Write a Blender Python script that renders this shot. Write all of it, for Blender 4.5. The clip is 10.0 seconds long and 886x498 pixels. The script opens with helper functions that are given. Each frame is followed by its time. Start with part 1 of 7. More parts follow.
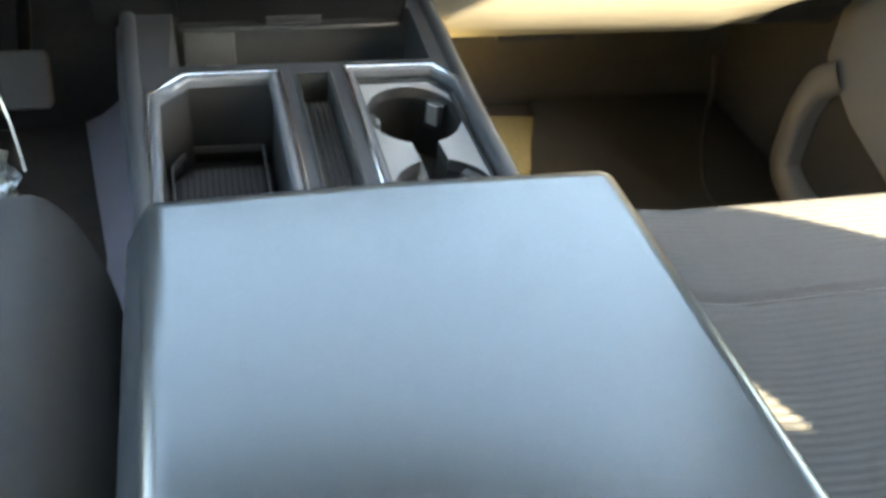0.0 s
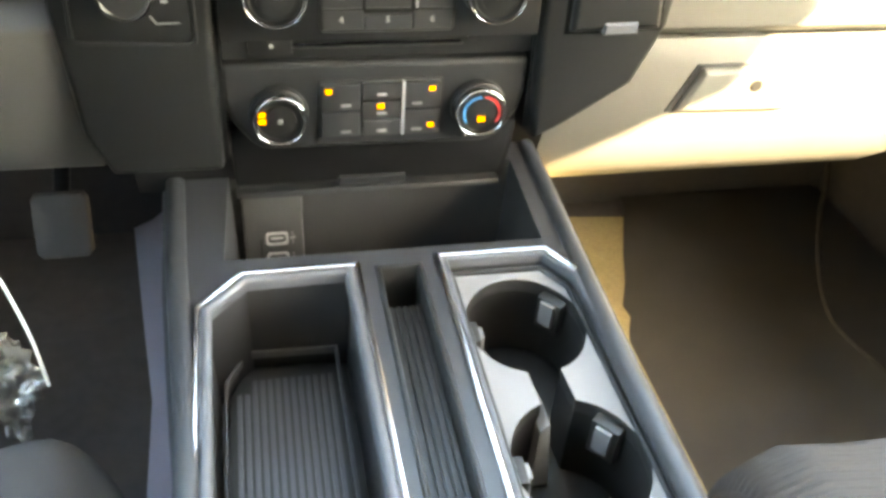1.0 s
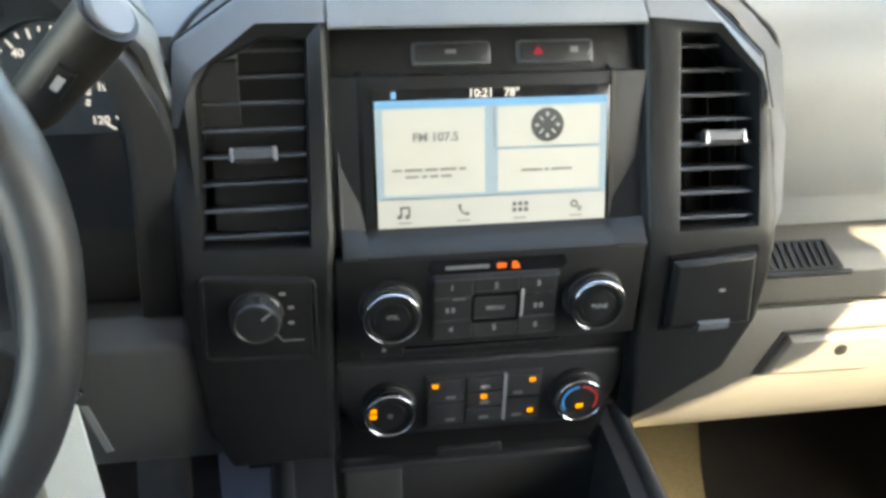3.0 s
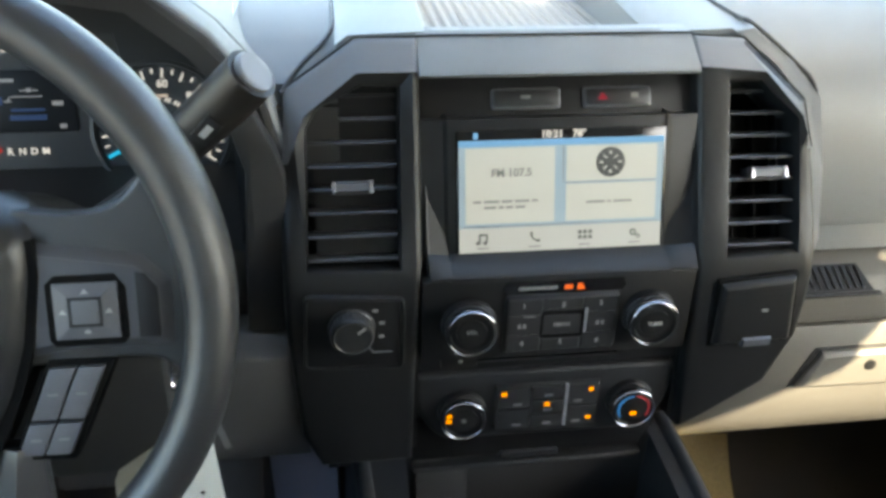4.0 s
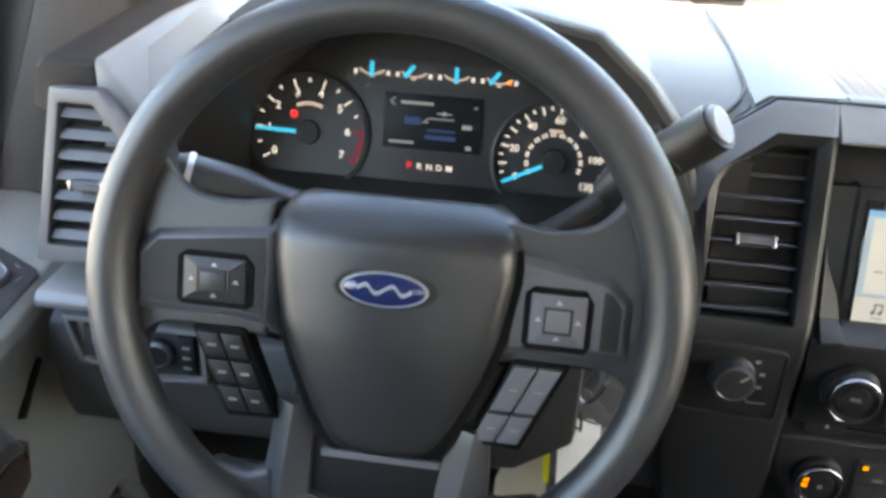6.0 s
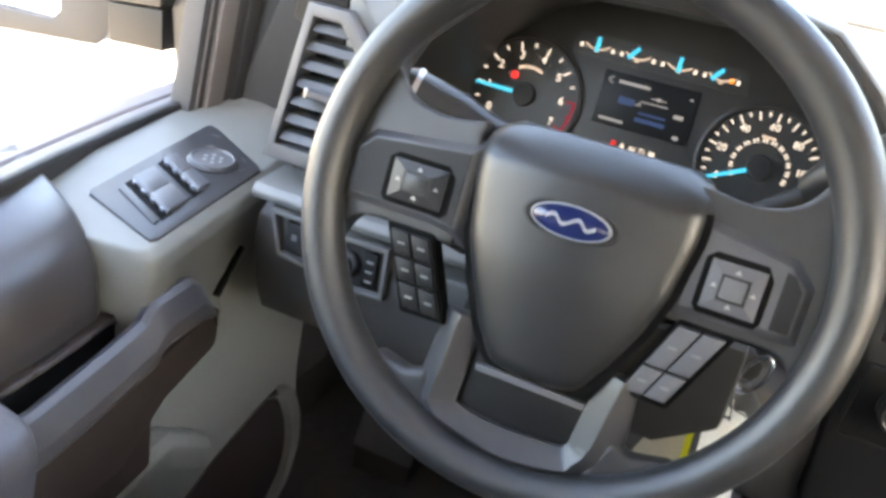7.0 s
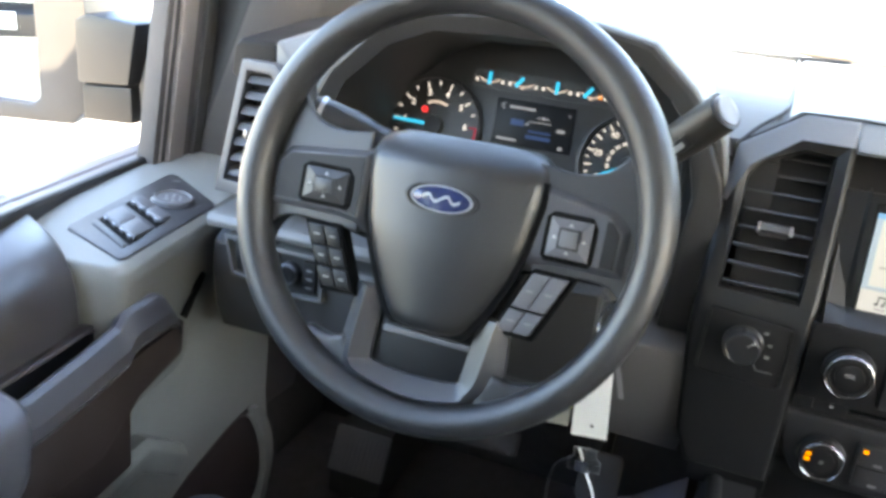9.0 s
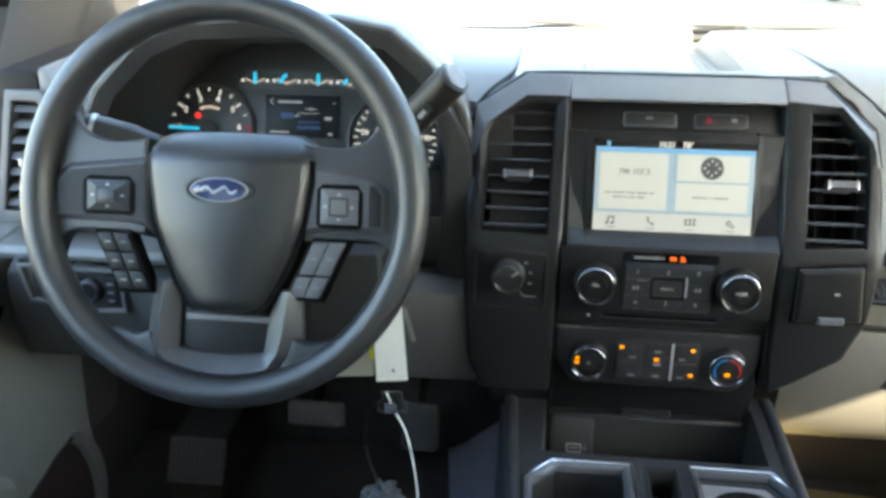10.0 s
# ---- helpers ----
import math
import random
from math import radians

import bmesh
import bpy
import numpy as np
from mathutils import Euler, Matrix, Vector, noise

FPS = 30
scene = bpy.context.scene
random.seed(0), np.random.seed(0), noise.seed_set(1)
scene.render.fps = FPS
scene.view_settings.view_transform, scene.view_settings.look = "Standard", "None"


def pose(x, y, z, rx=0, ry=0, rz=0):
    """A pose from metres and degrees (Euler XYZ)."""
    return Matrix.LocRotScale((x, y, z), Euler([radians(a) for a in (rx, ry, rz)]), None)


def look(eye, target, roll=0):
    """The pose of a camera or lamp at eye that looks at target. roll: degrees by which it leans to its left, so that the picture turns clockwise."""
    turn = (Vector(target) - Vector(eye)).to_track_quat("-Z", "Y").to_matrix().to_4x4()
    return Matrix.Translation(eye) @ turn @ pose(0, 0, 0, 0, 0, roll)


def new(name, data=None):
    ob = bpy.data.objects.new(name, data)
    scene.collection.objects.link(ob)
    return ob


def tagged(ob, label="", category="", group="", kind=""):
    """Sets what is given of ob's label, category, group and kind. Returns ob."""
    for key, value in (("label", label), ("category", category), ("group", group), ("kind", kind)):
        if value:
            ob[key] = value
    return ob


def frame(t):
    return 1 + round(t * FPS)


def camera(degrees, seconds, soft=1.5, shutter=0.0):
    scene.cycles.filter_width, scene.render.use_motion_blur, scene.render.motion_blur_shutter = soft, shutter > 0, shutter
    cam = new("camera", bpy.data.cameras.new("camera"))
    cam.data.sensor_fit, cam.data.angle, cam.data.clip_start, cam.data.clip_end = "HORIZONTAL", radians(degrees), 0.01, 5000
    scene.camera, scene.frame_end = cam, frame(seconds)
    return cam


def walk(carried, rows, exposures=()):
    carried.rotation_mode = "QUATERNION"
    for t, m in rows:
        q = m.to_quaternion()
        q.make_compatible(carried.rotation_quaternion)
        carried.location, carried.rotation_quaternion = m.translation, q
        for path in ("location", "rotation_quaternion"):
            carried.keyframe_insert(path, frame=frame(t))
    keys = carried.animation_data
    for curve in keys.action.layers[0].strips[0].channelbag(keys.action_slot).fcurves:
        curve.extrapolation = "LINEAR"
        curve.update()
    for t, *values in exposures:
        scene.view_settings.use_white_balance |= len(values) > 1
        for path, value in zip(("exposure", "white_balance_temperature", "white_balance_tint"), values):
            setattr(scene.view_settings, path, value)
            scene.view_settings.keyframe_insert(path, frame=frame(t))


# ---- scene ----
cam = camera(54.3, 10.0, 3.4)
PATH = [
    (0, (-0.094, -0.831, 0.932), (0.398, 0.636, -0.335), 6.8),
    (0.2, (-0.0896, -0.7785, 0.9351), (0.3283, 0.633, -0.2661), 6.18),
    (0.5, (-0.089, -0.709, 0.951), (0.32, 0.788, -0.311), 5.7),
    (0.7, (-0.0751, -0.6685, 0.9552), (0.3107, 0.768, -0.227), 5.43),
    (1, (-0.09, -0.591, 0.952), (0.294, 0.93, -0.288), 4.7),
    (1.2, (-0.0932, -0.554, 0.9586), (0.2012, 0.9318, -0.1884), 3.11),
    (1.5, (-0.103, -0.51, 0.968), (0.196, 1.08, -0.208), 2.7),
    (1.7, (-0.1042, -0.4877, 0.9697), (0.1824, 1.0255, -0.1429), 2.64),
    (2, (-0.102, -0.469, 0.986), (0.18, 1.159, -0.14), 2.1),
    (2.2, (-0.1072, -0.4731, 1.0034), (0.1566, 1.1014, -0.0267), 1.81),
    (2.5, (-0.114, -0.491, 1.031), (0.176, 1.192, -0.01), 1.7),
    (2.7, (-0.1214, -0.5136, 1.0484), (0.1587, 1.1038, 0.0916), 1.61),
    (3.8, (-0.1694, -0.5977, 1.1075), (0.0862, 1.0512, 0.1987), 1.61),
    (4, (-0.191, -0.602, 1.116), (0.072, 1.135, 0.16), 1.5),
    (4.2, (-0.2135, -0.6023, 1.1237), (0.0312, 1.0476, 0.2138), 1.41),
    (4.5, (-0.246, -0.606, 1.129), (-0.002, 1.141, 0.188), 1.4),
    (4.7, (-0.2633, -0.6087, 1.1324), (-0.0532, 1.0569, 0.2426), 1.43),
    (5, (-0.289, -0.615, 1.137), (-0.141, 1.151, 0.209), 1.4),
    (5.2, (-0.3072, -0.6182, 1.1406), (-0.2341, 1.0682, 0.2684), 1.25),
    (5.5, (-0.325, -0.62, 1.14), (-0.326, 1.162, 0.233), 1.2),
    (5.7, (-0.3318, -0.6239, 1.1379), (-0.3858, 1.0702, 0.2793), 1.41),
    (6, (-0.352, -0.644, 1.128), (-0.557, 1.135, 0.238), 2.9),
    (6.2, (-0.3596, -0.6527, 1.1216), (-0.6376, 1.0278, 0.2798), 4.18),
    (7.3, (-0.3302, -0.717, 1.072), (-0.9726, 0.8538, 0.2176), 12.05),
    (7.5, (-0.321, -0.728, 1.065), (-1.033, 0.906, 0.158), 13),
    (7.7, (-0.3089, -0.7404, 1.0598), (-1.0022, 0.8048, 0.1987), 13.43),
    (8, (-0.289, -0.761, 1.06), (-1.031, 0.869, 0.168), 13.4),
    (8.2, (-0.2709, -0.7697, 1.0614), (-0.9767, 0.7995, 0.2556), 12.34),
    (8.5, (-0.24, -0.786, 1.073), (-0.948, 0.912, 0.289), 9.3),
    (8.7, (-0.2218, -0.8034, 1.0767), (-0.8671, 0.8337, 0.36), 7.56),
    (9, (-0.2, -0.831, 1.087), (-0.829, 0.922, 0.36), 5.4),
    (9.2, (-0.1875, -0.8522, 1.0911), (-0.7383, 0.839, 0.4228), 4.04),
    (9.5, (-0.163, -0.882, 1.1), (-0.642, 0.929, 0.399), 2.3),
    (9.7, (-0.1493, -0.9, 1.1009), (-0.5226, 0.8385, 0.4314), 1.27),
    (10, (-0.139, -0.919, 1.095), (-0.365, 0.937, 0.385), 0.2),
]
EXPOSURES = [(0.0, 5.0, 8200, 1), (0.5, 5.12, 9000, 3), (0.9, 5.52, 9500, 4), (1.5, 6.17, 9000, 0), (2.0, 6.0, 8700, 2), (2.5, 5.0, 7900, 4), (4.0, 3.74, 7100, 5), (5.0, 3.8, 7400, 8), (6.0, 4.08, 7600, 12), (7.5, 4.62, 8500, 15), (8.0, 4.67, 8300, 15), (9.0, 4.38, 7400, 11), (9.5, 4.23, 7200, 9), (10.0, 4.05, 7000, 2)]
walk(cam, [(t, look(eye, target, roll)) for t, eye, target, roll in PATH], EXPOSURES)

# ---- world and light ----
SUN = Vector((-0.82, 1.09, -1.0)).normalized()
world = bpy.data.worlds.new("sky")
scene.world = world
world.use_nodes = True
wn = world.node_tree
sky = wn.nodes.new("ShaderNodeTexSky")
sky.sky_type, sky.sun_disc = "NISHITA", False
sky.sun_elevation, sky.sun_rotation = math.asin(-SUN.z), math.atan2(-SUN.x, -SUN.y)
wn.nodes["Background"].inputs["Strength"].default_value = 0.15
wn.links.new(sky.outputs[0], wn.nodes["Background"].inputs["Color"])
sun = new("sun", bpy.data.lights.new("sun", "SUN"))
sun.data.energy, sun.data.angle, sun.data.color = 3.3, radians(0.5), (1.0, 0.86, 0.66)
sun.matrix_world = look(-SUN * 20, (0, 0, 0))


# ---- materials ----
def material(name, colour, rough=0.5, metal=0.0, grain=0.0, grain_size=900, mottle=0.12, mottle_size=14, coat=0.0, vary=0.06, spec=0.5):
    """A surface with a fine relief and a broad, faint unevenness in colour and gloss."""
    m = bpy.data.materials.new(name)
    m.use_nodes = True
    nt = m.node_tree
    b = nt.nodes["Principled BSDF"]
    b.inputs["Metallic"].default_value = metal
    b.inputs["Coat Weight"].default_value = coat
    b.inputs["Specular IOR Level"].default_value = spec
    co = nt.nodes.new("ShaderNodeTexCoord")
    big = nt.nodes.new("ShaderNodeTexNoise")
    big.inputs["Scale"].default_value, big.inputs["Detail"].default_value = mottle_size, 5
    nt.links.new(co.outputs["Object"], big.inputs["Vector"])
    ramp = nt.nodes.new("ShaderNodeMix")
    ramp.data_type = "RGBA"
    lo = [max(0, c * (1 - mottle)) for c in colour]
    hi = [min(1, c * (1 + mottle)) for c in colour]
    ramp.inputs["A"].default_value, ramp.inputs["B"].default_value = (*lo, 1), (*hi, 1)
    nt.links.new(big.outputs["Fac"], ramp.inputs["Factor"])
    nt.links.new(ramp.outputs["Result"], b.inputs["Base Color"])
    span = nt.nodes.new("ShaderNodeMapRange")
    span.inputs["To Min"].default_value, span.inputs["To Max"].default_value = max(0.02, rough - vary), min(1, rough + vary)
    nt.links.new(big.outputs["Fac"], span.inputs["Value"])
    nt.links.new(span.outputs["Result"], b.inputs["Roughness"])
    if grain:
        fine = nt.nodes.new("ShaderNodeTexNoise")
        fine.inputs["Scale"].default_value, fine.inputs["Detail"].default_value = grain_size, 2
        nt.links.new(co.outputs["Object"], fine.inputs["Vector"])
        bump = nt.nodes.new("ShaderNodeBump")
        bump.inputs["Strength"].default_value, bump.inputs["Distance"].default_value = grain, 0.001
        nt.links.new(fine.outputs["Fac"], bump.inputs["Height"])
        nt.links.new(bump.outputs["Normal"], b.inputs["Normal"])
    return m


GLOW = 0.043  # lit displays against daylight


def glowing(name, colour, strength):
    m = bpy.data.materials.new(name)
    m.use_nodes = True
    b = m.node_tree.nodes["Principled BSDF"]
    b.inputs["Base Color"].default_value = (*[c * 0.3 for c in colour], 1)
    b.inputs["Emission Color"].default_value = (*colour, 1)
    b.inputs["Emission Strength"].default_value = strength * GLOW
    b.inputs["Roughness"].default_value = 0.4
    b.inputs["Specular IOR Level"].default_value = 0.15
    return m


def glass(name, colour=(1, 1, 1), rough=0.0):
    m = bpy.data.materials.new(name)
    m.use_nodes = True
    b = m.node_tree.nodes["Principled BSDF"]
    b.inputs["Base Color"].default_value = (*colour, 1)
    b.inputs["Transmission Weight"].default_value = 1
    b.inputs["Roughness"].default_value = rough
    b.inputs["IOR"].default_value = 1.45
    return m


PAD = material("soft_dash_vinyl", (0.155, 0.164, 0.167), 0.43, spec=0.42, grain=0.25, grain_size=1100)
DARK = material("charcoal_plastic", (0.0115, 0.0115, 0.0118), 0.38, grain=0.2, grain_size=1300, spec=0.28)
FRAME = material("satin_grey_plastic", (0.0155, 0.016, 0.0166), 0.34, grain=0.12, grain_size=1500, spec=0.38)
RIMGREY = material("satin_rim_plastic", (0.075, 0.078, 0.087), 0.34, grain=0.08)
TRAYPAD = material("matte_tray_vinyl", (0.19, 0.193, 0.195), 0.62, grain=0.3, grain_size=1100, spec=0.3)
BINGREY = material("bin_plastic", (0.028, 0.028, 0.029), 0.45, grain=0.2, grain_size=1300)
BLACK = material("black_plastic", (0.034, 0.034, 0.034), 0.45, grain=0.12, grain_size=1500, spec=0.2)
PIANO = material("gloss_black", (0.008, 0.008, 0.009), 0.12, vary=0.03)
KNEE = material("grey_knee_plastic", (0.052, 0.052, 0.051), 0.5, grain=0.25, grain_size=900)
DOORLIGHT = material("pale_door_plastic", (0.175, 0.179, 0.166), 0.5, grain=0.3, grain_size=900)
DOORDARK = material("dark_door_pad", (0.040, 0.036, 0.038), 0.31, grain=0.25, grain_size=900, spec=0.65)
DOORARM = material("door_armrest_vinyl", (0.082, 0.081, 0.092), 0.38, grain=0.25, grain_size=900)
GRIPGREY = material("door_handle_plastic", (0.052, 0.051, 0.058), 0.34, grain=0.2, grain_size=1100, spec=0.6)
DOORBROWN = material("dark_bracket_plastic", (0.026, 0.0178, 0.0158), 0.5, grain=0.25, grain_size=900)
LIGHT = material("light_grey_plastic", (0.100, 0.095, 0.082), 0.5, grain=0.25, grain_size=900)
ARMVINYL = material("armrest_vinyl", (0.016, 0.0185, 0.021), 0.25, grain=0.06, grain_size=1300, mottle=0.10, mottle_size=9, spec=0.72, vary=0.015)
HUBVINYL = material("hub_vinyl", (0.0165, 0.0170, 0.0180), 0.34, grain=0.2, grain_size=1400, spec=0.68)
WHEELVINYL = material("wheel_vinyl", (0.024, 0.0245, 0.026), 0.38, grain=0.25, grain_size=1400, spec=0.7)
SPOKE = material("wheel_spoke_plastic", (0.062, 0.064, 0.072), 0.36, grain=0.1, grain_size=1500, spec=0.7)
# Right-hand wheel keys only: the light they face is put into this colour.
LITBUTTON = material("lit_button_plastic", (0.10, 0.102, 0.112), 0.40, grain=0.08)
CLOTH = material("seat_cloth", (0.042, 0.0435, 0.046), 0.9, grain=0.8, grain_size=1800, mottle=0.2, mottle_size=60)
KNOBRING = material("smoked_chrome", (0.36, 0.36, 0.38), 0.24, 1.0, mottle=0.05, vary=0.08)
DARKCHROME = material("dark_chrome", (0.36, 0.36, 0.38), 0.28, 1.0, mottle=0.05, vary=0.05)
CHROME = material("chrome", (0.72, 0.73, 0.76), 0.16, 1.0, mottle=0.04, vary=0.04)
SATIN = material("satin_silver", (0.5, 0.51, 0.53), 0.3, 0.7, mottle=0.05)
CUPGREY = material("cup_tray_grey", (0.155, 0.158, 0.165), 0.45, grain=0.15, grain_size=1500)
RUBBER = material("black_rubber", (0.075, 0.070, 0.066), 0.75, grain=0.5, grain_size=500)
CARPET = material("brown_black_carpet", (0.085, 0.076, 0.070), 0.95, grain=0.9, grain_size=450, mottle=0.3, mottle_size=50)
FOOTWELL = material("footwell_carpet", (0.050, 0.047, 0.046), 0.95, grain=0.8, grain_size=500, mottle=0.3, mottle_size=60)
MAT = material("rubber_floor_mat", (0.054, 0.050, 0.044), 0.8, grain=0.8, grain_size=300, mottle=0.3)
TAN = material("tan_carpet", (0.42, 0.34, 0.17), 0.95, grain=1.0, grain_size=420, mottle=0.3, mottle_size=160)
PAPER = material("pale_plastic_sheet", (0.42, 0.41, 0.5), 0.6, grain=0.2, grain_size=60)
HEADLINER = material("headliner", (0.58, 0.56, 0.54), 0.95, grain=0.5, grain_size=800)
CARD = material("white_card", (0.75, 0.78, 0.74), 0.6, mottle=0.03)
YELLOW = material("yellow_tape", (0.7, 0.68, 0.02), 0.5)
STEEL = material("steel", (0.6, 0.6, 0.6), 0.25, 1.0)
FILM = glass("crinkled_film", (0.97, 0.98, 0.97), 0.10)
FILM.node_tree.nodes["Principled BSDF"].inputs["Transmission Weight"].default_value = 0.88
CLEAR = glass("clear_plastic", (0.95, 0.97, 0.95), 0.12)
PANE = glass("window_glass", (0.97, 0.99, 0.98))
TINTED = glass("dimming_glass", (0.28, 0.29, 0.29))
MIRROR = material("mirror_glass", (0.9, 0.9, 0.9), 0.01, 1.0, mottle=0.0, vary=0.0)
BLUE = material("badge_blue", (0.006, 0.014, 0.075), 0.2, coat=0.6)
WHITEMARK = material("white_marking", (0.30, 0.30, 0.295), 0.6)
DIALMARK = glowing("dial_marking", (0.85, 0.80, 0.74), 1.5)
PALEMARK = glowing("gauge_marking", (0.80, 0.66, 0.55), 1.1)
MFDMARK = glowing("display_text", (0.55, 0.56, 0.58), 0.55)
WARMGREY = material("warm_grey_trim", (0.20, 0.178, 0.16), 0.5, grain=0.2)
DIMMARK = material("grey_marking", (0.17, 0.17, 0.17), 0.6)
AMBER = glowing("amber_light", (1.0, 0.3, 0.0), 2.2)
ORANGE = glowing("orange_light", (1.0, 0.16, 0.02), 1.2)
REDGLOW = glowing("red_light", (1.0, 0.05, 0.05), 1.2)
CYAN = glowing("cyan_light", (0.02, 0.6, 0.95), 1.3)
REDDIM = glowing("red_marking", (0.6, 0.03, 0.06), 0.5)
SCREENWHITE = glowing("screen_white", (0.86, 0.86, 0.79), 0.65)
SCREENBLUE = glowing("screen_blue", (0.25, 0.55, 0.9), 0.8)
SCREENBAR = glowing("screen_tab", (0.83, 0.83, 0.78), 0.61)
SCREENPALE = glowing("screen_pale_blue", (0.56, 0.72, 0.84), 0.50)
SCREENINK = material("screen_ink", (0.05, 0.05, 0.05), 0.4)
SCREENGREY = material("screen_grey_ink", (0.16, 0.16, 0.16), 0.5, spec=0.1)
MFDDARK = glowing("display_dark", (0.012, 0.015, 0.02), 0.6)
MFDBLUE = glowing("display_blue", (0.05, 0.1, 0.25), 0.6)
CONCRETE = material("sunlit_concrete", (0.55, 0.52, 0.45), 0.9, grain=0.5, grain_size=40, mottle=0.15, mottle_size=0.6)
PAINT = material("cream_paint", (0.72, 0.69, 0.60), 0.25, coat=0.5, mottle=0.04)
DOORSKIN = material("door_top_paint", (0.17, 0.15, 0.145), 0.5, mottle=0.08)
PILLARGREY = material("pillar_trim_plastic", (0.045, 0.042, 0.040), 0.55, grain=0.2, spec=0.3)
# Shaded copy of the pale door plastic: the dimness is in the colour.
DOORSHADE = material("shaded_door_plastic", (0.13, 0.125, 0.12), 0.5, grain=0.25)
FOOTGREY = material("footrest_grey", (0.17, 0.168, 0.172), 0.6, grain=0.4, grain_size=500)
SPOKELOW = material("lower_spoke_plastic", (0.036, 0.0372, 0.042), 0.36, grain=0.1, grain_size=1500, spec=0.6)
# Pale colour carries the light on the right middle key and lower bar.
LITKEY = material("lit_key_plastic", (0.115, 0.117, 0.125), 0.42)
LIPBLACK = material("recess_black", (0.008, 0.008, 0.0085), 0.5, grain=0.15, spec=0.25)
LEAF = material("foliage", (0.06, 0.09, 0.03), 0.8, mottle=0.5, mottle_size=3)


# ---- mesh helpers ----
def axes(origin, up=(0, 0, 1), right=(1, 0, 0)):
    """A frame with u to the right, v up and w out of the surface."""
    u = Vector(right).normalized()
    v = Vector(up).normalized()
    w = u.cross(v).normalized()
    v = w.cross(u)
    m = Matrix((u, v, w)).transposed().to_4x4()
    m.translation = Vector(origin)
    return m


def thing(name, base=(0, 0, 0), label="", category="", kind="", group=""):
    ob = new(name)
    ob.empty_display_size = 0.05
    ob.location = base
    return tagged(ob, label, category, group, kind)


def part(name, bm, mat, parent=None, label="", bevel=0.0, seg=2, sharp=40):
    """Links a bmesh as one mesh object, under a thing or a part if given."""
    bmesh.ops.recalc_face_normals(bm, faces=bm.faces[:])
    if bevel:
        edges = [e for e in bm.edges if len(e.link_faces) == 2 and e.calc_face_angle(0) > radians(25)]
        bmesh.ops.bevel(bm, geom=edges, offset=bevel, segments=seg, profile=0.6, affect="EDGES", clamp_overlap=True)
    me = bpy.data.meshes.new(name)
    bm.to_mesh(me)
    bm.free()
    me.materials.append(mat)
    me.shade_smooth()
    me.set_sharp_from_angle(angle=radians(sharp))
    ob = new(name, me)
    if parent is not None:
        ob.parent = parent
        top = parent
        while top.parent is not None:
            top = top.parent
        ob.matrix_parent_inverse = Matrix.Translation(top.location).inverted() if parent is top else Matrix()
    return tagged(ob, label)


def prism(pts, w0, w1, m=Matrix()):
    bm = bmesh.new()
    a = [bm.verts.new(m @ Vector((x, y, w0))) for x, y in pts]
    b = [bm.verts.new(m @ Vector((x, y, w1))) for x, y in pts]
    bm.faces.new(a)
    bm.faces.new(b)
    for i in range(len(pts)):
        j = (i + 1) % len(pts)
        bm.faces.new((a[i], a[j], b[j], b[i]))
    return bm


def box(x0, x1, y0, y1, z0, z1, m=Matrix()):
    return prism([(x0, y0), (x1, y0), (x1, y1), (x0, y1)], z0, z1, m)


def loops(rows, closed=True, caps=True):
    """A skin over rows of points of equal number."""
    bm = bmesh.new()
    vs = [[bm.verts.new(Vector(p)) for p in row] for row in rows]
    n = len(vs[0])
    for r in range(len(vs) - 1):
        for i in range(n if closed else n - 1):
            j = (i + 1) % n
            bm.faces.new((vs[r][i], vs[r][j], vs[r + 1][j], vs[r + 1][i]))
    if caps and closed:
        bm.faces.new(vs[0])
        bm.faces.new(vs[-1])
    return bm


def join(*bms):
    out = bmesh.new()
    for b in bms:
        me = bpy.data.meshes.new("tmp")
        b.to_mesh(me)
        b.free()
        out.from_mesh(me)
        bpy.data.meshes.remove(me)
    return out


def holed(outer, holes, w0, w1, m=Matrix()):
    """A plate with holes that go through it."""
    bm = bmesh.new()
    edges = []
    for ring in (outer, *holes):
        vs = [bm.verts.new(Vector((x, y, w1))) for x, y in ring]
        edges += [bm.edges.new((vs[i], vs[(i + 1) % len(vs)])) for i in range(len(vs))]
    bmesh.ops.triangle_fill(bm, use_beauty=True, use_dissolve=False, edges=edges)
    made = bmesh.ops.extrude_face_region(bm, geom=bm.faces[:])
    bmesh.ops.translate(bm, vec=(0, 0, w0 - w1), verts=[g for g in made["geom"] if isinstance(g, bmesh.types.BMVert)])
    bm.transform(m)
    return bm


def sunk(outer, inner, front, floor, back, m=Matrix(), open_floor=False):
    """A frame whose inner opening is sunk to a floor; both rings have equal number of corners."""
    rows = [[(x, y, back) for x, y in outer], [(x, y, front) for x, y in outer], [(x, y, front) for x, y in inner], [(x, y, floor) for x, y in inner]]
    bm = loops([[m @ Vector(p) for p in r] for r in rows], caps=False)
    if not open_floor:
        bm.verts.ensure_lookup_table()
        bm.faces.new(bm.verts[-len(inner):])
    return bm


def circle(cx, cy, r, n=32, squash=1.0, turn=0.0):
    return [(cx + r * math.cos(turn + 2 * math.pi * i / n), cy + squash * r * math.sin(turn + 2 * math.pi * i / n)) for i in range(n)]


def lathe(profile, m=Matrix(), n=40, gap=None):
    """A solid of revolution round w: profile of (radius, w)."""
    rows = [[m @ Vector((r * math.cos(2 * math.pi * i / n), r * math.sin(2 * math.pi * i / n), w)) for i in range(n)] for r, w in profile]
    return loops(rows)


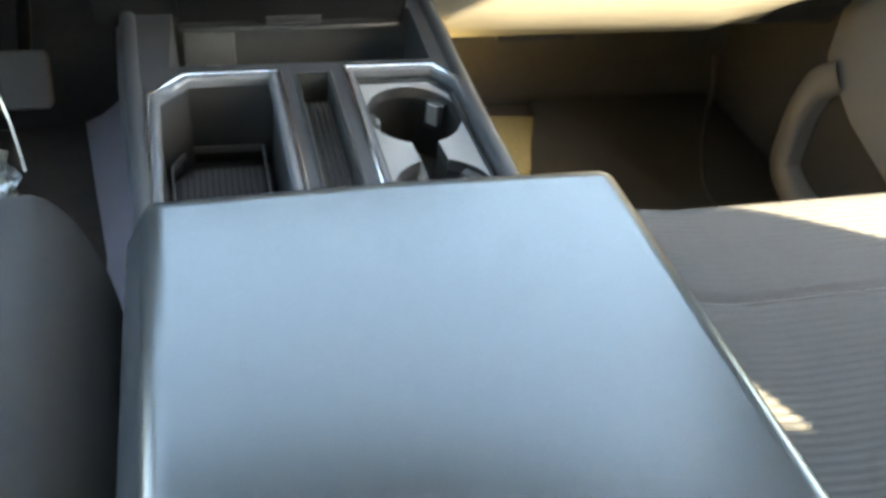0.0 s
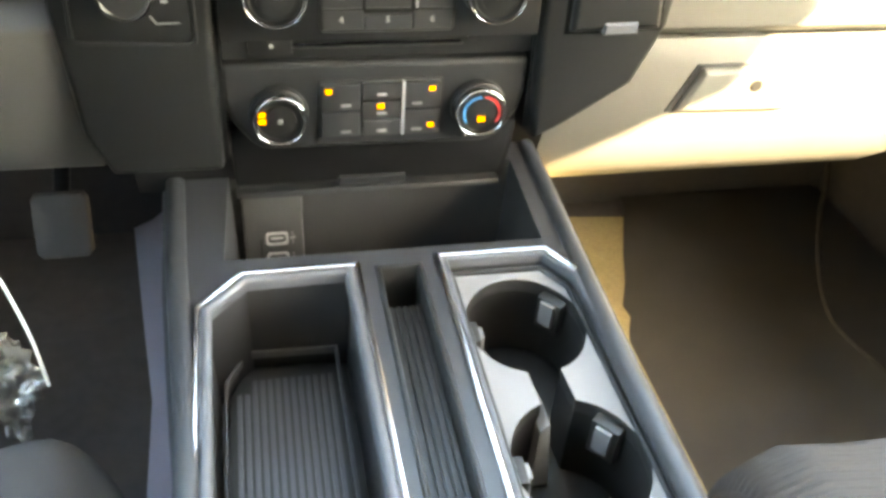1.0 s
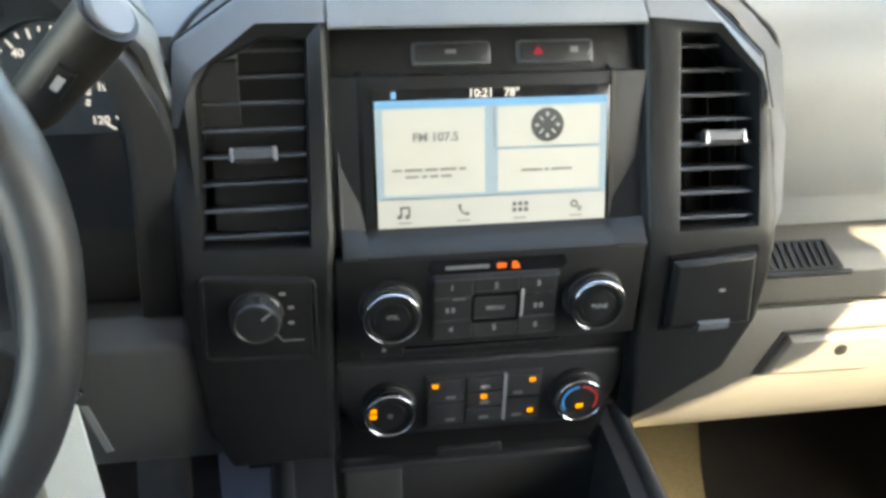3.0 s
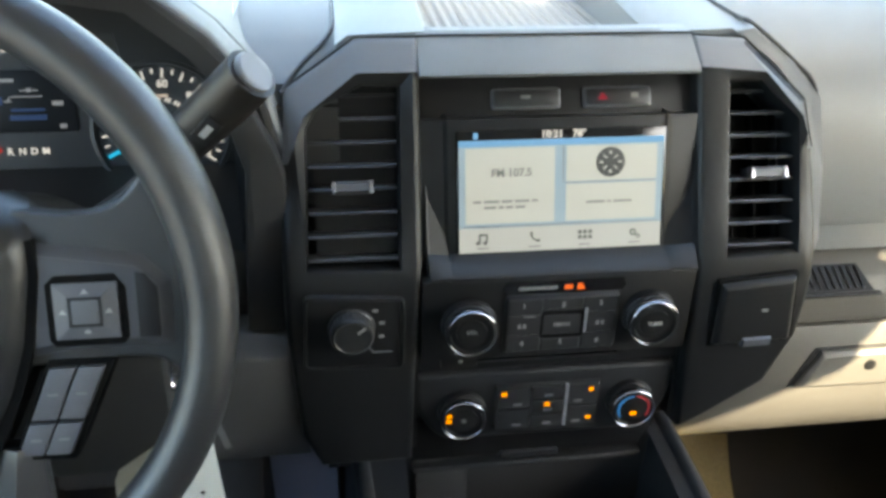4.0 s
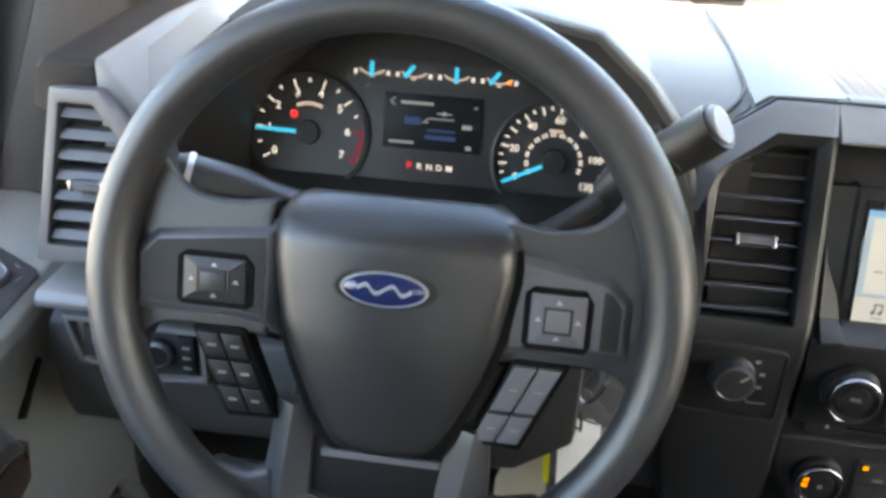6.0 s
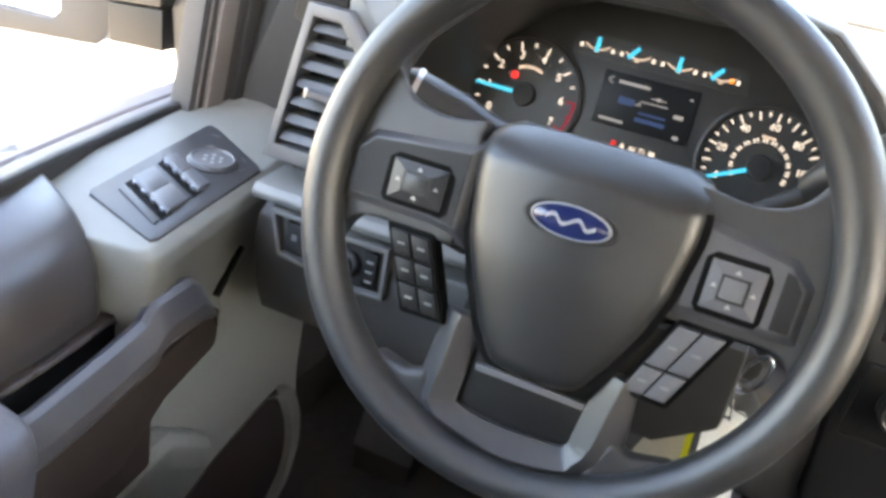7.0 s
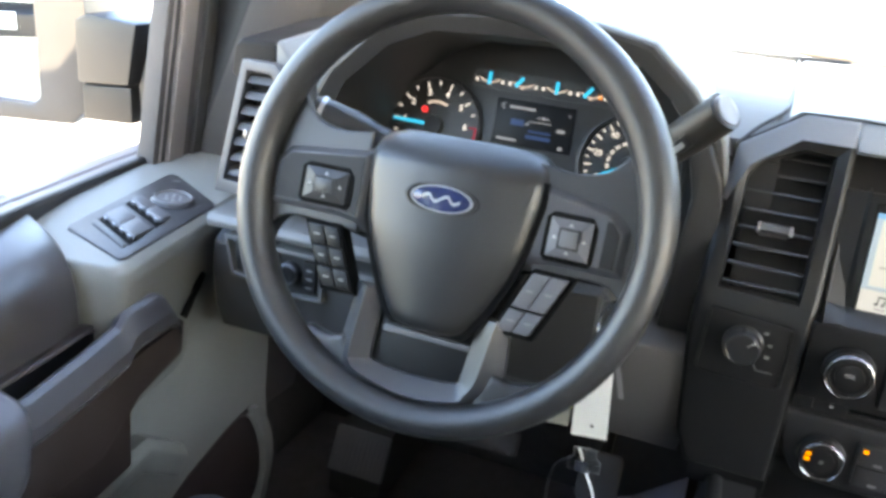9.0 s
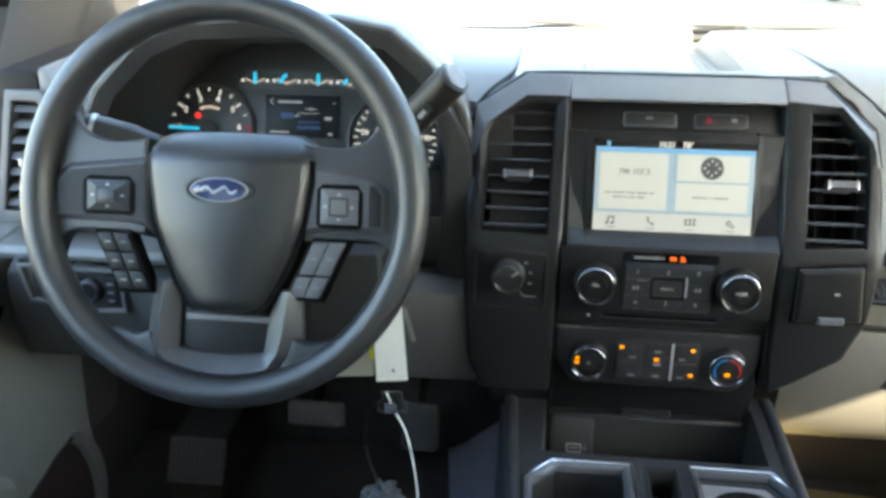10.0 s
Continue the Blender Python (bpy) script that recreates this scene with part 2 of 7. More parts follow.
def tube(points, radius, n=12, radii=None, caps=True):
    """A round bar along points."""
    pts = [Vector(p) for p in points]
    rows = []
    side = None
    for i, p in enumerate(pts):
        d = (pts[min(i + 1, len(pts) - 1)] - pts[max(i - 1, 0)]).normalized()
        if side is None:
            side = d.orthogonal().normalized()
        side = (side - d * side.dot(d)).normalized()
        up = d.cross(side)
        r = radii[i] if radii else radius
        rows.append([p + r * (math.cos(2 * math.pi * k / n) * side + math.sin(2 * math.pi * k / n) * up) for k in range(n)])
    return loops(rows, caps=caps)


def smooth_line(points, steps=8):
    """Points along a Catmull-Rom line."""
    p = [Vector(q) for q in points]
    p = [2 * p[0] - p[1], *p, 2 * p[-1] - p[-2]]
    out = []
    for i in range(1, len(p) - 2):
        for k in range(steps):
            t = k / steps
            out.append(0.5 * (2 * p[i] + (p[i + 1] - p[i - 1]) * t + (2 * p[i - 1] - 5 * p[i] + 4 * p[i + 1] - p[i + 2]) * t * t + (3 * p[i] - p[i - 1] - 3 * p[i + 1] + p[i + 2]) * t ** 3))
    return [*out, p[-2]]


def lettering(body, size, m, mat, parent, name="lettering"):
    cu = bpy.data.curves.new(name, "FONT")
    cu.body, cu.size, cu.align_x, cu.align_y, cu.extrude, cu.resolution_u, cu.offset = body, size, "CENTER", "CENTER", 0.0001, 3, size * 0.022
    ob = bpy.data.objects.new(name, cu)
    me = bpy.data.meshes.new_from_object(ob)
    bpy.data.objects.remove(ob)
    bm = bmesh.new()
    bm.from_mesh(me)
    bpy.data.meshes.remove(me)
    bm.transform(m)
    return part(name, bm, mat, parent)


def inset(pts, d):
    """The outline drawn in by d."""
    area = sum(pts[i - 1][0] * p[1] - p[0] * pts[i - 1][1] for i, p in enumerate(pts))
    out = []
    for i, p in enumerate(pts):
        a, b, c = Vector(pts[i - 1]), Vector(p), Vector(pts[(i + 1) % len(pts)])
        n1, n2 = (b - a).normalized(), (c - b).normalized()
        n1, n2 = Vector((-n1.y, n1.x)), Vector((-n2.y, n2.x))
        k = (n1 + n2).normalized()
        k *= (d if area > 0 else -d) / max(0.45, k.dot(n1))
        out.append((p[0] + k.x, p[1] + k.y))
    return out


def chamfered(pts, w0, w1, w2, d, m):
    """A plate with a broad sloping edge from w1 up to w2."""
    low = inset(pts, d)
    return loops([[m @ Vector((x, y, w0)) for x, y in pts], [m @ Vector((x, y, w1)) for x, y in pts], [m @ Vector((x, y, w2)) for x, y in low]])


def at(m, u, v, w=0.0, turn=0.0):
    return m @ Matrix.Translation((u, v, w)) @ Matrix.Rotation(radians(turn), 4, "Z")


# frames of the main surfaces
UPPER = axes((0, 0, 0.757), (0, 0.089, 0.178))
RADIO = axes((0, -0.004, 0))
CLIMATE = axes((0, 0.008, 0))
SCREEN = axes((0.004, 0.020, 0.768), (0, 0.025, 0.09))
WHEEL = axes((-0.448, -0.155, 0.842), (0, 0.292, 0.956))
GAUGE = axes((-0.447, 0.19, 0.807), (0, 0.26, 0.966))

# ---- the cab: floor, walls, roof, glass ----
def setting(name, bm, mat, label="", bevel=0.0):
    return tagged(part(name, bm, mat, None, label, bevel), kind="structure")


floor = setting("floor", box(-1.03, 1.03, -1.75, 0.62, -0.02, 0.05), CARPET, "black carpeted floor of the pickup cab")
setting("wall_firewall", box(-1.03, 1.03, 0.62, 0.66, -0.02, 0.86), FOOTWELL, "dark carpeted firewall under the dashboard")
# Added block that keeps a stray patch of sun off the floor.
setting("wall_sun_block", loops([[(x, y, z) for x, z in ((-0.185, 0.05), (-0.165, 0.22), (-0.12, 0.27), (0.08, 0.27), (0.125, 0.22), (0.14, 0.05))] for y in (0.36, 0.62)]), FOOTWELL, "dark carpeted block added to keep sun off the floor", 0.01)
setting("ground", box(-400, 400, -400, 400, -0.86, -0.8), CONCRETE, "pale sunlit concrete parking lot")
ROOF = 1.47
HEADER = [(x, -0.175 - 0.38 * abs(x / 0.8) ** 2.1) for x in [0.8 - 0.1 * k for k in range(17)]]
setting("ceiling", prism([(-0.80, -1.75), (0.80, -1.75), *HEADER], ROOF, ROOF + 0.05), HEADLINER, "grey fabric headliner of the cab")
# Roof is out of view; its overhang is added to shade the side mirror.
setting("roof_panel", prism([(-0.95, -1.80), (0.95, -1.80), *[(x * 1.18, y - 0.05) for x, y in HEADER]], ROOF + 0.052, ROOF + 0.09), PAINT, "unseen pale roof panel, widened to shade the side mirror", 0.01)
# Unseen board, laid along the sun's rays, added to dim the armrest's reflection.
setting("light_blocker", loops([[Vector((x, y, ROOF + 0.008)), Vector((x, y, ROOF + 0.008)) + SUN * 0.175, Vector((x, y, ROOF + 0.02)) + SUN * 0.175, Vector((x, y, ROOF + 0.02))] for x, y in HEADER]), DARK, "unseen dark board added to dim the armrest's reflection")
# back wall with its window
setting("wall_back", holed([(-0.95, 0.05), (0.95, 0.05), (0.80, ROOF), (-0.80, ROOF)], [[(-0.60, 0.98), (0.60, 0.98), (0.56, 1.32), (-0.56, 1.32)]], 0, 0.05, axes((0, -1.75, 0))), DARK, "dark trimmed back wall of the cab with its window")


def side_wall(sign):
    """Body side: sill, pillars and roof rail round the two side windows."""
    m = axes((sign * 1.0, 0, 0), (0, 0, 1), (0, 1, 0))
    sill = 0.725 if sign < 0 else 0.69
    outer = [(-1.75, 0.66), (0.66, 0.66), (0.62, 0.90), (-0.10, ROOF), (-0.2, ROOF + 0.05), (-1.75, ROOF + 0.05)]
    # Unseen right-hand openings are outlined to cut the sun into its patches inside.
    front = [(-0.86, sill), (0.20, sill), (0.26, 0.98), (-0.14, 1.35), (-1.0, 1.35)] if sign < 0 else [(-0.78, sill), (0.02, sill), (-0.02, 0.80), (-0.35, 1.11), (-0.485, 1.240), (-0.540, 1.295), (-0.560, 1.300), (-0.568, 1.243), (-0.66, 1.246), (-0.725, 1.277), (-0.82, 1.320), (-1.05, 1.33)]
    rear = [(-1.36, 1.25), (-1.25, 1.112), (-1.21, 1.19), (-1.17, 1.31), (-1.62, 1.31), (-1.62, 1.28)] if sign > 0 else [(-1.66, sill + 0.02), (-1.16, sill + 0.02), (-1.16, 1.31), (-1.60, 1.31)]
    bm = holed(outer, [front, rear], -0.03, 0.03, m)
    for v in bm.verts:
        v.co.x -= sign * max(0, v.co.z - 0.75) * 0.30
    return bm


for nm, sg in (("wall_left", -1), ("wall_right", 1)):
    setting(nm, side_wall(sg), DARK, "dark trimmed cab side with window openings", 0.004)
setting("window_belt", loops([[(bx + x, y, z + dz) for x, dz in ((-0.085, -0.14), (-0.085, -0.022), (-0.066, -0.003), (-0.034, 0.0), (-0.030, -0.006), (-0.026, 0.0), (-0.010, -0.002), (-0.010, -0.035))] for y, bx, z in ((-1.3, -0.903, 0.748), (-0.34, -0.906, 0.748), (-0.20, -0.919, 0.747), (-0.06, -0.960, 0.734), (0.06, -0.977, 0.733), (0.215, -0.990, 0.732))]), DOORSKIN, "greyish painted door top with a rolled seam outside the seal", 0.002)
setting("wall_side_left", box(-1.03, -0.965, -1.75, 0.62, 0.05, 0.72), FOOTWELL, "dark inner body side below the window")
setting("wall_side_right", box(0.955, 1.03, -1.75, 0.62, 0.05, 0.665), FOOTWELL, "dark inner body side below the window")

# glass
def pane(name, quad, label, mat=PANE, thick=(0, 0, 0.004)):
    bm = loops([[Vector(q) for q in quad], [Vector(q) + Vector(thick) for q in quad]])
    ob = setting(name, bm, mat, label)
    ob.visible_shadow = mat is not PANE
    return ob


pane("window_1", [(-0.95, 0.60, 0.90), (0.95, 0.60, 0.90), (0.74, -0.30, 1.46), (-0.74, -0.30, 1.46)], "sloping glass windshield")
# Unseen rear panes, added to cut the light that comes in from behind.
pane("window_2", [(-0.62, -1.775, 0.96), (0.62, -1.775, 0.96), (0.58, -1.775, 1.34), (-0.58, -1.775, 1.34)], "unseen back window, tinted to dim the light from behind", TINTED, (0, 0.004, 0))
pane("window_3", [(-1.0, -1.68, 0.70), (-1.0, -1.14, 0.70), (-0.815, -1.14, 1.33), (-0.815, -1.68, 1.33)], "unseen rear side window, tinted to dim the cab", TINTED, (0.004, 0, 0))



setting("trim", tube(smooth_line([(-0.93, 0.50, 0.905), (-0.80, 0.555, 0.918), (-0.467, 0.598, 0.935), (0.0, 0.608, 0.937), (0.467, 0.598, 0.935), (0.80, 0.555, 0.918), (0.93, 0.50, 0.905)], 6), 0.005, 8), RUBBER, "black seal along the foot of the windshield")

# trims over the pillars
def pillar(name, a, b, w, mat, label):
    return setting(name, tube([Vector(a), (Vector(a) + Vector(b)) / 2, Vector(b)], w, 10), mat, label)


for sg in (-1, 1):
    pillar("pillar_trim", (sg * 0.93, 0.52, 0.88), (sg * 0.76, -0.42, 1.47), 0.045, WARMGREY, "grey plastic trim of the windshield pillar")

# ---- dashboard ----
dash = thing("dashboard", (0, 0.2, 0.5), "charcoal and grey moulded plastic truck dashboard", "dashboard")

# passenger side: the padded upper face, the ledge, the silver face and the knee part
def sweep_x(profile, xs, name, mat, label="", shift=None, bevel=0.0):
    rows = [[(x, y + (shift(x) if shift else 0), z) for y, z in profile] for x in xs]
    return part(name, loops(rows), mat, dash, label, bevel)


sweep_x([(0.60, 0.90), (0.57, 0.93), (0.42, 0.945), (0.24, 0.94), (0.16, 0.925), (0.115, 0.89), (0.098, 0.84), (0.098, 0.775), (0.099, 0.744), (0.104, 0.7345), (0.112, 0.7315), (0.113, 0.712), (0.115, 0.70), (0.60, 0.70)], [0.172, 0.35, 0.6, 0.93], "upper_pad", PAD, "smooth blue-grey padded dash top")
sweep_x([(0.60, 0.698), (0.108, 0.698), (0.078, 0.690), (0.066, 0.676), (0.066, 0.645), (0.082, 0.634), (0.60, 0.634)], [0.20, 0.5, 0.93], "trim_band", LIGHT, "light grey trim band", bevel=0.003)
GLOVE = [(0.40, 0.63), (0.080, 0.63), (0.075, 0.605), (0.074, 0.56), (0.078, 0.535), (0.088, 0.505), (0.106, 0.476), (0.132, 0.450), (0.166, 0.432), (0.20, 0.428), (0.40, 0.428)]
glove = part("glovebox_door", loops([[(x, y, z + r * max(0, min(1, (0.56 - z) / 0.12))) for y, z in GLOVE] for x, r in ((0.165, 0), (0.3, 0), (0.57, 0), (0.64, 0.020), (0.705, 0.045), (0.80, 0.070))]), LIGHT, dash, "light grey glovebox door lit by the sun", 0.002)
part("lower_panel", loops([[(x, y, z) for y, z in ((0.15, 0.60), (0.15, 0.475), (0.178, 0.434), (0.40, 0.425), (0.40, 0.60))] for x in (0.56, 0.68, 0.80)]), DARK, dash, "dark filler below the rising corner of the glovebox", 0.003)
part("catch", box(0.285, 0.395, 0.172, 0.19, 0.420, 0.4275), DARK, dash, "", 0.002)
GL = axes((0, 0.074, 0))
# Dark plate whose rim stands in for the shadow lines round the latch.
part("latch_recess", prism([(0.283, 0.5585), (0.409, 0.5560), (0.440, 0.6060), (0.306, 0.6060)], -0.004, 0.0010, GL), BINGREY, glove)
part("latch", chamfered([(0.2905, 0.5600), (0.4060, 0.5575), (0.4360, 0.6035), (0.3105, 0.6035)], -0.003, 0.0045, 0.0085, 0.004, GL), LIGHT, glove, "light grey paddle latch", 0.001)
part("lock", lathe([(0.0062, 0), (0.0062, 0.0096), (0.0048, 0.0100), (0.0, 0.0094)], at(GL, 0.366, 0.587), 20), DARK, glove, "keyhole lock")
# defroster slots on the ledge
SV = axes((0.300, 0.0775, 0.6880), (0, 0.80, 0.60))
led = part("side_vent", prism([(-0.046, -0.015), (0.044, -0.015), (0.033, 0.015), (-0.046, 0.015)], -0.006, 0.0022, SV), LIPBLACK, dash, "black ribbed ledge vent", 0.0008)
part("vent_edge", prism([(-0.060, -0.0195), (0.052, -0.0195), (0.050, -0.0155), (-0.060, -0.0155)], -0.004, 0.0020, SV), DARK, led, "dark front edge", 0.0008)
for i in range(11):
    part("slat", prism([(-0.043 + 0.0075 * i, -0.012), (-0.0405 + 0.0075 * i, -0.012), (-0.0440 + 0.0075 * i, 0.012), (-0.0465 + 0.0075 * i, 0.012)], 0.001, 0.0042, SV), DARK, led)

# driver side: top slab, rear face, knee panel
TOPPROF = [(0.60, 0.90), (0.57, 0.925), (0.42, 0.935), (0.24, 0.935), (0.12, 0.925), (0.075, 0.90), (0.07, 0.70), (0.60, 0.70)]
# Dark plastic with the windshield pillar's shade put into its colour.
ENDCAP = material("shaded_end_plastic", (0.017, 0.0155, 0.015), 0.6, grain=0.25, grain_size=900, spec=0.15)
sweep_x([(y, z - 0.006) for y, z in TOPPROF], [-0.800, -0.77, -0.7455], "end_pad", ENDCAP, "dark end of the dash top, pillar shade put in its colour")
sweep_x(TOPPROF, [-0.745, -0.715, -0.686], "upper_pad", PAD, "blue-grey padded dash top")
sweep_x(TOPPROF, [-0.262, -0.22, -0.178], "upper_pad", PAD, "blue-grey padded dash top")
sweep_x([(0.60, 0.90), (0.57, 0.925), (0.42, 0.935), (0.30, 0.935), (0.30, 0.70), (0.60, 0.70)], [-0.6858, -0.46, -0.2622], "front_pad", PAD, "blue-grey padded dash top behind the instruments")
part("dark_face", box(-0.262, -0.178, 0.060, 0.0685, 0.70, 0.885), BLACK, dash, "black face behind the air vent")
part("pad_filler", box(-0.296, -0.261, 0.13, 0.302, 0.915, 0.9344), PAD, dash)
part("rear_face", prism([(-0.262, 0.70), (-0.250, 0.70), (-0.222, 0.70), (-0.222, 0.84), (-0.228, 0.862), (-0.243, 0.895), (-0.262, 0.917), (-0.278, 0.908), (-0.262, 0.885), (-0.252, 0.845)], -0.03, 0.006, axes((0, 0.03, 0))), BLACK, dash, "black plastic face beside the instruments", 0.004)
knee = part("knee_panel", loops([[(x, y, z) for y, z in [(0.30, 0.70), (0.030, 0.70), (0.004, 0.685), (0.0, 0.66), (0.006, 0.60), (0.022, 0.562), (0.045, 0.552), (0.30, 0.55)]] for x in (-0.80, -0.6, -0.4, -0.215)]), KNEE, dash, "grey knee panel under the column", 0.003)
TRIM = material("pale_trim_plastic", (0.125, 0.125, 0.122), 0.45, grain=0.2, grain_size=900)
part("trim_strip", loops([[(x, y, z) for y, z in [(0.05, 0.727), (-0.006, 0.724), (-0.012, 0.717), (-0.010, 0.709), (0.05, 0.700)]] for x in (-0.80, -0.70, -0.56)]), TRIM, dash, "pale grey trim strip", 0.002)
FACE = axes((0, 0.0, 0))
sw = part("lamp_switch_panel", sunk([(-0.699, 0.638), (-0.641, 0.642), (-0.641, 0.7000), (-0.710, 0.6990)], [(-0.695, 0.642), (-0.646, 0.646), (-0.646, 0.6950), (-0.705, 0.6940)], 0.008, -0.002, -0.02, FACE), TRIM, dash, "pale-rimmed lamp switch panel", 0.0015)
part("switch_face", prism([(-0.696, 0.641), (-0.645, 0.645), (-0.645, 0.6955), (-0.706, 0.6945)], -0.004, 0.0, FACE), BLACK, sw)
part("dial", lathe([(0.0135, -0.002), (0.0135, 0.008), (0.0105, 0.011), (0.0, 0.011)], at(FACE, -0.687, 0.6705), 28), DARK, sw, "round lamp dial")
part("dial_ring", lathe([(0.0137, 0.006), (0.0132, 0.0092), (0.0110, 0.0112), (0.0104, 0.0108)], at(FACE, -0.687, 0.6705), 28), SPOKE, sw)
part("dimmer_wheel", box(-0.668, -0.652, 0.650, 0.690, -0.002, 0.006, FACE), DARK, sw, "", 0.002)
for k in range(3):
    part("mark", box(-0.664, -0.656, 0.656 + k * 0.011, 0.6585 + k * 0.011, 0.006, 0.0064, FACE), DIMMARK, sw)
side = part("end_trim", sunk([(-0.7670, 0.6500), (-0.7310, 0.6460), (-0.7300, 0.7020), (-0.7780, 0.7020)], [(-0.7625, 0.6550), (-0.7350, 0.6520), (-0.7345, 0.6960), (-0.7715, 0.6960)], 0.008, -0.002, -0.02, FACE), TRIM, dash, "pale trim round a small switch", 0.002)
part("fuse_switch", box(-0.760, -0.737, 0.659, 0.692, -0.004, 0.006, FACE), BLACK, side, "small black switch", 0.002)
part("mark", box(-0.7515, -0.7455, 0.673, 0.680, 0.006, 0.0064, FACE), DIMMARK, side)


# Near-black colour stands in for the shade inside vents, gaps and wells.
DEEP = material("recess_shade", (0.005, 0.005, 0.005), 0.8, spec=0.1)
SLAT = material("slat_plastic", (0.036, 0.036, 0.037), 0.36, spec=0.5)


def vent(outer, inner, m, parent, slats, latch_uv, depth, name="air_vent", framed=True, frame_mat=None, slat_mat=None):
    """Air vent: sunk opening, slats and a chrome-tipped tab, with a frame of its own where asked for."""
    if framed:
        body = part(name, sunk(outer, inner, 0.0, -depth, -0.09, m), frame_mat, parent, "grey-framed air vent, window light put in its colours", 0.0025)
    else:
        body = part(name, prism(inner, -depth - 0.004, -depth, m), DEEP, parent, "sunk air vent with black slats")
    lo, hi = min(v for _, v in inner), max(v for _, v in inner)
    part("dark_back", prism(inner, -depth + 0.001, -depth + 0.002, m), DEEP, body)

    def span(v):
        us = []
        for i in range(len(inner)):
            (u0, v0), (u1, v1) = inner[i], inner[(i + 1) % len(inner)]
            if (v0 - v) * (v1 - v) <= 0 and v0 != v1:
                us.append(u0 + (u1 - u0) * (v - v0) / (v1 - v0))
        return min(us), max(us)

    for i in range(slats):
        v = lo + (hi - lo) * (i + 0.45) / slats
        a, b = span(v)
        part("slat", slat_mesh(a + 0.001, b - 0.001, v, m, slat_mat is not None), slat_mat or SLAT, body)
    mid = sum(u for u, _ in inner) / len(inner)
    for k in (-1, 0, 1):
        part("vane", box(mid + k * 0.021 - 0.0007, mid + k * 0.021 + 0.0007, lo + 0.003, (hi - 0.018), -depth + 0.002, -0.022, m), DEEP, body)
    u, v = latch_uv
    tab = part("tab", loops([[at(m, u, v) @ Vector((x, y, w)) for y, w in ((-0.0050, -0.02), (-0.0050, 0.001), (-0.0030, 0.0045), (0.0030, 0.0050), (0.0050, 0.002), (0.0050, -0.02))] for x in (-0.0135, -0.012, 0.012, 0.0135)]), RIMGREY, body, "satin grey tab with chrome tips", sharp=30)
    for s in (-1, 1):
        part("chrome_tip", box(-0.0018, 0.0018, -0.0052, 0.0052, -0.003, 0.0058, at(m, u + s * 0.0150, v)), DARKCHROME, tab, "", 0.0014)
    return body


def slat_mesh(a, b, v, m, broad=False):
    """One slat: a thin blade with a rounded, lighter front edge, tipped upwards."""
    prof = [(v - 0.0010, -0.0035), (v + 0.0003, -0.0028), (v + 0.0016, -0.0035), (v + 0.0055, -0.024), (v + 0.0035, -0.025)]
    if broad:
        prof = [(v - 0.0035, -0.0050), (v - 0.0025, -0.0035), (v + 0.0050, -0.0090), (v + 0.0075, -0.024), (v + 0.0040, -0.025)]
    return loops([[m @ Vector((u, p, w)) for p, w in prof] for u in (a, b)])


# left-hand vent by the door
LV = axes((0, 0.02, 0.82), (0, 0.12, 1))
lv = lambda pts: [(x, z - 0.82) for x, z in pts]  # noqa: E731
# Paler copies of frame and slats carry the light from the side window.
LVFRAME = material("lit_vent_frame", (0.082, 0.081, 0.086), 0.42, grain=0.15, grain_size=1400)
LVSLAT = material("lit_slat_plastic", (0.075, 0.076, 0.079), 0.42)
vent(lv([(-0.805, 0.746), (-0.700, 0.746), (-0.695, 0.865), (-0.735, 0.908), (-0.778, 0.908)]), lv([(-0.793, 0.762), (-0.713, 0.762), (-0.709, 0.858), (-0.740, 0.895), (-0.770, 0.895)]), LV, dash, 7, (-0.748, 0.002), 0.03, frame_mat=LVFRAME, slat_mat=LVSLAT)
part("vent_cap", loops([[(x, y, z + dz) for x, z in ((-0.803, 0.89), (-0.797, 0.922), (-0.790, 0.928), (-0.7435, 0.928), (-0.7435, 0.85))] for y, dz in ((0.046, -0.004), (0.052, 0.0), (0.20, 0.010), (0.50, 0.010))]), ENDCAP, dash, "dark cap over the air vent, coloured for the pillar's shade", 0.002)
part("hood_flank", loops([[(x, y, z + dz) for x, z in ((-0.7425, 0.85), (-0.7425, 0.9295), (-0.735, 0.928), (-0.689, 0.877), (-0.689, 0.85))] for y, dz in ((0.047, -0.003), (0.053, 0.001), (0.20, 0.011), (0.50, 0.011))]), PAD, dash, "", 0.002)

LINING = material("hood_lining", (0.026, 0.0255, 0.0255), 0.5, grain=0.2)
# hood over the instruments
ARCH = [(-0.690, 0.80), (-0.690, 0.855), (-0.665, 0.905), (-0.610, 0.957), (-0.556, 0.980), (-0.47, 0.986), (-0.381, 0.985), (-0.322, 0.975), (-0.280, 0.940), (-0.243, 0.895), (-0.232, 0.850), (-0.232, 0.80)]


def arch(scale_x, dz, y, grow=0.0):
    out = []
    for x, z in ARCH:
        d = Vector((x + 0.46, z - 0.80))
        d.length += grow
        out.append(Vector((-0.46 + d.x * scale_x, y, 0.80 + d.y + dz)))
    return out


rows = [arch(0.98, -0.02, 0.40), arch(1.0, -0.012, 0.25, 0.012), arch(1.0, 0, 0.10, 0.014), arch(1.0, 0, 0.052, 0.0135), arch(1.0, 0, 0.046, 0.0115), arch(1.0, 0, 0.0455, 0.0095)]
part("instrument_hood", loops(rows, closed=False), PAD, dash, "padded hood arching over the instruments", sharp=60)
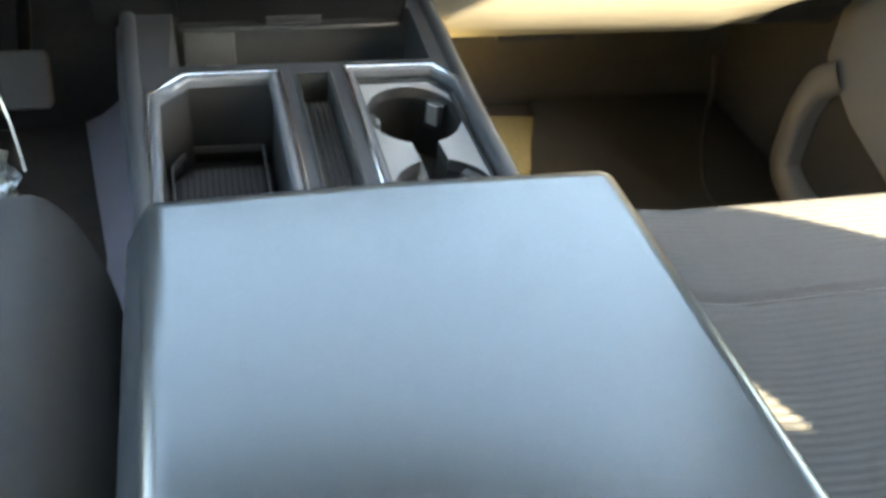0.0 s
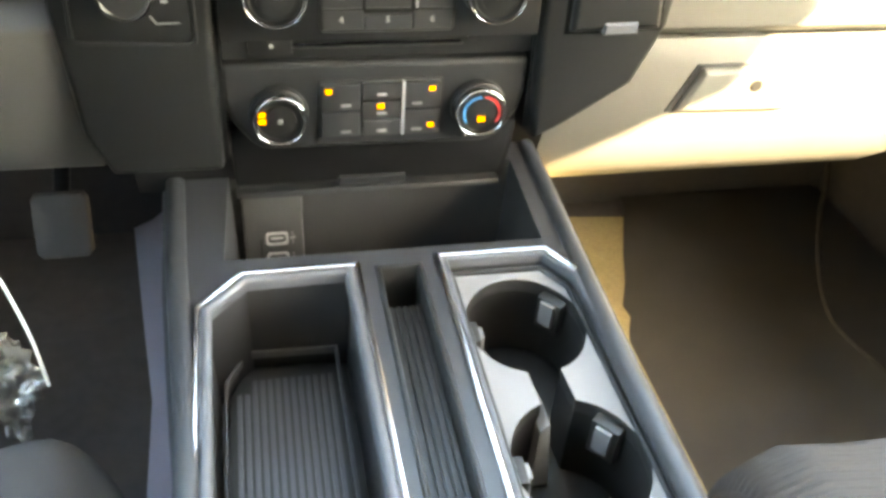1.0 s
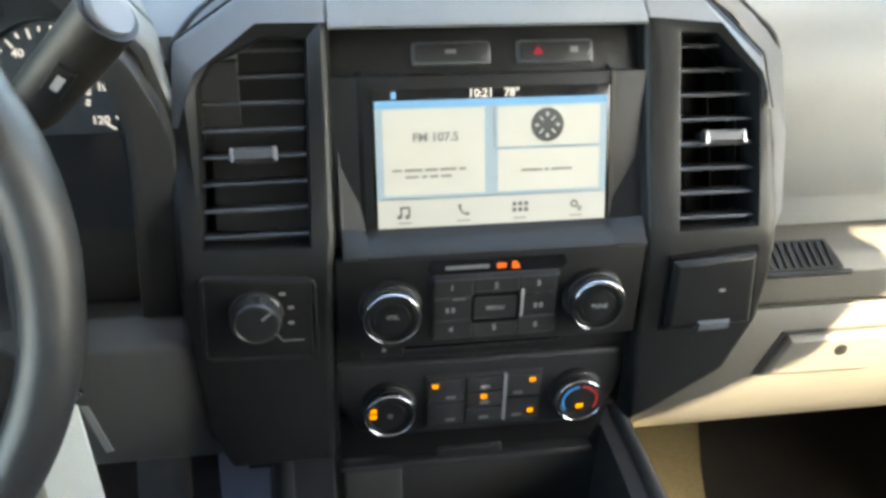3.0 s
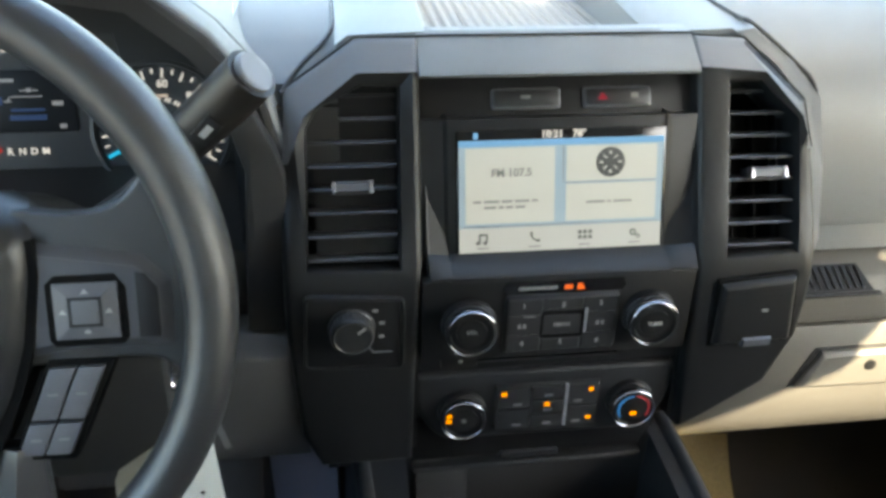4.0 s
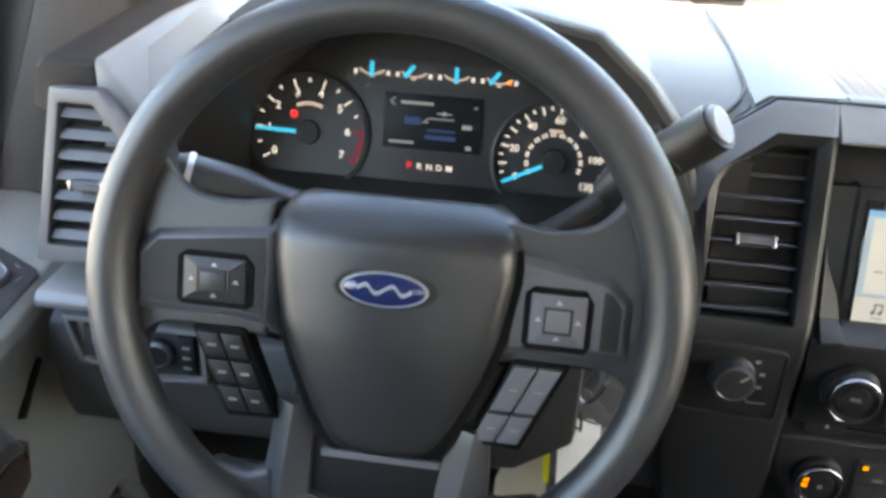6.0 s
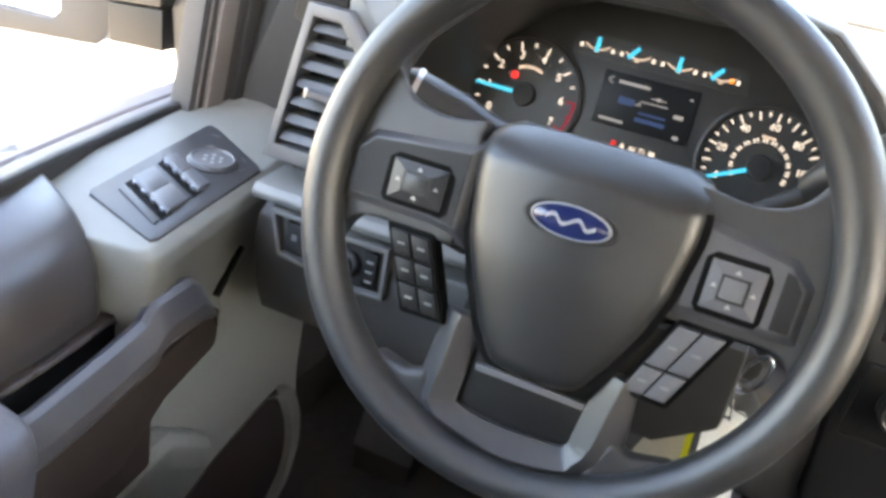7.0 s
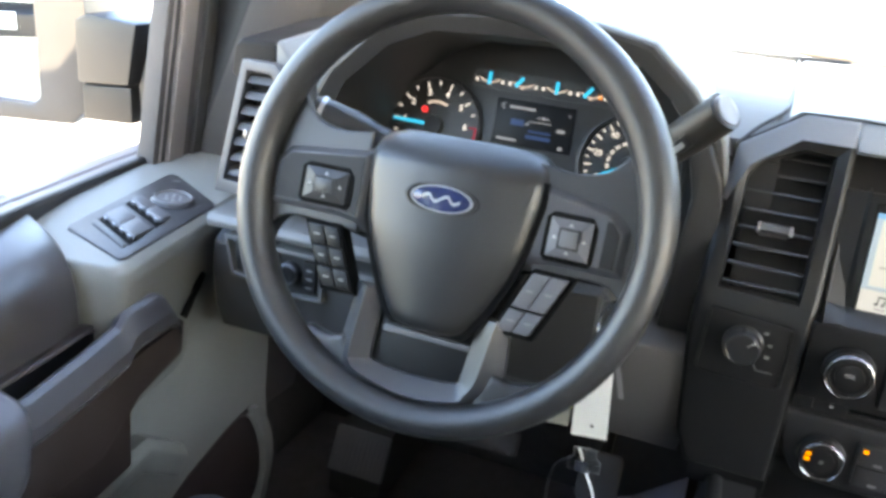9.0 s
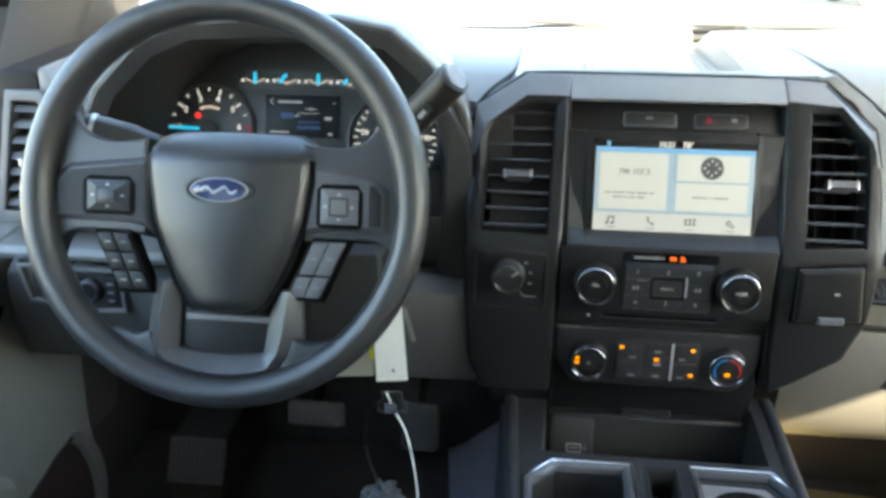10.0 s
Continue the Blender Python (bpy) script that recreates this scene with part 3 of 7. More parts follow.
rows = [arch(1.0, 0, 0.0475, 0.0094), arch(1.0, 0, 0.0435, 0.0080), arch(1.0, 0, 0.0425, 0.0040), arch(1.0, -0.001, 0.045, -0.001), arch(1.0, -0.003, 0.052, -0.012), arch(0.97, -0.012, 0.15, -0.022), arch(0.96, -0.015, 0.22, -0.028)]
part("hood_lining", loops(rows, closed=False), LINING, dash, "black band and lining inside the hood", sharp=35)
seam = [arch(1.0, -0.002, 0.085, 0.0155), arch(1.0, -0.002, 0.089, 0.0155), arch(1.0, -0.002, 0.089, 0.0125), arch(1.0, -0.002, 0.085, 0.0125)]
part("hood_seam", loops([*seam, seam[0]], closed=False), BLACK, dash, "dark seam round the hood")
part("pad_seam", tube(smooth_line([(-0.175, 0.47, 0.938), (-0.1765, 0.32, 0.938), (-0.179, 0.16, 0.930), (-0.186, 0.115, 0.924), (-0.206, 0.085, 0.912), (-0.222, 0.066, 0.895)], 5), 0.0022, 8), BLACK, dash, "dark seam beside the middle pad")

# middle of the dash top: two ridges and the ribbed open tray
for a, b, nm in ((-0.178, -0.102, "left"), (0.092, 0.178, "right")):
    part("top_ridge", loops([[(x, y, z) for x, z in ((a, 0.90), (a, 0.925 + h), (a + 0.01, 0.933 + h), (b - 0.004, 0.935 + h), (b, 0.931 + h), (b, 0.88))] for y, h in ((0.095, 0.0), (0.20, 0.008), (0.40, 0.014), (0.47, 0.005), (0.55, -0.02))]), PAD, dash, "", sharp=50)
tray = part("top_tray", box(-0.102, 0.092, 0.105, 0.562, 0.88, 0.900), TRAYPAD, dash, "ribbed open tray in the dash top")
part("ribbed_floor", loops([[(x, y, 0.9012 + 0.0013 * math.sin(2 * math.pi * x / 0.0112)) for x in [-0.1018 + 0.0014 * k for k in range(139)]] for y in (0.106, 0.26, 0.405, 0.560)], closed=False), TRAYPAD, tray, "", sharp=180)
part("tray_end", loops([[(x, y, z) for y, z in ((0.56, 0.88), (0.56, 0.899), (0.572, 0.906), (0.584, 0.922), (0.592, 0.926), (0.60, 0.920), (0.60, 0.88))] for x in (-0.102, 0.0, 0.092)]), TRAYPAD, dash)
part("tray_lip", loops([[(x, y, z) for y, z in ((0.092, 0.90), (0.090, 0.934), (0.094, 0.936), (0.103, 0.935), (0.112, 0.901))] for x in (-0.104, 0.0, 0.094)]), PAD, dash)

# ---- centre stack ----
stack = thing("center_stack", (0, 0.05, 0.53), "black centre stack with touch screen, radio and climate controls", "dashboard console")
# Near-black on this body carries the shade round the climate panel.
part("core", loops([[(x, y, z) for y, z in ((0.30, 0.90), (0.085, 0.90), (0.045, 0.80), (0.018, 0.757), (0.030, 0.66), (0.040, 0.57), (0.060, 0.508), (0.30, 0.50))] for x in (-0.20, 0.0, 0.125)]), LIPBLACK, stack, "black lower body")


def uv(x, z):
    """Upper face: from the plan's x and height to its own frame."""
    return (x, (z - 0.757) * 0.199 / 0.178)


BENDS = (0.735, 0.746, 0.757, 0.7625, 0.776, 0.80)


BROWS = ([(-0.2135, 0.860), (-0.2055, 0.8795), (-0.163, 0.909), (-0.106, 0.909)], [(0.2150, 0.858), (0.2115, 0.871), (0.180, 0.9045), (0.114, 0.9065)])


def from_line(x, z, line):
    """Distance of a point from a broken line."""
    best = 1.0
    for a, b in zip(line, line[1:]):
        a, b, p = Vector(a), Vector(b), Vector((x, z))
        t = max(0.0, min(1.0, (p - a).dot(b - a) / (b - a).length_squared))
        best = min(best, (a + (b - a) * t - p).length)
    return best


def pod_skin(x, z, w=0.0):
    """The pods' face: upright below, leaning back above a soft bend, with a crease that stands out under the brow."""
    h = z - 0.757
    lean = 0.30 * max(0.0, min(1.0, (h + 0.02) / 0.05))
    if z > 0.84:
        w += 0.008 * max(0.0, 1 - from_line(x, z, BROWS[x > 0]) / 0.011)
    return Vector((x, 0.25 * (h + math.sqrt(h * h + 0.0006)) - 0.007 - 0.94 * w, z + lean * w))


def cut_at(ring):
    """The outline with a corner added wherever it crosses a bend."""
    out = []
    for i, p in enumerate(ring):
        q = ring[(i + 1) % len(ring)]
        out.append(p)
        ts = sorted((b - p[1]) / (q[1] - p[1]) for b in BENDS if (b - p[1]) * (b - q[1]) < 0)
        out += [(p[0] + (q[0] - p[0]) * t, p[1] + (q[1] - p[1]) * t) for t in ts]
    return out


def skin_plate(outer, holes, w=0.0):
    """A face with holes, laid on the pods' bent surface."""
    bm = bmesh.new()
    edges = []
    for ring in (outer, *holes):
        vs = [bm.verts.new((x, z, 0)) for x, z in cut_at(ring)]
        edges += [bm.edges.new((vs[i], vs[(i + 1) % len(vs)])) for i in range(len(vs))]
    bmesh.ops.triangle_fill(bm, use_beauty=True, use_dissolve=False, edges=edges)
    for b in BENDS:
        bmesh.ops.bisect_plane(bm, geom=bm.verts[:] + bm.edges[:] + bm.faces[:], dist=1e-5, plane_co=(0, b, 0), plane_no=(0, 1, 0))
    for v in bm.verts:
        v.co = pod_skin(v.co.x, v.co.y, w)
    return bm


def skin_walls(ring, steps):
    """Rows of the outline, drawn in by d and set at w, joined into a rounded edge."""
    ring = cut_at(ring)
    return loops([[pod_skin(x, z, w) for x, z in inset(ring, d)] for d, w in steps], caps=False)


def keep_faces(bm, test):
    bmesh.ops.delete(bm, geom=[f for f in bm.faces if not test(f.calc_center_median())], context="FACES")
    return bm


def weld(*bms):
    bm = join(*bms)
    bmesh.ops.remove_doubles(bm, verts=bm.verts[:], dist=2e-4)
    return bm


def pod(sign, outer, brow, hole, tab):
    """One vent pod. outer starts at the inner top corner, goes round over the outer side and ends under it."""
    edge = inset(outer, 0.0055)
    cap_face = [*edge[:4], *brow, edge[-1]]
    low_face = [*edge[3:], *brow[::-1]]
    hole_out = inset(hole, -0.0026)
    rounds = ((0.0055, 0.0), (0.0030, -0.0008), (0.0010, -0.0028), (0.0, -0.0055), (-0.0010, -0.014), (-0.004, -0.05))
    # The pale brow stops where the pod's flank falls into shade.
    padded = lambda c: c.z > 0.9115 or (sign * c.x > 0.200 and c.z > 0.846)  # noqa: E731
    shell = part("vent_pod", weld(skin_plate(low_face, [hole_out]), keep_faces(skin_walls(outer, rounds), lambda c: not padded(c)), skin_walls(hole, ((-0.0026, 0.0), (-0.0010, 0.0), (0.0, -0.0022), (0.0006, -0.036)))), PODBLACK, stack, "charcoal air vent pod", sharp=34)
    part("pod_cap", weld(skin_plate(cap_face, [], 0.0), keep_faces(skin_walls(outer, rounds), padded)), PODLIT, shell, "padded brow, its reflected sky put in its pale colour", sharp=34)
    part("brow_seam", tube([pod_skin(x, z, -0.0042) for x, z in (outer[0], outer[1], outer[2], outer[3])], 0.0013, 8), LIPBLACK, shell, "dark seam over the brow")
    vent(None, [uv(x, z) for x, z in hole], UPPER, shell, 8, uv(*tab), 0.036, framed=False)
    return shell


PODBLACK = material("pod_plastic", (0.0110, 0.0113, 0.0117), 0.38, grain=0.15, grain_size=1400, spec=0.30)
# Pale colour carries the sky's reflection on the brows and the pod side.
PODLIT = material("lit_brow_vinyl", (0.125, 0.131, 0.138), 0.38, grain=0.25, grain_size=1100)
pod(-1, [(-0.1125, 0.9345), (-0.163, 0.9345), (-0.2215, 0.8985), (-0.2250, 0.846), (-0.2268, 0.7625), (-0.2272, 0.720), (-0.2262, 0.690), (-0.2205, 0.605), (-0.205, 0.570), (-0.1240, 0.570), (-0.1215, 0.67), (-0.1155, 0.77), (-0.1130, 0.909)],
    [(-0.2135, 0.860), (-0.2055, 0.8795), (-0.163, 0.909)],
    [(-0.2085, 0.768), (-0.1335, 0.766), (-0.1295, 0.899), (-0.1585, 0.9005), (-0.1950, 0.8840), (-0.2045, 0.8700)], (-0.1695, 0.826))
pod(1, [(0.1205, 0.9335), (0.166, 0.931), (0.2185, 0.884), (0.2245, 0.846), (0.2265, 0.7625), (0.2262, 0.720), (0.2235, 0.682), (0.203, 0.632), (0.150, 0.596), (0.127, 0.584), (0.1220, 0.67), (0.1195, 0.77), (0.1205, 0.909)],
    [(0.2150, 0.858), (0.2115, 0.871), (0.180, 0.9045)],
    [(0.2095, 0.765), (0.1465, 0.763), (0.1500, 0.8975), (0.1770, 0.8975), (0.2080, 0.8680), (0.2115, 0.8450)], (0.184, 0.826))
# rounded outer side of the passenger pod, with the seam beyond it
inner = [(0.160, 0.088, 0.934), (0.196, 0.076, 0.908), (0.2215, 0.060, 0.879), (0.2255, 0.030, 0.820), (0.227, 0.006, 0.757)]
outer = [(0.181, 0.104, 0.936), (0.222, 0.098, 0.905), (0.246, 0.092, 0.879), (0.256, 0.088, 0.82), (0.262, 0.084, 0.757)]
part("pod_side", loops([[Vector(a), Vector(a) * 0.5 + Vector(b) * 0.5 + Vector((0.004, -0.010, 0.002)), Vector(b), Vector(b) + Vector((0, 0.06, 0)), Vector(a) + Vector((0, 0.08, 0))] for a, b in zip(inner, outer)]), PODLIT, stack, "rounded padded side", sharp=60)
part("pod_seam", tube(smooth_line([(0.152, 0.46, 0.947), (0.164, 0.25, 0.944), (0.176, 0.13, 0.938), *[(x + 0.001, y - 0.0005, z) for x, y, z in outer], (0.266, 0.088, 0.715)], 5), 0.0022, 8), BLACK, stack, "dark seam beside the passenger pad")
# dark bodies behind the lower pods
part("pod_body", prism([(-0.221, 0.757), (-0.220, 0.700), (-0.212, 0.600), (-0.198, 0.572), (-0.118, 0.572), (-0.118, 0.757)], -0.12, -0.012, RADIO), DARK, stack)
part("pod_body", prism([(0.222, 0.757), (0.217, 0.686), (0.196, 0.634), (0.128, 0.590), (0.120, 0.590), (0.120, 0.757)], -0.12, -0.012, RADIO), DARK, stack)
# top bar, upper panel and buttons
part("top_bar", loops([[(x, y, z) for y, z in ((0.110, 0.9350), (0.0900, 0.9335), (0.0850, 0.9300), (0.0590, 0.9120), (0.0570, 0.9095), (0.0590, 0.9070), (0.110, 0.9050))] for x in (-0.113, 0.0, 0.1205)]), PAD, stack, "grey padded top bar", sharp=30)
part("bar_seam", tube([(-0.113, 0.0880, 0.9336), (0.1205, 0.0880, 0.9336)], 0.0009, 8), LIPBLACK, stack, "dark seam behind the top bar")
part("button_panel", prism([uv(-0.116, 0.862), uv(0.122, 0.862), uv(0.122, 0.905), uv(-0.116, 0.905)], -0.03, -0.004, UPPER), DARK, stack, "", 0.002)


def key(x0, x1, z0, z1, m, parent, mat=DARK, h=0.004, name="button", label="", upper=False, bevel=0.0018):
    pts = [(x0, z0), (x1, z0), (x1, z1), (x0, z1)]
    if upper:
        pts = [uv(*p) for p in pts]
    return part(name, prism(pts, -0.006, h, m), mat, parent, label, bevel)


key(-0.0535, 0.0055, 0.8790, 0.8945, UPPER, stack, SPOKE, upper=True, h=0.0006, bevel=0.003, name="button_rim")
kb = key(-0.052, 0.004, 0.8802, 0.8933, UPPER, stack, FRAME, upper=True, h=0.002, bevel=0.004)
part("icon", box(-0.029, -0.021, 0.1445, 0.1475, 0.002, 0.0023, UPPER), DIMMARK, kb)
key(0.0245, 0.0835, 0.8790, 0.8945, UPPER, stack, SPOKE, upper=True, h=0.0006, bevel=0.003, name="button_rim")
kb = key(0.026, 0.082, 0.8802, 0.8933, UPPER, stack, FRAME, upper=True, h=0.002, bevel=0.004, label="hazard and traction buttons")
part("warning_icon", prism([(0.036, 0.1425), (0.045, 0.1425), (0.0405, 0.149)], 0.002, 0.0023, UPPER), REDDIM, kb)
part("icon", box(0.065, 0.071, 0.1435, 0.148, 0.002, 0.0023, UPPER), DIMMARK, kb)

# the screen in its sunk bezel
bez = part("screen_bezel", prism([(-0.122, -0.012), (0.118, -0.012), (0.118, 0.112), (-0.122, 0.112)], -0.02, -0.001, SCREEN), DARK, stack, "black screen surround", 0.002)
scr = part("touch_screen", box(-0.089, 0.089, -0.002, 0.1022, -0.004, 0.001, SCREEN), PIANO, stack, "touch screen showing a radio menu in daylight", 0.001)


def onscreen(name, u0, u1, v0, v1, mat, h=0.0015):
    return part(name, box(u0, u1, v0, v1, 0.001, h, SCREEN), mat, scr)


onscreen("pale_field", -0.087, 0.087, 0.0005, 0.0890, SCREENPALE, 0.0012)
onscreen("blue_header", -0.087, 0.087, 0.0890, 0.0940, SCREENBLUE, 0.0014)
onscreen("tab_bar", -0.087, 0.087, 0.0005, 0.0212, SCREENBAR)
onscreen("left_tile", -0.0815, -0.0065, 0.0250, 0.0875, SCREENWHITE)
onscreen("upper_tile", 0.0035, 0.0815, 0.0585, 0.0875, SCREENWHITE)
onscreen("lower_tile", 0.0035, 0.0815, 0.0250, 0.0560, SCREENWHITE)
for u0, u1, v in ((-0.084, 0.084, 0.0220), (0.002, 0.080, 0.0570)):
    onscreen("rule", u0, u1, v, v + 0.0007, SCREENGREY, 0.0016)
onscreen("rule", 0.0005, 0.0012, 0.058, 0.0875, SCREENGREY, 0.0016)
lettering("10:21", 0.0085, at(SCREEN, -0.009, 0.0978, 0.0014), DIALMARK, scr)
lettering("78\u00b0", 0.0085, at(SCREEN, 0.014, 0.0978, 0.0014), DIALMARK, scr)
onscreen("status_icon", -0.075, -0.071, 0.0952, 0.1004, SCREENBLUE)
lettering("FM 107.5", 0.0092, at(SCREEN, -0.043, 0.067, 0.0018), SCREENGREY, scr)
for u, v, words in ((-0.0755, 0.0425, (0.007, 0.013, 0.009, 0.012, 0.005)), (-0.0660, 0.0375, (0.010, 0.004, 0.006, 0.008)), (0.0210, 0.0395, (0.016, 0.003, 0.016))):
    for w in words:
        onscreen("text_bar", u, u + w, v, v + 0.0019, SCREENGREY, 0.0018)
        u += w + 0.0022
comp = part("compass", lathe([(0.0125, 0.001), (0.0125, 0.0018), (0.0, 0.0018)], at(SCREEN, 0.041, 0.0735), 28), SCREENINK, scr, "round black compass icon")
for k in range(4):
    part("needle", box(-0.0006, 0.0006, 0.0045, 0.0085, 0.0018, 0.0021, at(SCREEN, 0.041, 0.0735, 0, 45 + 90 * k)), SCREENWHITE, comp)
    part("needle", box(-0.0010, 0.0010, 0.0065, 0.0095, 0.0018, 0.0021, at(SCREEN, 0.041, 0.0735, 0, 90 * k)), SCREENWHITE, comp)
for u in (-0.067, -0.023, 0.020, 0.064):
    onscreen("tab_label", u - 0.005, u + 0.005, 0.0035, 0.0048, SCREENGREY, 0.0018)
onscreen("note_icon", -0.0705, -0.0690, 0.008, 0.015, SCREENINK, 0.0018)
onscreen("note_icon", -0.0645, -0.0630, 0.009, 0.016, SCREENINK, 0.0018)
onscreen("note_icon", -0.0705, -0.0630, 0.0150, 0.0166, SCREENINK, 0.0018)
for u in (-0.0713, -0.0653):
    part("note_icon", lathe([(0.0017, 0.001), (0.0017, 0.0018), (0.0, 0.0018)], at(SCREEN, u, 0.0088), 12), SCREENINK, scr)
part("phone_icon", loops([[SCREEN @ Vector((-0.0195 + r * math.cos(a), 0.0155 + r * math.sin(a), h)) for r, h in ((0.0058, 0.001), (0.0058, 0.0018), (0.0072, 0.0018), (0.0072, 0.001))] for a in [radians(172 + 10 * k) for k in range(10)]]), SCREENINK, scr)
for u, v in ((-0.0258, 0.0155), (-0.0198, 0.0093)):
    onscreen("phone_icon", u - 0.0012, u + 0.0012, v - 0.0012, v + 0.0012, SCREENINK, 0.0018)
for k in range(6):
    onscreen("grid_icon", 0.0145 + (k % 3) * 0.0045, 0.0175 + (k % 3) * 0.0045, 0.009 + (k // 3) * 0.0045, 0.012 + (k // 3) * 0.0045, SCREENINK, 0.0018)
part("gear_icon", lathe([(0.002, 0.001), (0.002, 0.0018), (0.001, 0.0018), (0.001, 0.001)], at(SCREEN, 0.0668, 0.0095), 12), SCREENINK, scr)
part("gear_icon", lathe([(0.003, 0.001), (0.003, 0.0018), (0.0015, 0.0018), (0.0015, 0.001)], at(SCREEN, 0.0625, 0.013), 14), SCREENINK, scr)
# shelf under the screen, its two corner facets and the cheeks beside the screen
SHELF = material("satin_shelf_plastic", (0.0175, 0.018, 0.019), 0.42, grain=0.1, grain_size=1500, spec=0.28)
part("screen_shelf", loops([[(x * k, y, z) for k, y, z in ((0.97, 0.030, 0.768), (0.97, 0.0195, 0.7685), (1.0, -0.0005, 0.7605), (1.0, -0.0040, 0.7575), (1.0, -0.0045, 0.7535), (1.0, 0.03, 0.750))] for x in (-0.093, 0, 0.096)]), SHELF, stack, "grey shelf below the screen", sharp=25)
for s, x0, x1 in ((-1, -0.1105, -0.092), (1, 0.1195, 0.094)):
    a, b = UPPER @ Vector((x0, 0.122, -0.004)), UPPER @ Vector((x0, 0.020, -0.004))
    c, d = SCREEN @ Vector((x1 - 0.004, 0.0, 0.001)), SCREEN @ Vector((x1 - 0.004, 0.112, 0.001))
    back = Vector((0, 0.02, 0))
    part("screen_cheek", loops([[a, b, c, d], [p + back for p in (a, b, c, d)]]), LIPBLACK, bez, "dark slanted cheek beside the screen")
    part("cheek_edge", tube([a, b], 0.0014, 8), SHELF, bez)
    foot = [b, c, Vector((x1 - s * 0.004, -0.0035, 0.7585)), Vector((x0, -0.0045, 0.7565))]
    part("corner_facet", loops([foot, [p + Vector((0, 0.012, -0.012)) for p in foot]]), SHELF, stack, "lighter corner facet", 0.0012)

# radio
radio = part("radio_panel", prism([(-0.117, 0.676), (0.119, 0.676), (0.119, 0.756), (-0.117, 0.756)], -0.03, 0.0, RADIO), DARK, stack, "charcoal radio panel", 0.003)
ind = part("indicator_slot", prism([(-0.046, 0.7405), (0.054, 0.7405), (0.057, 0.7455), (0.054, 0.752), (-0.046, 0.752), (-0.049, 0.7455)], -0.002, 0.0007, RADIO), PIANO, radio, "gloss black warning strip")
part("text_bar", box(-0.036, -0.003, 0.7445, 0.7475, 0, 0.001, RADIO), DIMMARK, ind)
part("seat_icon", box(0.003, 0.010, 0.7438, 0.7480, 0, 0.001, RADIO), ORANGE, ind)
part("belt_icon", prism([(0.0145, 0.7428), (0.0210, 0.7428), (0.0198, 0.7458), (0.0180, 0.7490), (0.0145, 0.7490)], 0, 0.001, RADIO), ORANGE, ind)


def knob(u, v, m, r, h, parent, label, ring=KNOBRING):
    """Round knob: skirt, finger ribs, smoked chrome band and a sunk black cap."""
    k = part("knob", lathe([(r * 1.08, 0), (r * 1.05, h * 0.35), (r, h * 0.4), (r * 0.97, h), (r * 0.82, h + 0.001), (r * 0.78, h - 0.002), (0, h - 0.002)], at(m, u, v), 44), DARK, parent, label)
    part("chrome_ring", lathe([(r * (0.945 + 0.062 * math.cos(a)), h * 0.80 + 0.0040 * math.sin(a)) for a in [radians(-40 + 22 * k) for k in range(11)]], at(m, u, v), 44), ring, k, "polished ring")
    grip = [(r * (1.012 if i % 2 else 0.985), radians(i * 5)) for i in range(72)]
    part("knurl", loops([[at(m, u, v) @ Vector((q * math.cos(a), q * math.sin(a), z)) for q, a in grip] for z in (h * 0.36, h * 0.70)], caps=False), BLACK, k, "ribbed grip", sharp=20)
    part("cap", lathe([(r * 0.60, h - 0.0025), (r * 0.585, h - 0.0008), (r * 0.52, h - 0.0004), (0, h - 0.0002)], at(m, u, v), 36), DARK, k)
    return k


kl = knob(-0.077, 0.715, RADIO, 0.0220, 0.018, radio, "volume knob with chrome ring")
lettering("VOL", 0.005, at(RADIO, -0.077, 0.717, 0.0181), WHITEMARK, kl)
kr = knob(0.080, 0.715, RADIO, 0.0220, 0.018, radio, "tuning knob with chrome ring")
lettering("TUNE", 0.005, at(RADIO, 0.080, 0.715, 0.0181), WHITEMARK, kr)
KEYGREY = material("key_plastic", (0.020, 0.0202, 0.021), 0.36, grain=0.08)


def rounded(u0, u1, v0, v1, r, n=4):
    """A rectangle with round corners."""
    out = []
    for cx, cy, a in ((u1 - r, v1 - r, 0), (u0 + r, v1 - r, 90), (u0 + r, v0 + r, 180), (u1 - r, v0 + r, 270)):
        out += [(cx + r * math.cos(radians(a + 90 * k / n)), cy + r * math.sin(radians(a + 90 * k / n))) for k in range(n + 1)]
    return out


pad = part("keypad", chamfered(rounded(-0.0470, 0.0525, 0.6825, 0.7400, 0.005), -0.003, 0.0012, 0.0034, 0.0016, RADIO), SHELF, radio, "block of preset keys", sharp=25)
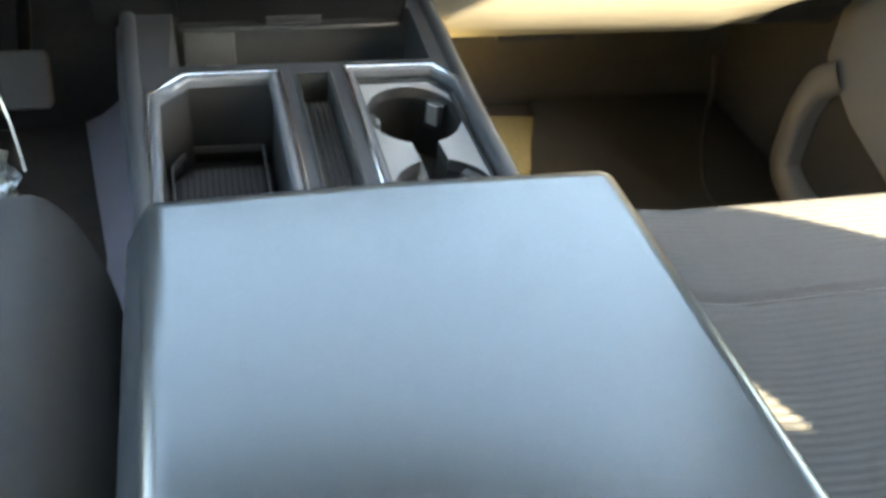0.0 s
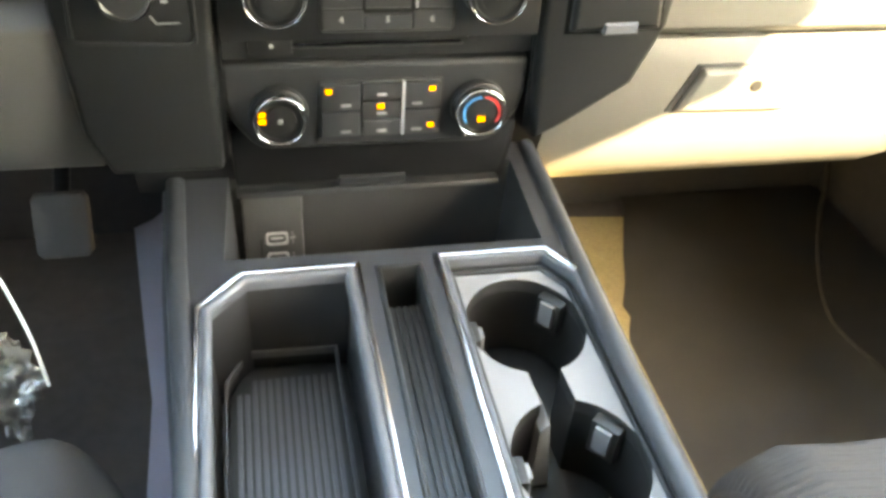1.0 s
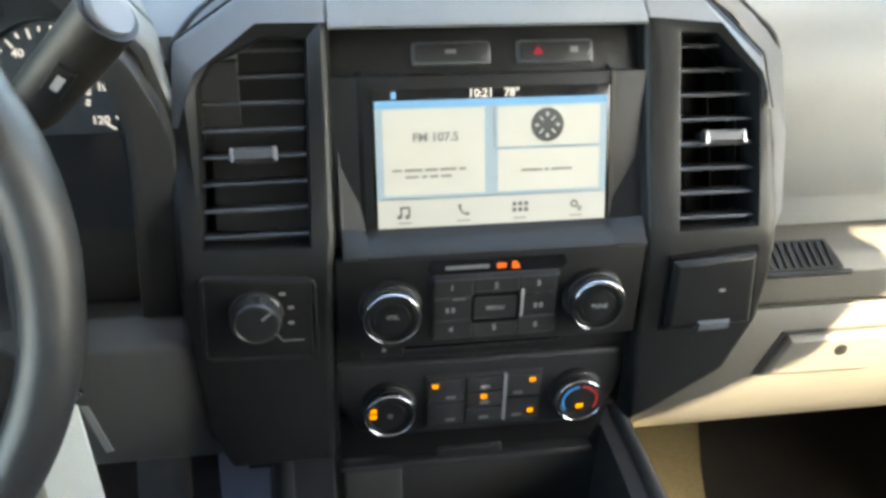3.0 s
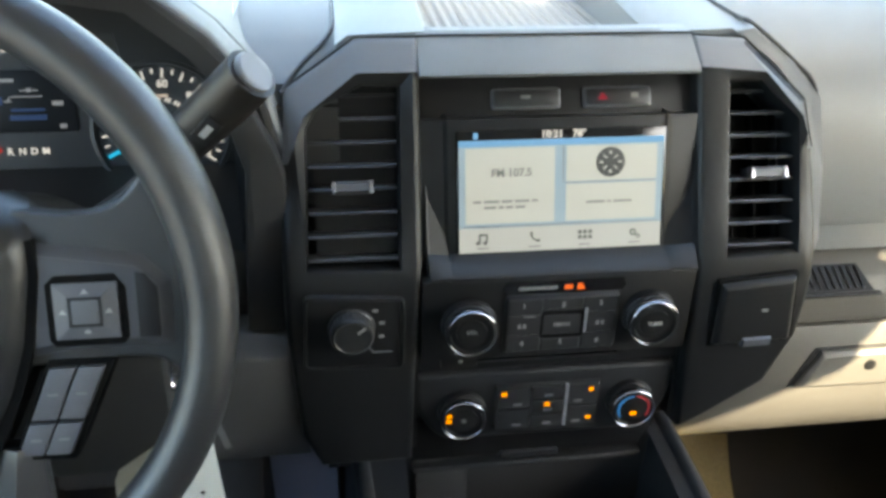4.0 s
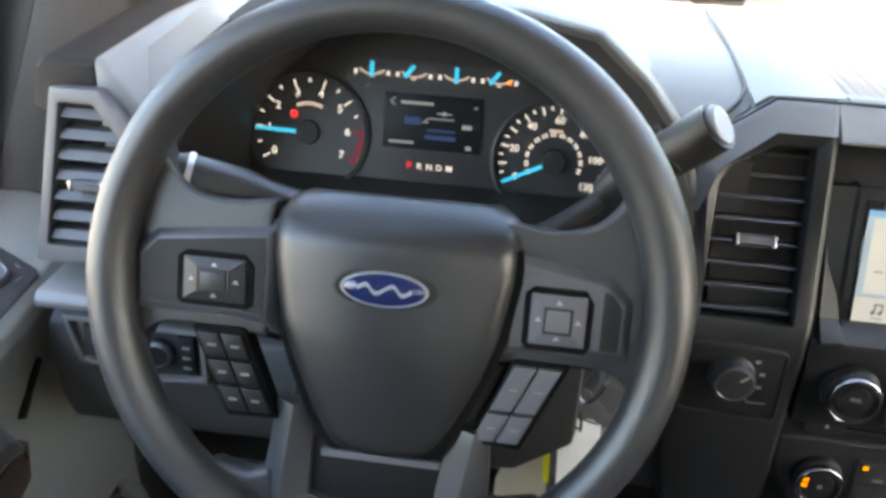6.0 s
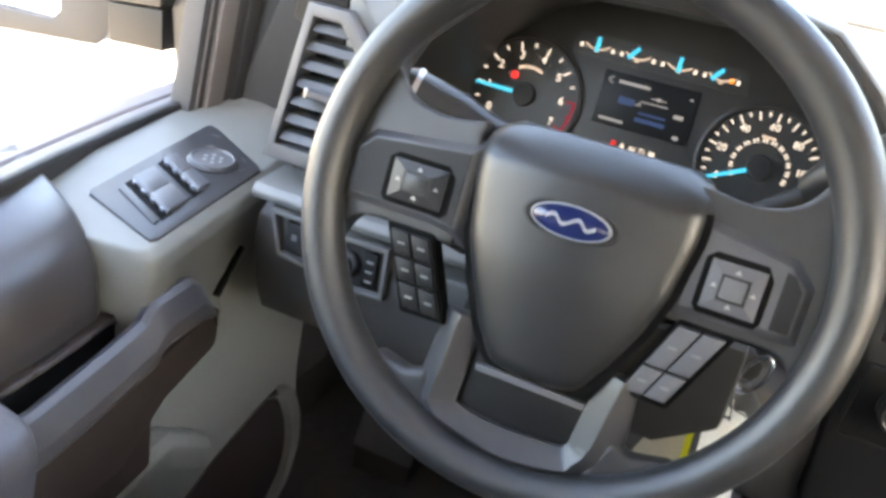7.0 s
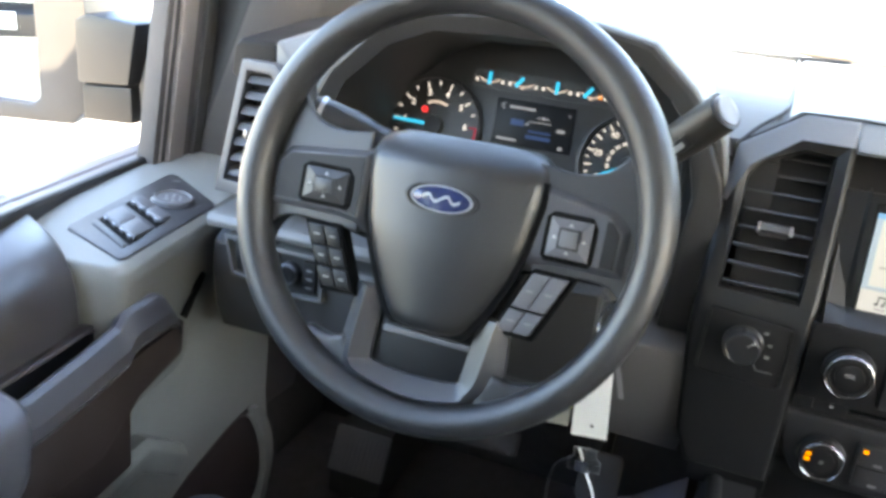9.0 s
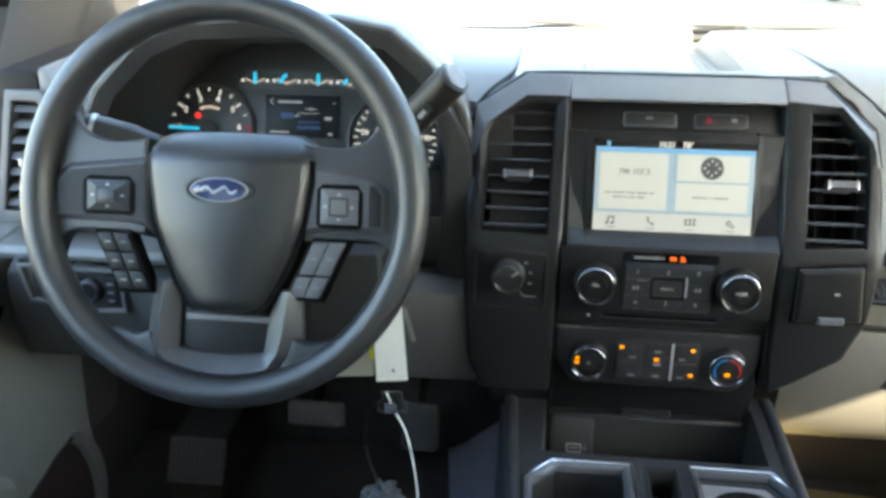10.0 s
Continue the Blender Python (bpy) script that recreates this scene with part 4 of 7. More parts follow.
for j, (z0, z1) in enumerate(((0.6850, 0.7010), (0.7016, 0.7210), (0.7216, 0.7375))):
    for i, (x0, x1) in enumerate(((-0.0445, -0.0150), (-0.0144, 0.0200), (0.0206, 0.0500))):
        lo, hi = (z0 + (0.0040 if i == 1 and j == 2 else 0), z1 - (0.0040 if i == 1 and j == 0 else 0))
        kk = part("preset_key", chamfered([(x0, lo), (x1, lo), (x1, hi), (x0, hi)], 0.001, 0.0036, 0.0044, 0.0007, RADIO), KEYGREY, pad, "", sharp=20)
        if j != 1:
            lettering(str(i + 1 + (3 if j == 0 else 0)), 0.0072, at(RADIO, (-0.0311, 0.0026, 0.0351)[i], 0.7306 if j else 0.6933, 0.0046), WHITEMARK, kk)
        elif i == 1:
            part("menu_ring", sunk(rounded(-0.0160, 0.0215, 0.6985, 0.7240, 0.003), rounded(-0.0138, 0.0193, 0.7010, 0.7215, 0.002), 0.0047, 0.0040, 0.002, RADIO, True), DEEP, kk)
            lettering("MENU", 0.0052, at(RADIO, 0.0026, 0.711, 0.0046), WHITEMARK, kk)
        else:
            for q in (-0.0022, 0.0022):
                part("icon", box(-0.0013, 0.0013, -0.0022, 0.0022, 0.0044, 0.0047, at(RADIO, (-0.0320, 0, 0.0362)[i] + q, 0.711)), WHITEMARK, kk)
part("silver_bar", box(0.0222, 0.0242, 0.7020, 0.7265, 0.002, 0.0056, RADIO), SATIN, pad, "slim silver bar", 0.0006)
part("dash_mark", box(-0.0307, -0.0205, 0.7198, 0.7208, 0.002, 0.0049, RADIO), DIMMARK, pad)
part("slot_strip", prism([(-0.117, 0.656), (0.119, 0.656), (0.119, 0.675), (-0.117, 0.675)], -0.03, -0.014, RADIO), LIPBLACK, stack, "black disc slot strip")
part("slot_edge", box(-0.066, 0.064, 0.6642, 0.6655, -0.015, -0.0115, RADIO), FRAME, stack)
part("disc_slot", box(-0.064, 0.062, 0.6655, 0.6685, -0.015, -0.0132, RADIO), PIANO, stack, "", 0.0005)
part("eject_key", box(-0.098, -0.066, 0.660, 0.672, -0.016, -0.011, RADIO), DARK, stack, "", 0.001)
part("eject_mark", box(-0.0825, -0.0795, 0.666, 0.669, -0.011, -0.0106, RADIO), WHITEMARK, stack)
part("sensor_dot", lathe([(0.004, -0.014), (0.004, -0.010), (0.0, -0.010)], at(RADIO, 0.071, 0.671), 14), DARK, stack)

# four-wheel-drive switch on the left pod, lidded cubby on the right pod
POD = axes((0, -0.0062, 0))
DRIVE = [(-0.2160, 0.684), (-0.2130, 0.6795), (-0.2080, 0.6780), (-0.1370, 0.6755), (-0.1325, 0.6775), (-0.1312, 0.6820), (-0.1310, 0.7380), (-0.1325, 0.7430), (-0.1370, 0.7450), (-0.2075, 0.7500), (-0.2115, 0.7485), (-0.2128, 0.7445)]
part("drive_frame", sunk(DRIVE, inset(DRIVE, 0.0024), 0.0022, -0.0005, -0.006, POD), SHELF, stack, "thin raised frame of the drive switch", 0.0007)
fx = part("drive_switch_panel", prism([(-0.2130, 0.6815), (-0.1350, 0.6785), (-0.1345, 0.7410), (-0.2095, 0.7470)], -0.006, 0.0008, POD), DARK, stack, "drive mode switch panel", 0.001)
kd = part("drive_knob", lathe([(0.0195, 0.0), (0.0190, 0.004), (0.0178, 0.005), (0.0172, 0.0145), (0.0165, 0.0160), (0.0150, 0.0168), (0.0140, 0.0160), (0.0, 0.0160)], at(POD, -0.1750, 0.7185), 40), KEYGREY, fx, "round drive knob", sharp=30)
grip = [(0.0184 if i % 2 else 0.0176, radians(i * 6)) for i in range(60)]
part("knurl", loops([[at(POD, -0.1750, 0.7185) @ Vector((q * math.cos(a), q * math.sin(a), z)) for q, a in grip] for z in (0.0052, 0.0135)], caps=False), BLACK, kd, "ribbed grip", sharp=20)
part("pointer", box(-0.001, 0.001, 0.006, 0.0145, 0.0155, 0.0165, at(POD, -0.1750, 0.7185, 0, -50)), WHITEMARK, kd)
for u, v in ((-0.1555, 0.7340), (-0.1500, 0.7220), (-0.1505, 0.7090)):
    part("mark", box(u - 0.0022, u + 0.0022, v - 0.0013, v + 0.0013, 0.0008, 0.0012, POD), WHITEMARK, fx)
part("mark", box(-0.1560, -0.1420, 0.6925, 0.6937, 0.0008, 0.0012, POD), DIMMARK, fx)
part("mark", box(-0.0006, 0.0006, -0.0040, 0.0040, 0.0008, 0.0012, at(POD, -0.1590, 0.6955, 0, 35)), DIMMARK, fx)
part("lid_groove", prism([(0.1385, 0.6775), (0.2175, 0.6795), (0.2100, 0.7505), (0.1385, 0.7450)], -0.004, 0.0012, POD), DEEP, stack, "", 0.0005)
lid = part("cubby_lid", chamfered([(0.1420, 0.6805), (0.2140, 0.6825), (0.2070, 0.7475), (0.1412, 0.7420)], -0.004, 0.0040, 0.0075, 0.0035, POD), PODBLACK, stack, "closed black cubby lid", 0.0012)
part("mark", box(0.1800, 0.1850, 0.7155, 0.7180, 0.0075, 0.0079, POD), WHITEMARK, lid)
part("lip", chamfered([(0.1665, 0.6800), (0.1940, 0.6808), (0.1935, 0.6895), (0.1670, 0.6890)], 0.003, 0.0085, 0.0105, 0.0012, POD), RIMGREY, lid, "grey pull lip", sharp=25)

# climate panel
clim = part("climate_panel", prism([(-0.1205, 0.654), (-0.1205, 0.625), (-0.116, 0.606), (-0.101, 0.584), (-0.090, 0.5775), (0.088, 0.576), (0.099, 0.582), (0.115, 0.603), (0.1195, 0.622), (0.1195, 0.652)], -0.05, 0.0, CLIMATE), SHELF, stack, "charcoal climate control panel", 0.006, 3)
kl = knob(-0.078, 0.612, CLIMATE, 0.0210, 0.015, clim, "fan knob with chrome ring")
for k in range(2):
    part("amber_mark", box(-0.0025, 0.0025, -0.0018, 0.0018, 0, 0.0004, at(CLIMATE, -0.0915, 0.6125 + k * 0.006, 0.0151)), AMBER, kl)
part("mark", box(-0.002, 0.002, -0.002, 0.002, 0, 0.0004, at(CLIMATE, -0.078, 0.612, 0.0151)), DIMMARK, kl)
kr = knob(0.080, 0.612, CLIMATE, 0.0210, 0.015, clim, "temperature knob with chrome ring")
part("amber_mark", box(-0.003, 0.003, -0.002, 0.002, 0, 0.0004, at(CLIMATE, 0.080, 0.607, 0.0151)), AMBER, kr)
COLD, HOT = material("blue_marking", (0.03, 0.2, 0.45), 0.5), material("red_paint", (0.45, 0.04, 0.04), 0.5)
for s, mt in ((0, COLD), (1, HOT)):
    a0 = radians(95) if s == 0 else radians(-35)
    ring = [[at(CLIMATE, 0.080, 0.612, 0.0151) @ Vector((r * math.cos(a0 + radians(120) * k / 12), r * math.sin(a0 + radians(120) * k / 12), h)) for r, h in ((0.0135, 0), (0.0135, 0.0004), (0.0155, 0.0004), (0.0155, 0))] for k in range(13)]
    part("temperature_arc", loops(ring), mt, kr)
bp = part("button_block", prism([(-0.048, 0.588), (0.050, 0.588), (0.050, 0.638), (-0.048, 0.638)], -0.003, 0.002, CLIMATE), BLACK, clim, "climate buttons", 0.001)
COLS = ((-0.046, -0.016), (-0.014, 0.017), (0.019, 0.048))
for i, (a, b) in enumerate(COLS):
    cuts = ((0.590, 0.612), (0.6135, 0.636)) if i != 1 else ((0.590, 0.604), (0.6055, 0.6205), (0.622, 0.636))
    for z0, z1 in cuts:
        kk = part("button", box(a, b, z0, z1, 0.0, 0.0045, CLIMATE), KEYGREY, bp, "", 0.0008)
        if z0 > 0.61 and i != 1 or (i == 2):
            u = a + 0.006 if i == 0 else b - 0.007
            part("amber_light", box(u - 0.0024, u + 0.0024, z1 - 0.0075 if z0 > 0.61 else z0 + 0.006, z1 - 0.004 if z0 > 0.61 else z0 + 0.0095, 0.0045, 0.0050, CLIMATE), AMBER, kk)
        if i == 1 and 0.604 < z0 < 0.61:
            part("amber_light", box(-0.002, 0.003, z1 - 0.006, z1 - 0.0025, 0.0045, 0.0050, CLIMATE), AMBER, kk)
        um = (a + b) / 2 + (0.004 if i == 0 else -0.004 if i == 2 else 0.0)
        part("icon", box(um - 0.004, um + 0.004, z0 + 0.003, z0 + 0.0055, 0.0045, 0.0049, CLIMATE), DIMMARK, kk)
part("silver_line", box(0.0175, 0.0195, 0.590, 0.637, 0.002, 0.005, CLIMATE), SATIN, bp)
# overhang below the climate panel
# The lip's shadow is put into its near-black colour.
part("lower_lip", loops([[(x, y, z) for y, z in ((0.036, 0.580), (0.040, 0.545), (0.052, 0.524), (0.056, 0.512), (0.12, 0.506), (0.12, 0.580))] for x in (-0.118, -0.06, 0.06, 0.12)]), LIPBLACK, stack, "overhang under the climate panel, its shade put in its colour", 0.003)
part("edge_strip", loops([[(x, y, z) for y, z in ((0.045, 0.512), (0.043, 0.507), (0.06, 0.503), (0.06, 0.512))] for x in (-0.118, 0.118)]), FRAME, stack, "", 0.001)

part("catch_tab", chamfered([(-0.031, 0.508), (0.033, 0.508), (0.031, 0.520), (-0.028, 0.520)], -0.004, 0.001, 0.002, 0.0015, axes((0, 0.0520, 0))), SHELF, stack, "small grey tab on the lip", 0.0008)

# ---- instrument cluster ----
CLUSTER = material("cluster_plastic", (0.031, 0.030, 0.0295), 0.48, grain=0.1)
ipc = thing("instrument_cluster", (-0.447, 0.2, 0.76), "lit instrument cluster with two dials and a display", "instrument panel")
part("panel", prism([(-0.285, -0.07), (0.19, -0.07), (0.21, 0.02), (0.16, 0.13), (0.08, 0.17), (-0.20, 0.17), (-0.27, 0.11), (-0.30, 0.02)], -0.03, -0.002, GAUGE), CLUSTER, ipc, "black dial panel", 0.004)
part("lower_shelf", loops([[(x, y, z) for y, z in ((0.20, 0.79), (0.12, 0.775), (0.05, 0.765), (0.05, 0.70), (0.20, 0.70))] for x in (-0.70, -0.45, -0.23)]), CLUSTER, ipc, "", 0.004)


def dial(u, v, r, name, label):
    d = part(name, lathe([(r * 1.08, -0.002), (r * 1.08, 0.004), (r * 1.02, 0.005), (r, -0.001), (0, -0.001)], at(GAUGE, u, v), 56), CLUSTER, ipc, label)
    return d


def tick(d, u, v, r, ang, length, w, mat):
    part("tick", box(r - length, r, -w / 2, w / 2, -0.001, -0.0006, at(GAUGE, u, v, 0, ang)), mat, d)


tach = dial(-0.150, 0.022, 0.060, "tachometer", "rev counter dial reading idle")
for i in range(15):
    ang = 212 - i * (242 / 14)
    tick(tach, -0.150, 0.022, 0.056, ang, 0.0085 if i % 2 == 0 else 0.0045, 0.0019, REDDIM if i > 11 else DIALMARK)
    if i % 2 == 0:
        a = radians(ang)
        lettering(str(i // 2), 0.0115, at(GAUGE, -0.150 + 0.042 * math.cos(a), 0.022 + 0.042 * math.sin(a), -0.0004), DIALMARK, tach)
ring = [[at(GAUGE, -0.150, 0.022) @ Vector((r * math.cos(radians(-30 + 3.2 * k)), r * math.sin(radians(-30 + 3.2 * k)), h)) for r, h in ((0.055, -0.001), (0.055, -0.0005), (0.058, -0.0005), (0.058, -0.001))] for k in range(12)]
part("red_zone", loops(ring), REDDIM, tach)
part("warning_light", lathe([(0.0045, -0.001), (0.0045, 0.0), (0, 0)], at(GAUGE, -0.166, 0.040), 14), REDGLOW, tach)
for k in range(9):
    a = radians(114 - 6 * k)
    part("caption_bar", box(-0.0013, 0.0013, -0.0018, 0.0018, -0.001, -0.0005, at(GAUGE, -0.150 + 0.030 * math.cos(a), 0.022 + 0.030 * math.sin(a), 0, math.degrees(a) - 90)), PALEMARK, tach)
part("needle", prism([(-0.056, -0.0016), (-0.012, -0.0022), (-0.012, 0.0022), (-0.056, 0.0016)], 0.003, 0.0045, at(GAUGE, -0.150, 0.022, 0, -1)), CYAN, tach, "glowing blue needle")
part("hub", lathe([(0.013, 0.0), (0.012, 0.006), (0.0, 0.007)], at(GAUGE, -0.150, 0.022), 28), BLACK, tach)
spd = dial(0.107, 0.014, 0.060, "speedometer", "speedometer dial at zero")
for i in range(25):
    ang = 206 - i * (239.5 / 24)
    tick(spd, 0.107, 0.014, 0.056, ang, 0.0085 if i % 2 == 0 else 0.0045, 0.0018, DIALMARK)
    if i % 4 == 0:
        a = radians(ang)
        lettering(str(i * 5), 0.0100, at(GAUGE, 0.107 + 0.042 * math.cos(a), 0.014 + 0.042 * math.sin(a), -0.0004), DIALMARK, spd)
for i in range(13):
    a = radians(206 - i * 18.6)
    m = at(GAUGE, 0.107 + 0.0275 * math.cos(a), 0.014 + 0.0275 * math.sin(a), 0, math.degrees(a) - 90)
    for q in (-0.0019, 0.0012):
        part("inner_mark", box(q - 0.0009, q + 0.0010, -0.0020, 0.0020, -0.001, -0.0005, m), DIALMARK, spd)
part("caption_bar", box(-0.007, 0.007, -0.0012, 0.0012, -0.001, -0.0005, at(GAUGE, 0.107, 0.045)), PALEMARK, spd)
part("needle", prism([(-0.056, -0.0016), (-0.012, -0.0022), (-0.012, 0.0022), (-0.056, 0.0016)], 0.003, 0.0045, at(GAUGE, 0.107, 0.014, 0, 26)), CYAN, spd, "glowing blue needle")
part("hub", lathe([(0.013, 0.0), (0.012, 0.006), (0.0, 0.007)], at(GAUGE, 0.107, 0.014), 28), BLACK, spd)
disp = part("display", box(-0.071, 0.031, 0.014, 0.071, -0.002, 0.001, GAUGE), MFDDARK, ipc, "small dark information display", 0.001)
for u0, u1, v0, v1, mt in ((-0.0535, -0.020, 0.0600, 0.0630, MFDMARK), (0.022, 0.0255, 0.0600, 0.0618, MFDMARK), (-0.0490, -0.0320, 0.0395, 0.0470, MFDBLUE), (-0.0240, 0.0030, 0.0462, 0.0474, MFDMARK), (-0.0310, -0.0240, 0.0420, 0.0432, MFDMARK), (-0.0160, 0.0000, 0.0518, 0.0530, MFDMARK), (-0.0100, -0.0060, 0.0508, 0.0545, MFDMARK), (-0.0250, 0.0040, 0.0335, 0.0360, MFDBLUE), (-0.0270, 0.0050, 0.0255, 0.0300, MFDBLUE), (0.0110, 0.0210, 0.0385, 0.0425, MFDMARK), (-0.0640, -0.0380, 0.0195, 0.0222, MFDMARK), (0.0160, 0.0220, 0.0175, 0.0215, MFDMARK)):
    part("display_mark", box(u0, u1, v0, v1, 0.001, 0.0013, GAUGE), mt, disp)
for s in (-1, 1):
    part("display_mark", box(-0.0032, 0.0032, -0.0006, 0.0006, 0.001, 0.0013, at(GAUGE, -0.0620, 0.0618 + s * 0.0020, 0, s * 35)), MFDMARK, disp)
part("display_mark", box(-0.0030, 0.0030, -0.0006, 0.0006, 0.001, 0.0013, at(GAUGE, -0.0265, 0.0445, 0, 50)), MFDMARK, disp)
for i, ch in enumerate("PRNDM"):
    lettering(ch, 0.0105 if i == 0 else 0.0088, at(GAUGE, -0.041 + i * 0.0105, -0.0035, 0.0005), REDGLOW if i == 0 else DIALMARK, ipc)
band = part("gauge_band", prism([(-0.112, 0.080), (0.075, 0.078), (0.070, 0.102), (-0.106, 0.104)], -0.002, 0.0005, GAUGE), CLUSTER, ipc, "row of four small gauges")
for i in range(4):
    u = -0.086 + i * 0.0437
    g = [[at(GAUGE, u, 0.1065) @ Vector((r * math.cos(radians(228 + 7.0 * k)), r * math.sin(radians(228 + 7.0 * k)), h)) for r, h in ((0.0186, 0.0005), (0.0186, 0.0012), (0.0204, 0.0012), (0.0204, 0.0005))] for k in range(13)]
    sg = part("small_gauge", loops(g), PALEMARK, band)
    part("needle", prism([(-0.0024, -0.009), (0.0024, -0.009), (0.0020, 0.0065), (-0.0020, 0.0065)], 0.001, 0.002, at(GAUGE, u - (0.004 if i % 2 else 0), 0.0935, 0, (0, -38, 0, -38)[i])), CYAN, sg)
    for s in (-1, 1):
        part("mark", box(u + s * 0.0170 - 0.0017, u + s * 0.0170 + 0.0017, 0.0865, 0.0912, 0.0005, 0.001, GAUGE), DIALMARK, sg)
    part("icon", box(u - 0.0022, u + 0.0022, 0.0838, 0.0856, 0.0005, 0.001, GAUGE), PALEMARK, sg)
part("warning_icon", box(0.0535, 0.0575, 0.0870, 0.0915, 0.0005, 0.0012, GAUGE), AMBER, band)

# ---- steering wheel and column ----
wheel = thing("steering_wheel", (-0.448, -0.1, 0.80), "grey vinyl four-spoke steering wheel with buttons", "steering wheel")
R0 = 0.1872
n = 96
rows = []
for i in range(n):
    a = 2 * math.pi * i / n
    grip = 0.0168 + 0.002 * max(0, math.cos(2 * (a - radians(35)))) * (1 if math.sin(a) > 0 else 0.4)
    rows.append([WHEEL @ Vector(((R0 + 0.92 * grip * math.cos(b)) * math.cos(a), (R0 + 0.92 * grip * math.cos(b)) * math.sin(a), 1.1 * grip * math.sin(b))) for b in [2 * math.pi * k / 20 for k in range(20)]])
rows.append(rows[0])
bm = loops(rows, caps=False)
bmesh.ops.remove_doubles(bm, verts=bm.verts[:], dist=1e-5)
part("rim", bm, WHEELVINYL, wheel, "grained grey rim", sharp=80)


def domed(outline, base, top, m, inset=0.012, steps=5):
    """A pad with softly rounded shoulders."""
    c = Vector((sum(p[0] for p in outline) / len(outline), sum(p[1] for p in outline) / len(outline)))
    rows = [[m @ Vector((x, y, base)) for x, y in outline]]
    for k in range(steps + 1):
        t = k / steps * math.pi / 2
        s = inset * (1 - math.cos(t))
        ring = []
        for x, y in outline:
            d = Vector((x, y)) - c
            d *= max(0.05, 1 - s / d.length)
            ring.append(m @ Vector((c.x + d.x, c.y + d.y, top - inset * 0.8 * (1 - math.sin(t)))))
        rows.append(ring)
    for q, h in ((0.6, 0.004), (0.25, 0.006)):
        rows.append([m @ Vector((c.x + (x - c.x) * q, c.y + (y - c.y) * q, top + h)) for x, y in outline])
    return loops(rows)


HUB_L = ((0.066, -0.058), (0.060, -0.0700), (0.050, -0.0755), (0.02, -0.0750), (-0.02, -0.0685), (-0.05, -0.058), (-0.08, -0.0450), (-0.098, -0.0345), (-0.108, -0.025))
HUB_R = ((0.066, 0.072), (0.060, 0.0840), (0.050, 0.0895), (0.02, 0.0890), (-0.02, 0.0825), (-0.05, 0.0730), (-0.08, 0.0595), (-0.098, 0.0485), (-0.108, 0.039))


def along(table, v):
    """A value from a table that falls with v, smoothly joined."""
    vs, xs = [p[0] for p in table][::-1], [p[1] for p in table][::-1]
    return float(np.interp(v, vs, xs))


def hub_height(u, v):
    """Height of the hub pad: crowned, with a lit brow along the top and rounded sides."""
    left, right = along(HUB_L, v), along(HUB_R, v)
    mid, half = (left + right) / 2, (right - left) / 2
    d = max(0.0, min(half - abs(u - mid), v + 0.108))
    shoulder = 0.013 * (1 - math.sqrt(max(0.0, 1 - (1 - min(1, d / 0.013)) ** 2)))
    brow = max(0.0, v - 0.036)
    return 0.0175 - 0.0120 * abs((u - mid) / half) ** 2.2 - shoulder - 0.22 * brow - 24 * brow * brow - 0.06 * max(0, -v - 0.03)


rows = []
for v in [-0.108 + 0.001 * k for k in (0, 0.5, 1.5, 3, 5, 8, 11)] + [-0.094 + 0.0068 * k for k in range(20)] + [0.0375, 0.040, 0.043, 0.046, 0.049, 0.052, 0.055, 0.058, 0.061, 0.064, 0.066]:
    left, right = along(HUB_L, v), along(HUB_R, v)
    us = [(left + right) / 2 + (right - left) / 2 * math.sin(math.pi / 2 * (-1 + 2 * k / 32)) for k in range(33)]
    rows.append([WHEEL @ Vector((left, v, -0.03)), *[WHEEL @ Vector((u, v, hub_height(u, v))) for u in us], WHEEL @ Vector((right, v, -0.03))])
rows = [[WHEEL @ Vector((u, -0.108, -0.03)) for u in np.linspace(along(HUB_L, -0.108), along(HUB_R, -0.108), 35)], *rows, [WHEEL @ Vector((u, 0.066, -0.03)) for u in np.linspace(along(HUB_L, 0.066), along(HUB_R, 0.066), 35)]]
hub = part("hub", loops(rows, closed=False), HUBVINYL, wheel, "dark padded hub with a rounded brow", sharp=50)
gap = [(along(HUB_L, v) - 0.0024, v) for v in (-0.108, -0.098, -0.08, -0.05, -0.02)] + [(along(HUB_L, 0.02) + 0.002, 0.025), (along(HUB_R, 0.036) + 0.0015, 0.041)] + [(along(HUB_R, v) + 0.0032, v) for v in (0.030, 0.02, -0.02, -0.05, -0.08, -0.098, -0.108)]
# Black plate drawn where the gap round the hub lies in shade.
part("hub_gap", holed(gap, [], -0.028, 0.0004, WHEEL), DEEP, wheel, "black plate for the shade in the gap round the hub")
DULLSILVER = material("dull_silver", (0.42, 0.43, 0.46), 0.3, 0.5)
BADGE = at(WHEEL, 0.005, 0.0105, 0.0160)
part("badge_recess", lathe([(0.0345, -0.004), (0.0345, 0.0004), (0.0325, 0.0014), (0.0295, 0.0006), (0.0, 0.0004)], BADGE @ Matrix.Diagonal((1, 0.41, 1, 1)), 56), BLACK, hub, "dark oval recess")
emb = part("badge", lathe([(0.0285, 0.0), (0.0285, 0.0024), (0.0270, 0.0034), (0.0, 0.0040)], BADGE @ Matrix.Diagonal((1, 0.385, 1, 1)), 56), BLUE, hub, "blue oval badge with silver edge")
ring = []
for i in range(57):
    a = 2 * math.pi * i / 56
    ring.append([BADGE @ Vector((r * math.cos(a), 0.385 * r * math.sin(a) + e * math.sin(a), h)) for r, e, h in ((0.0266, 0, 0.0030), (0.0267, 0, 0.0040), (0.0276, 0.0003, 0.0040), (0.0288, 0.0005, 0.0020))])
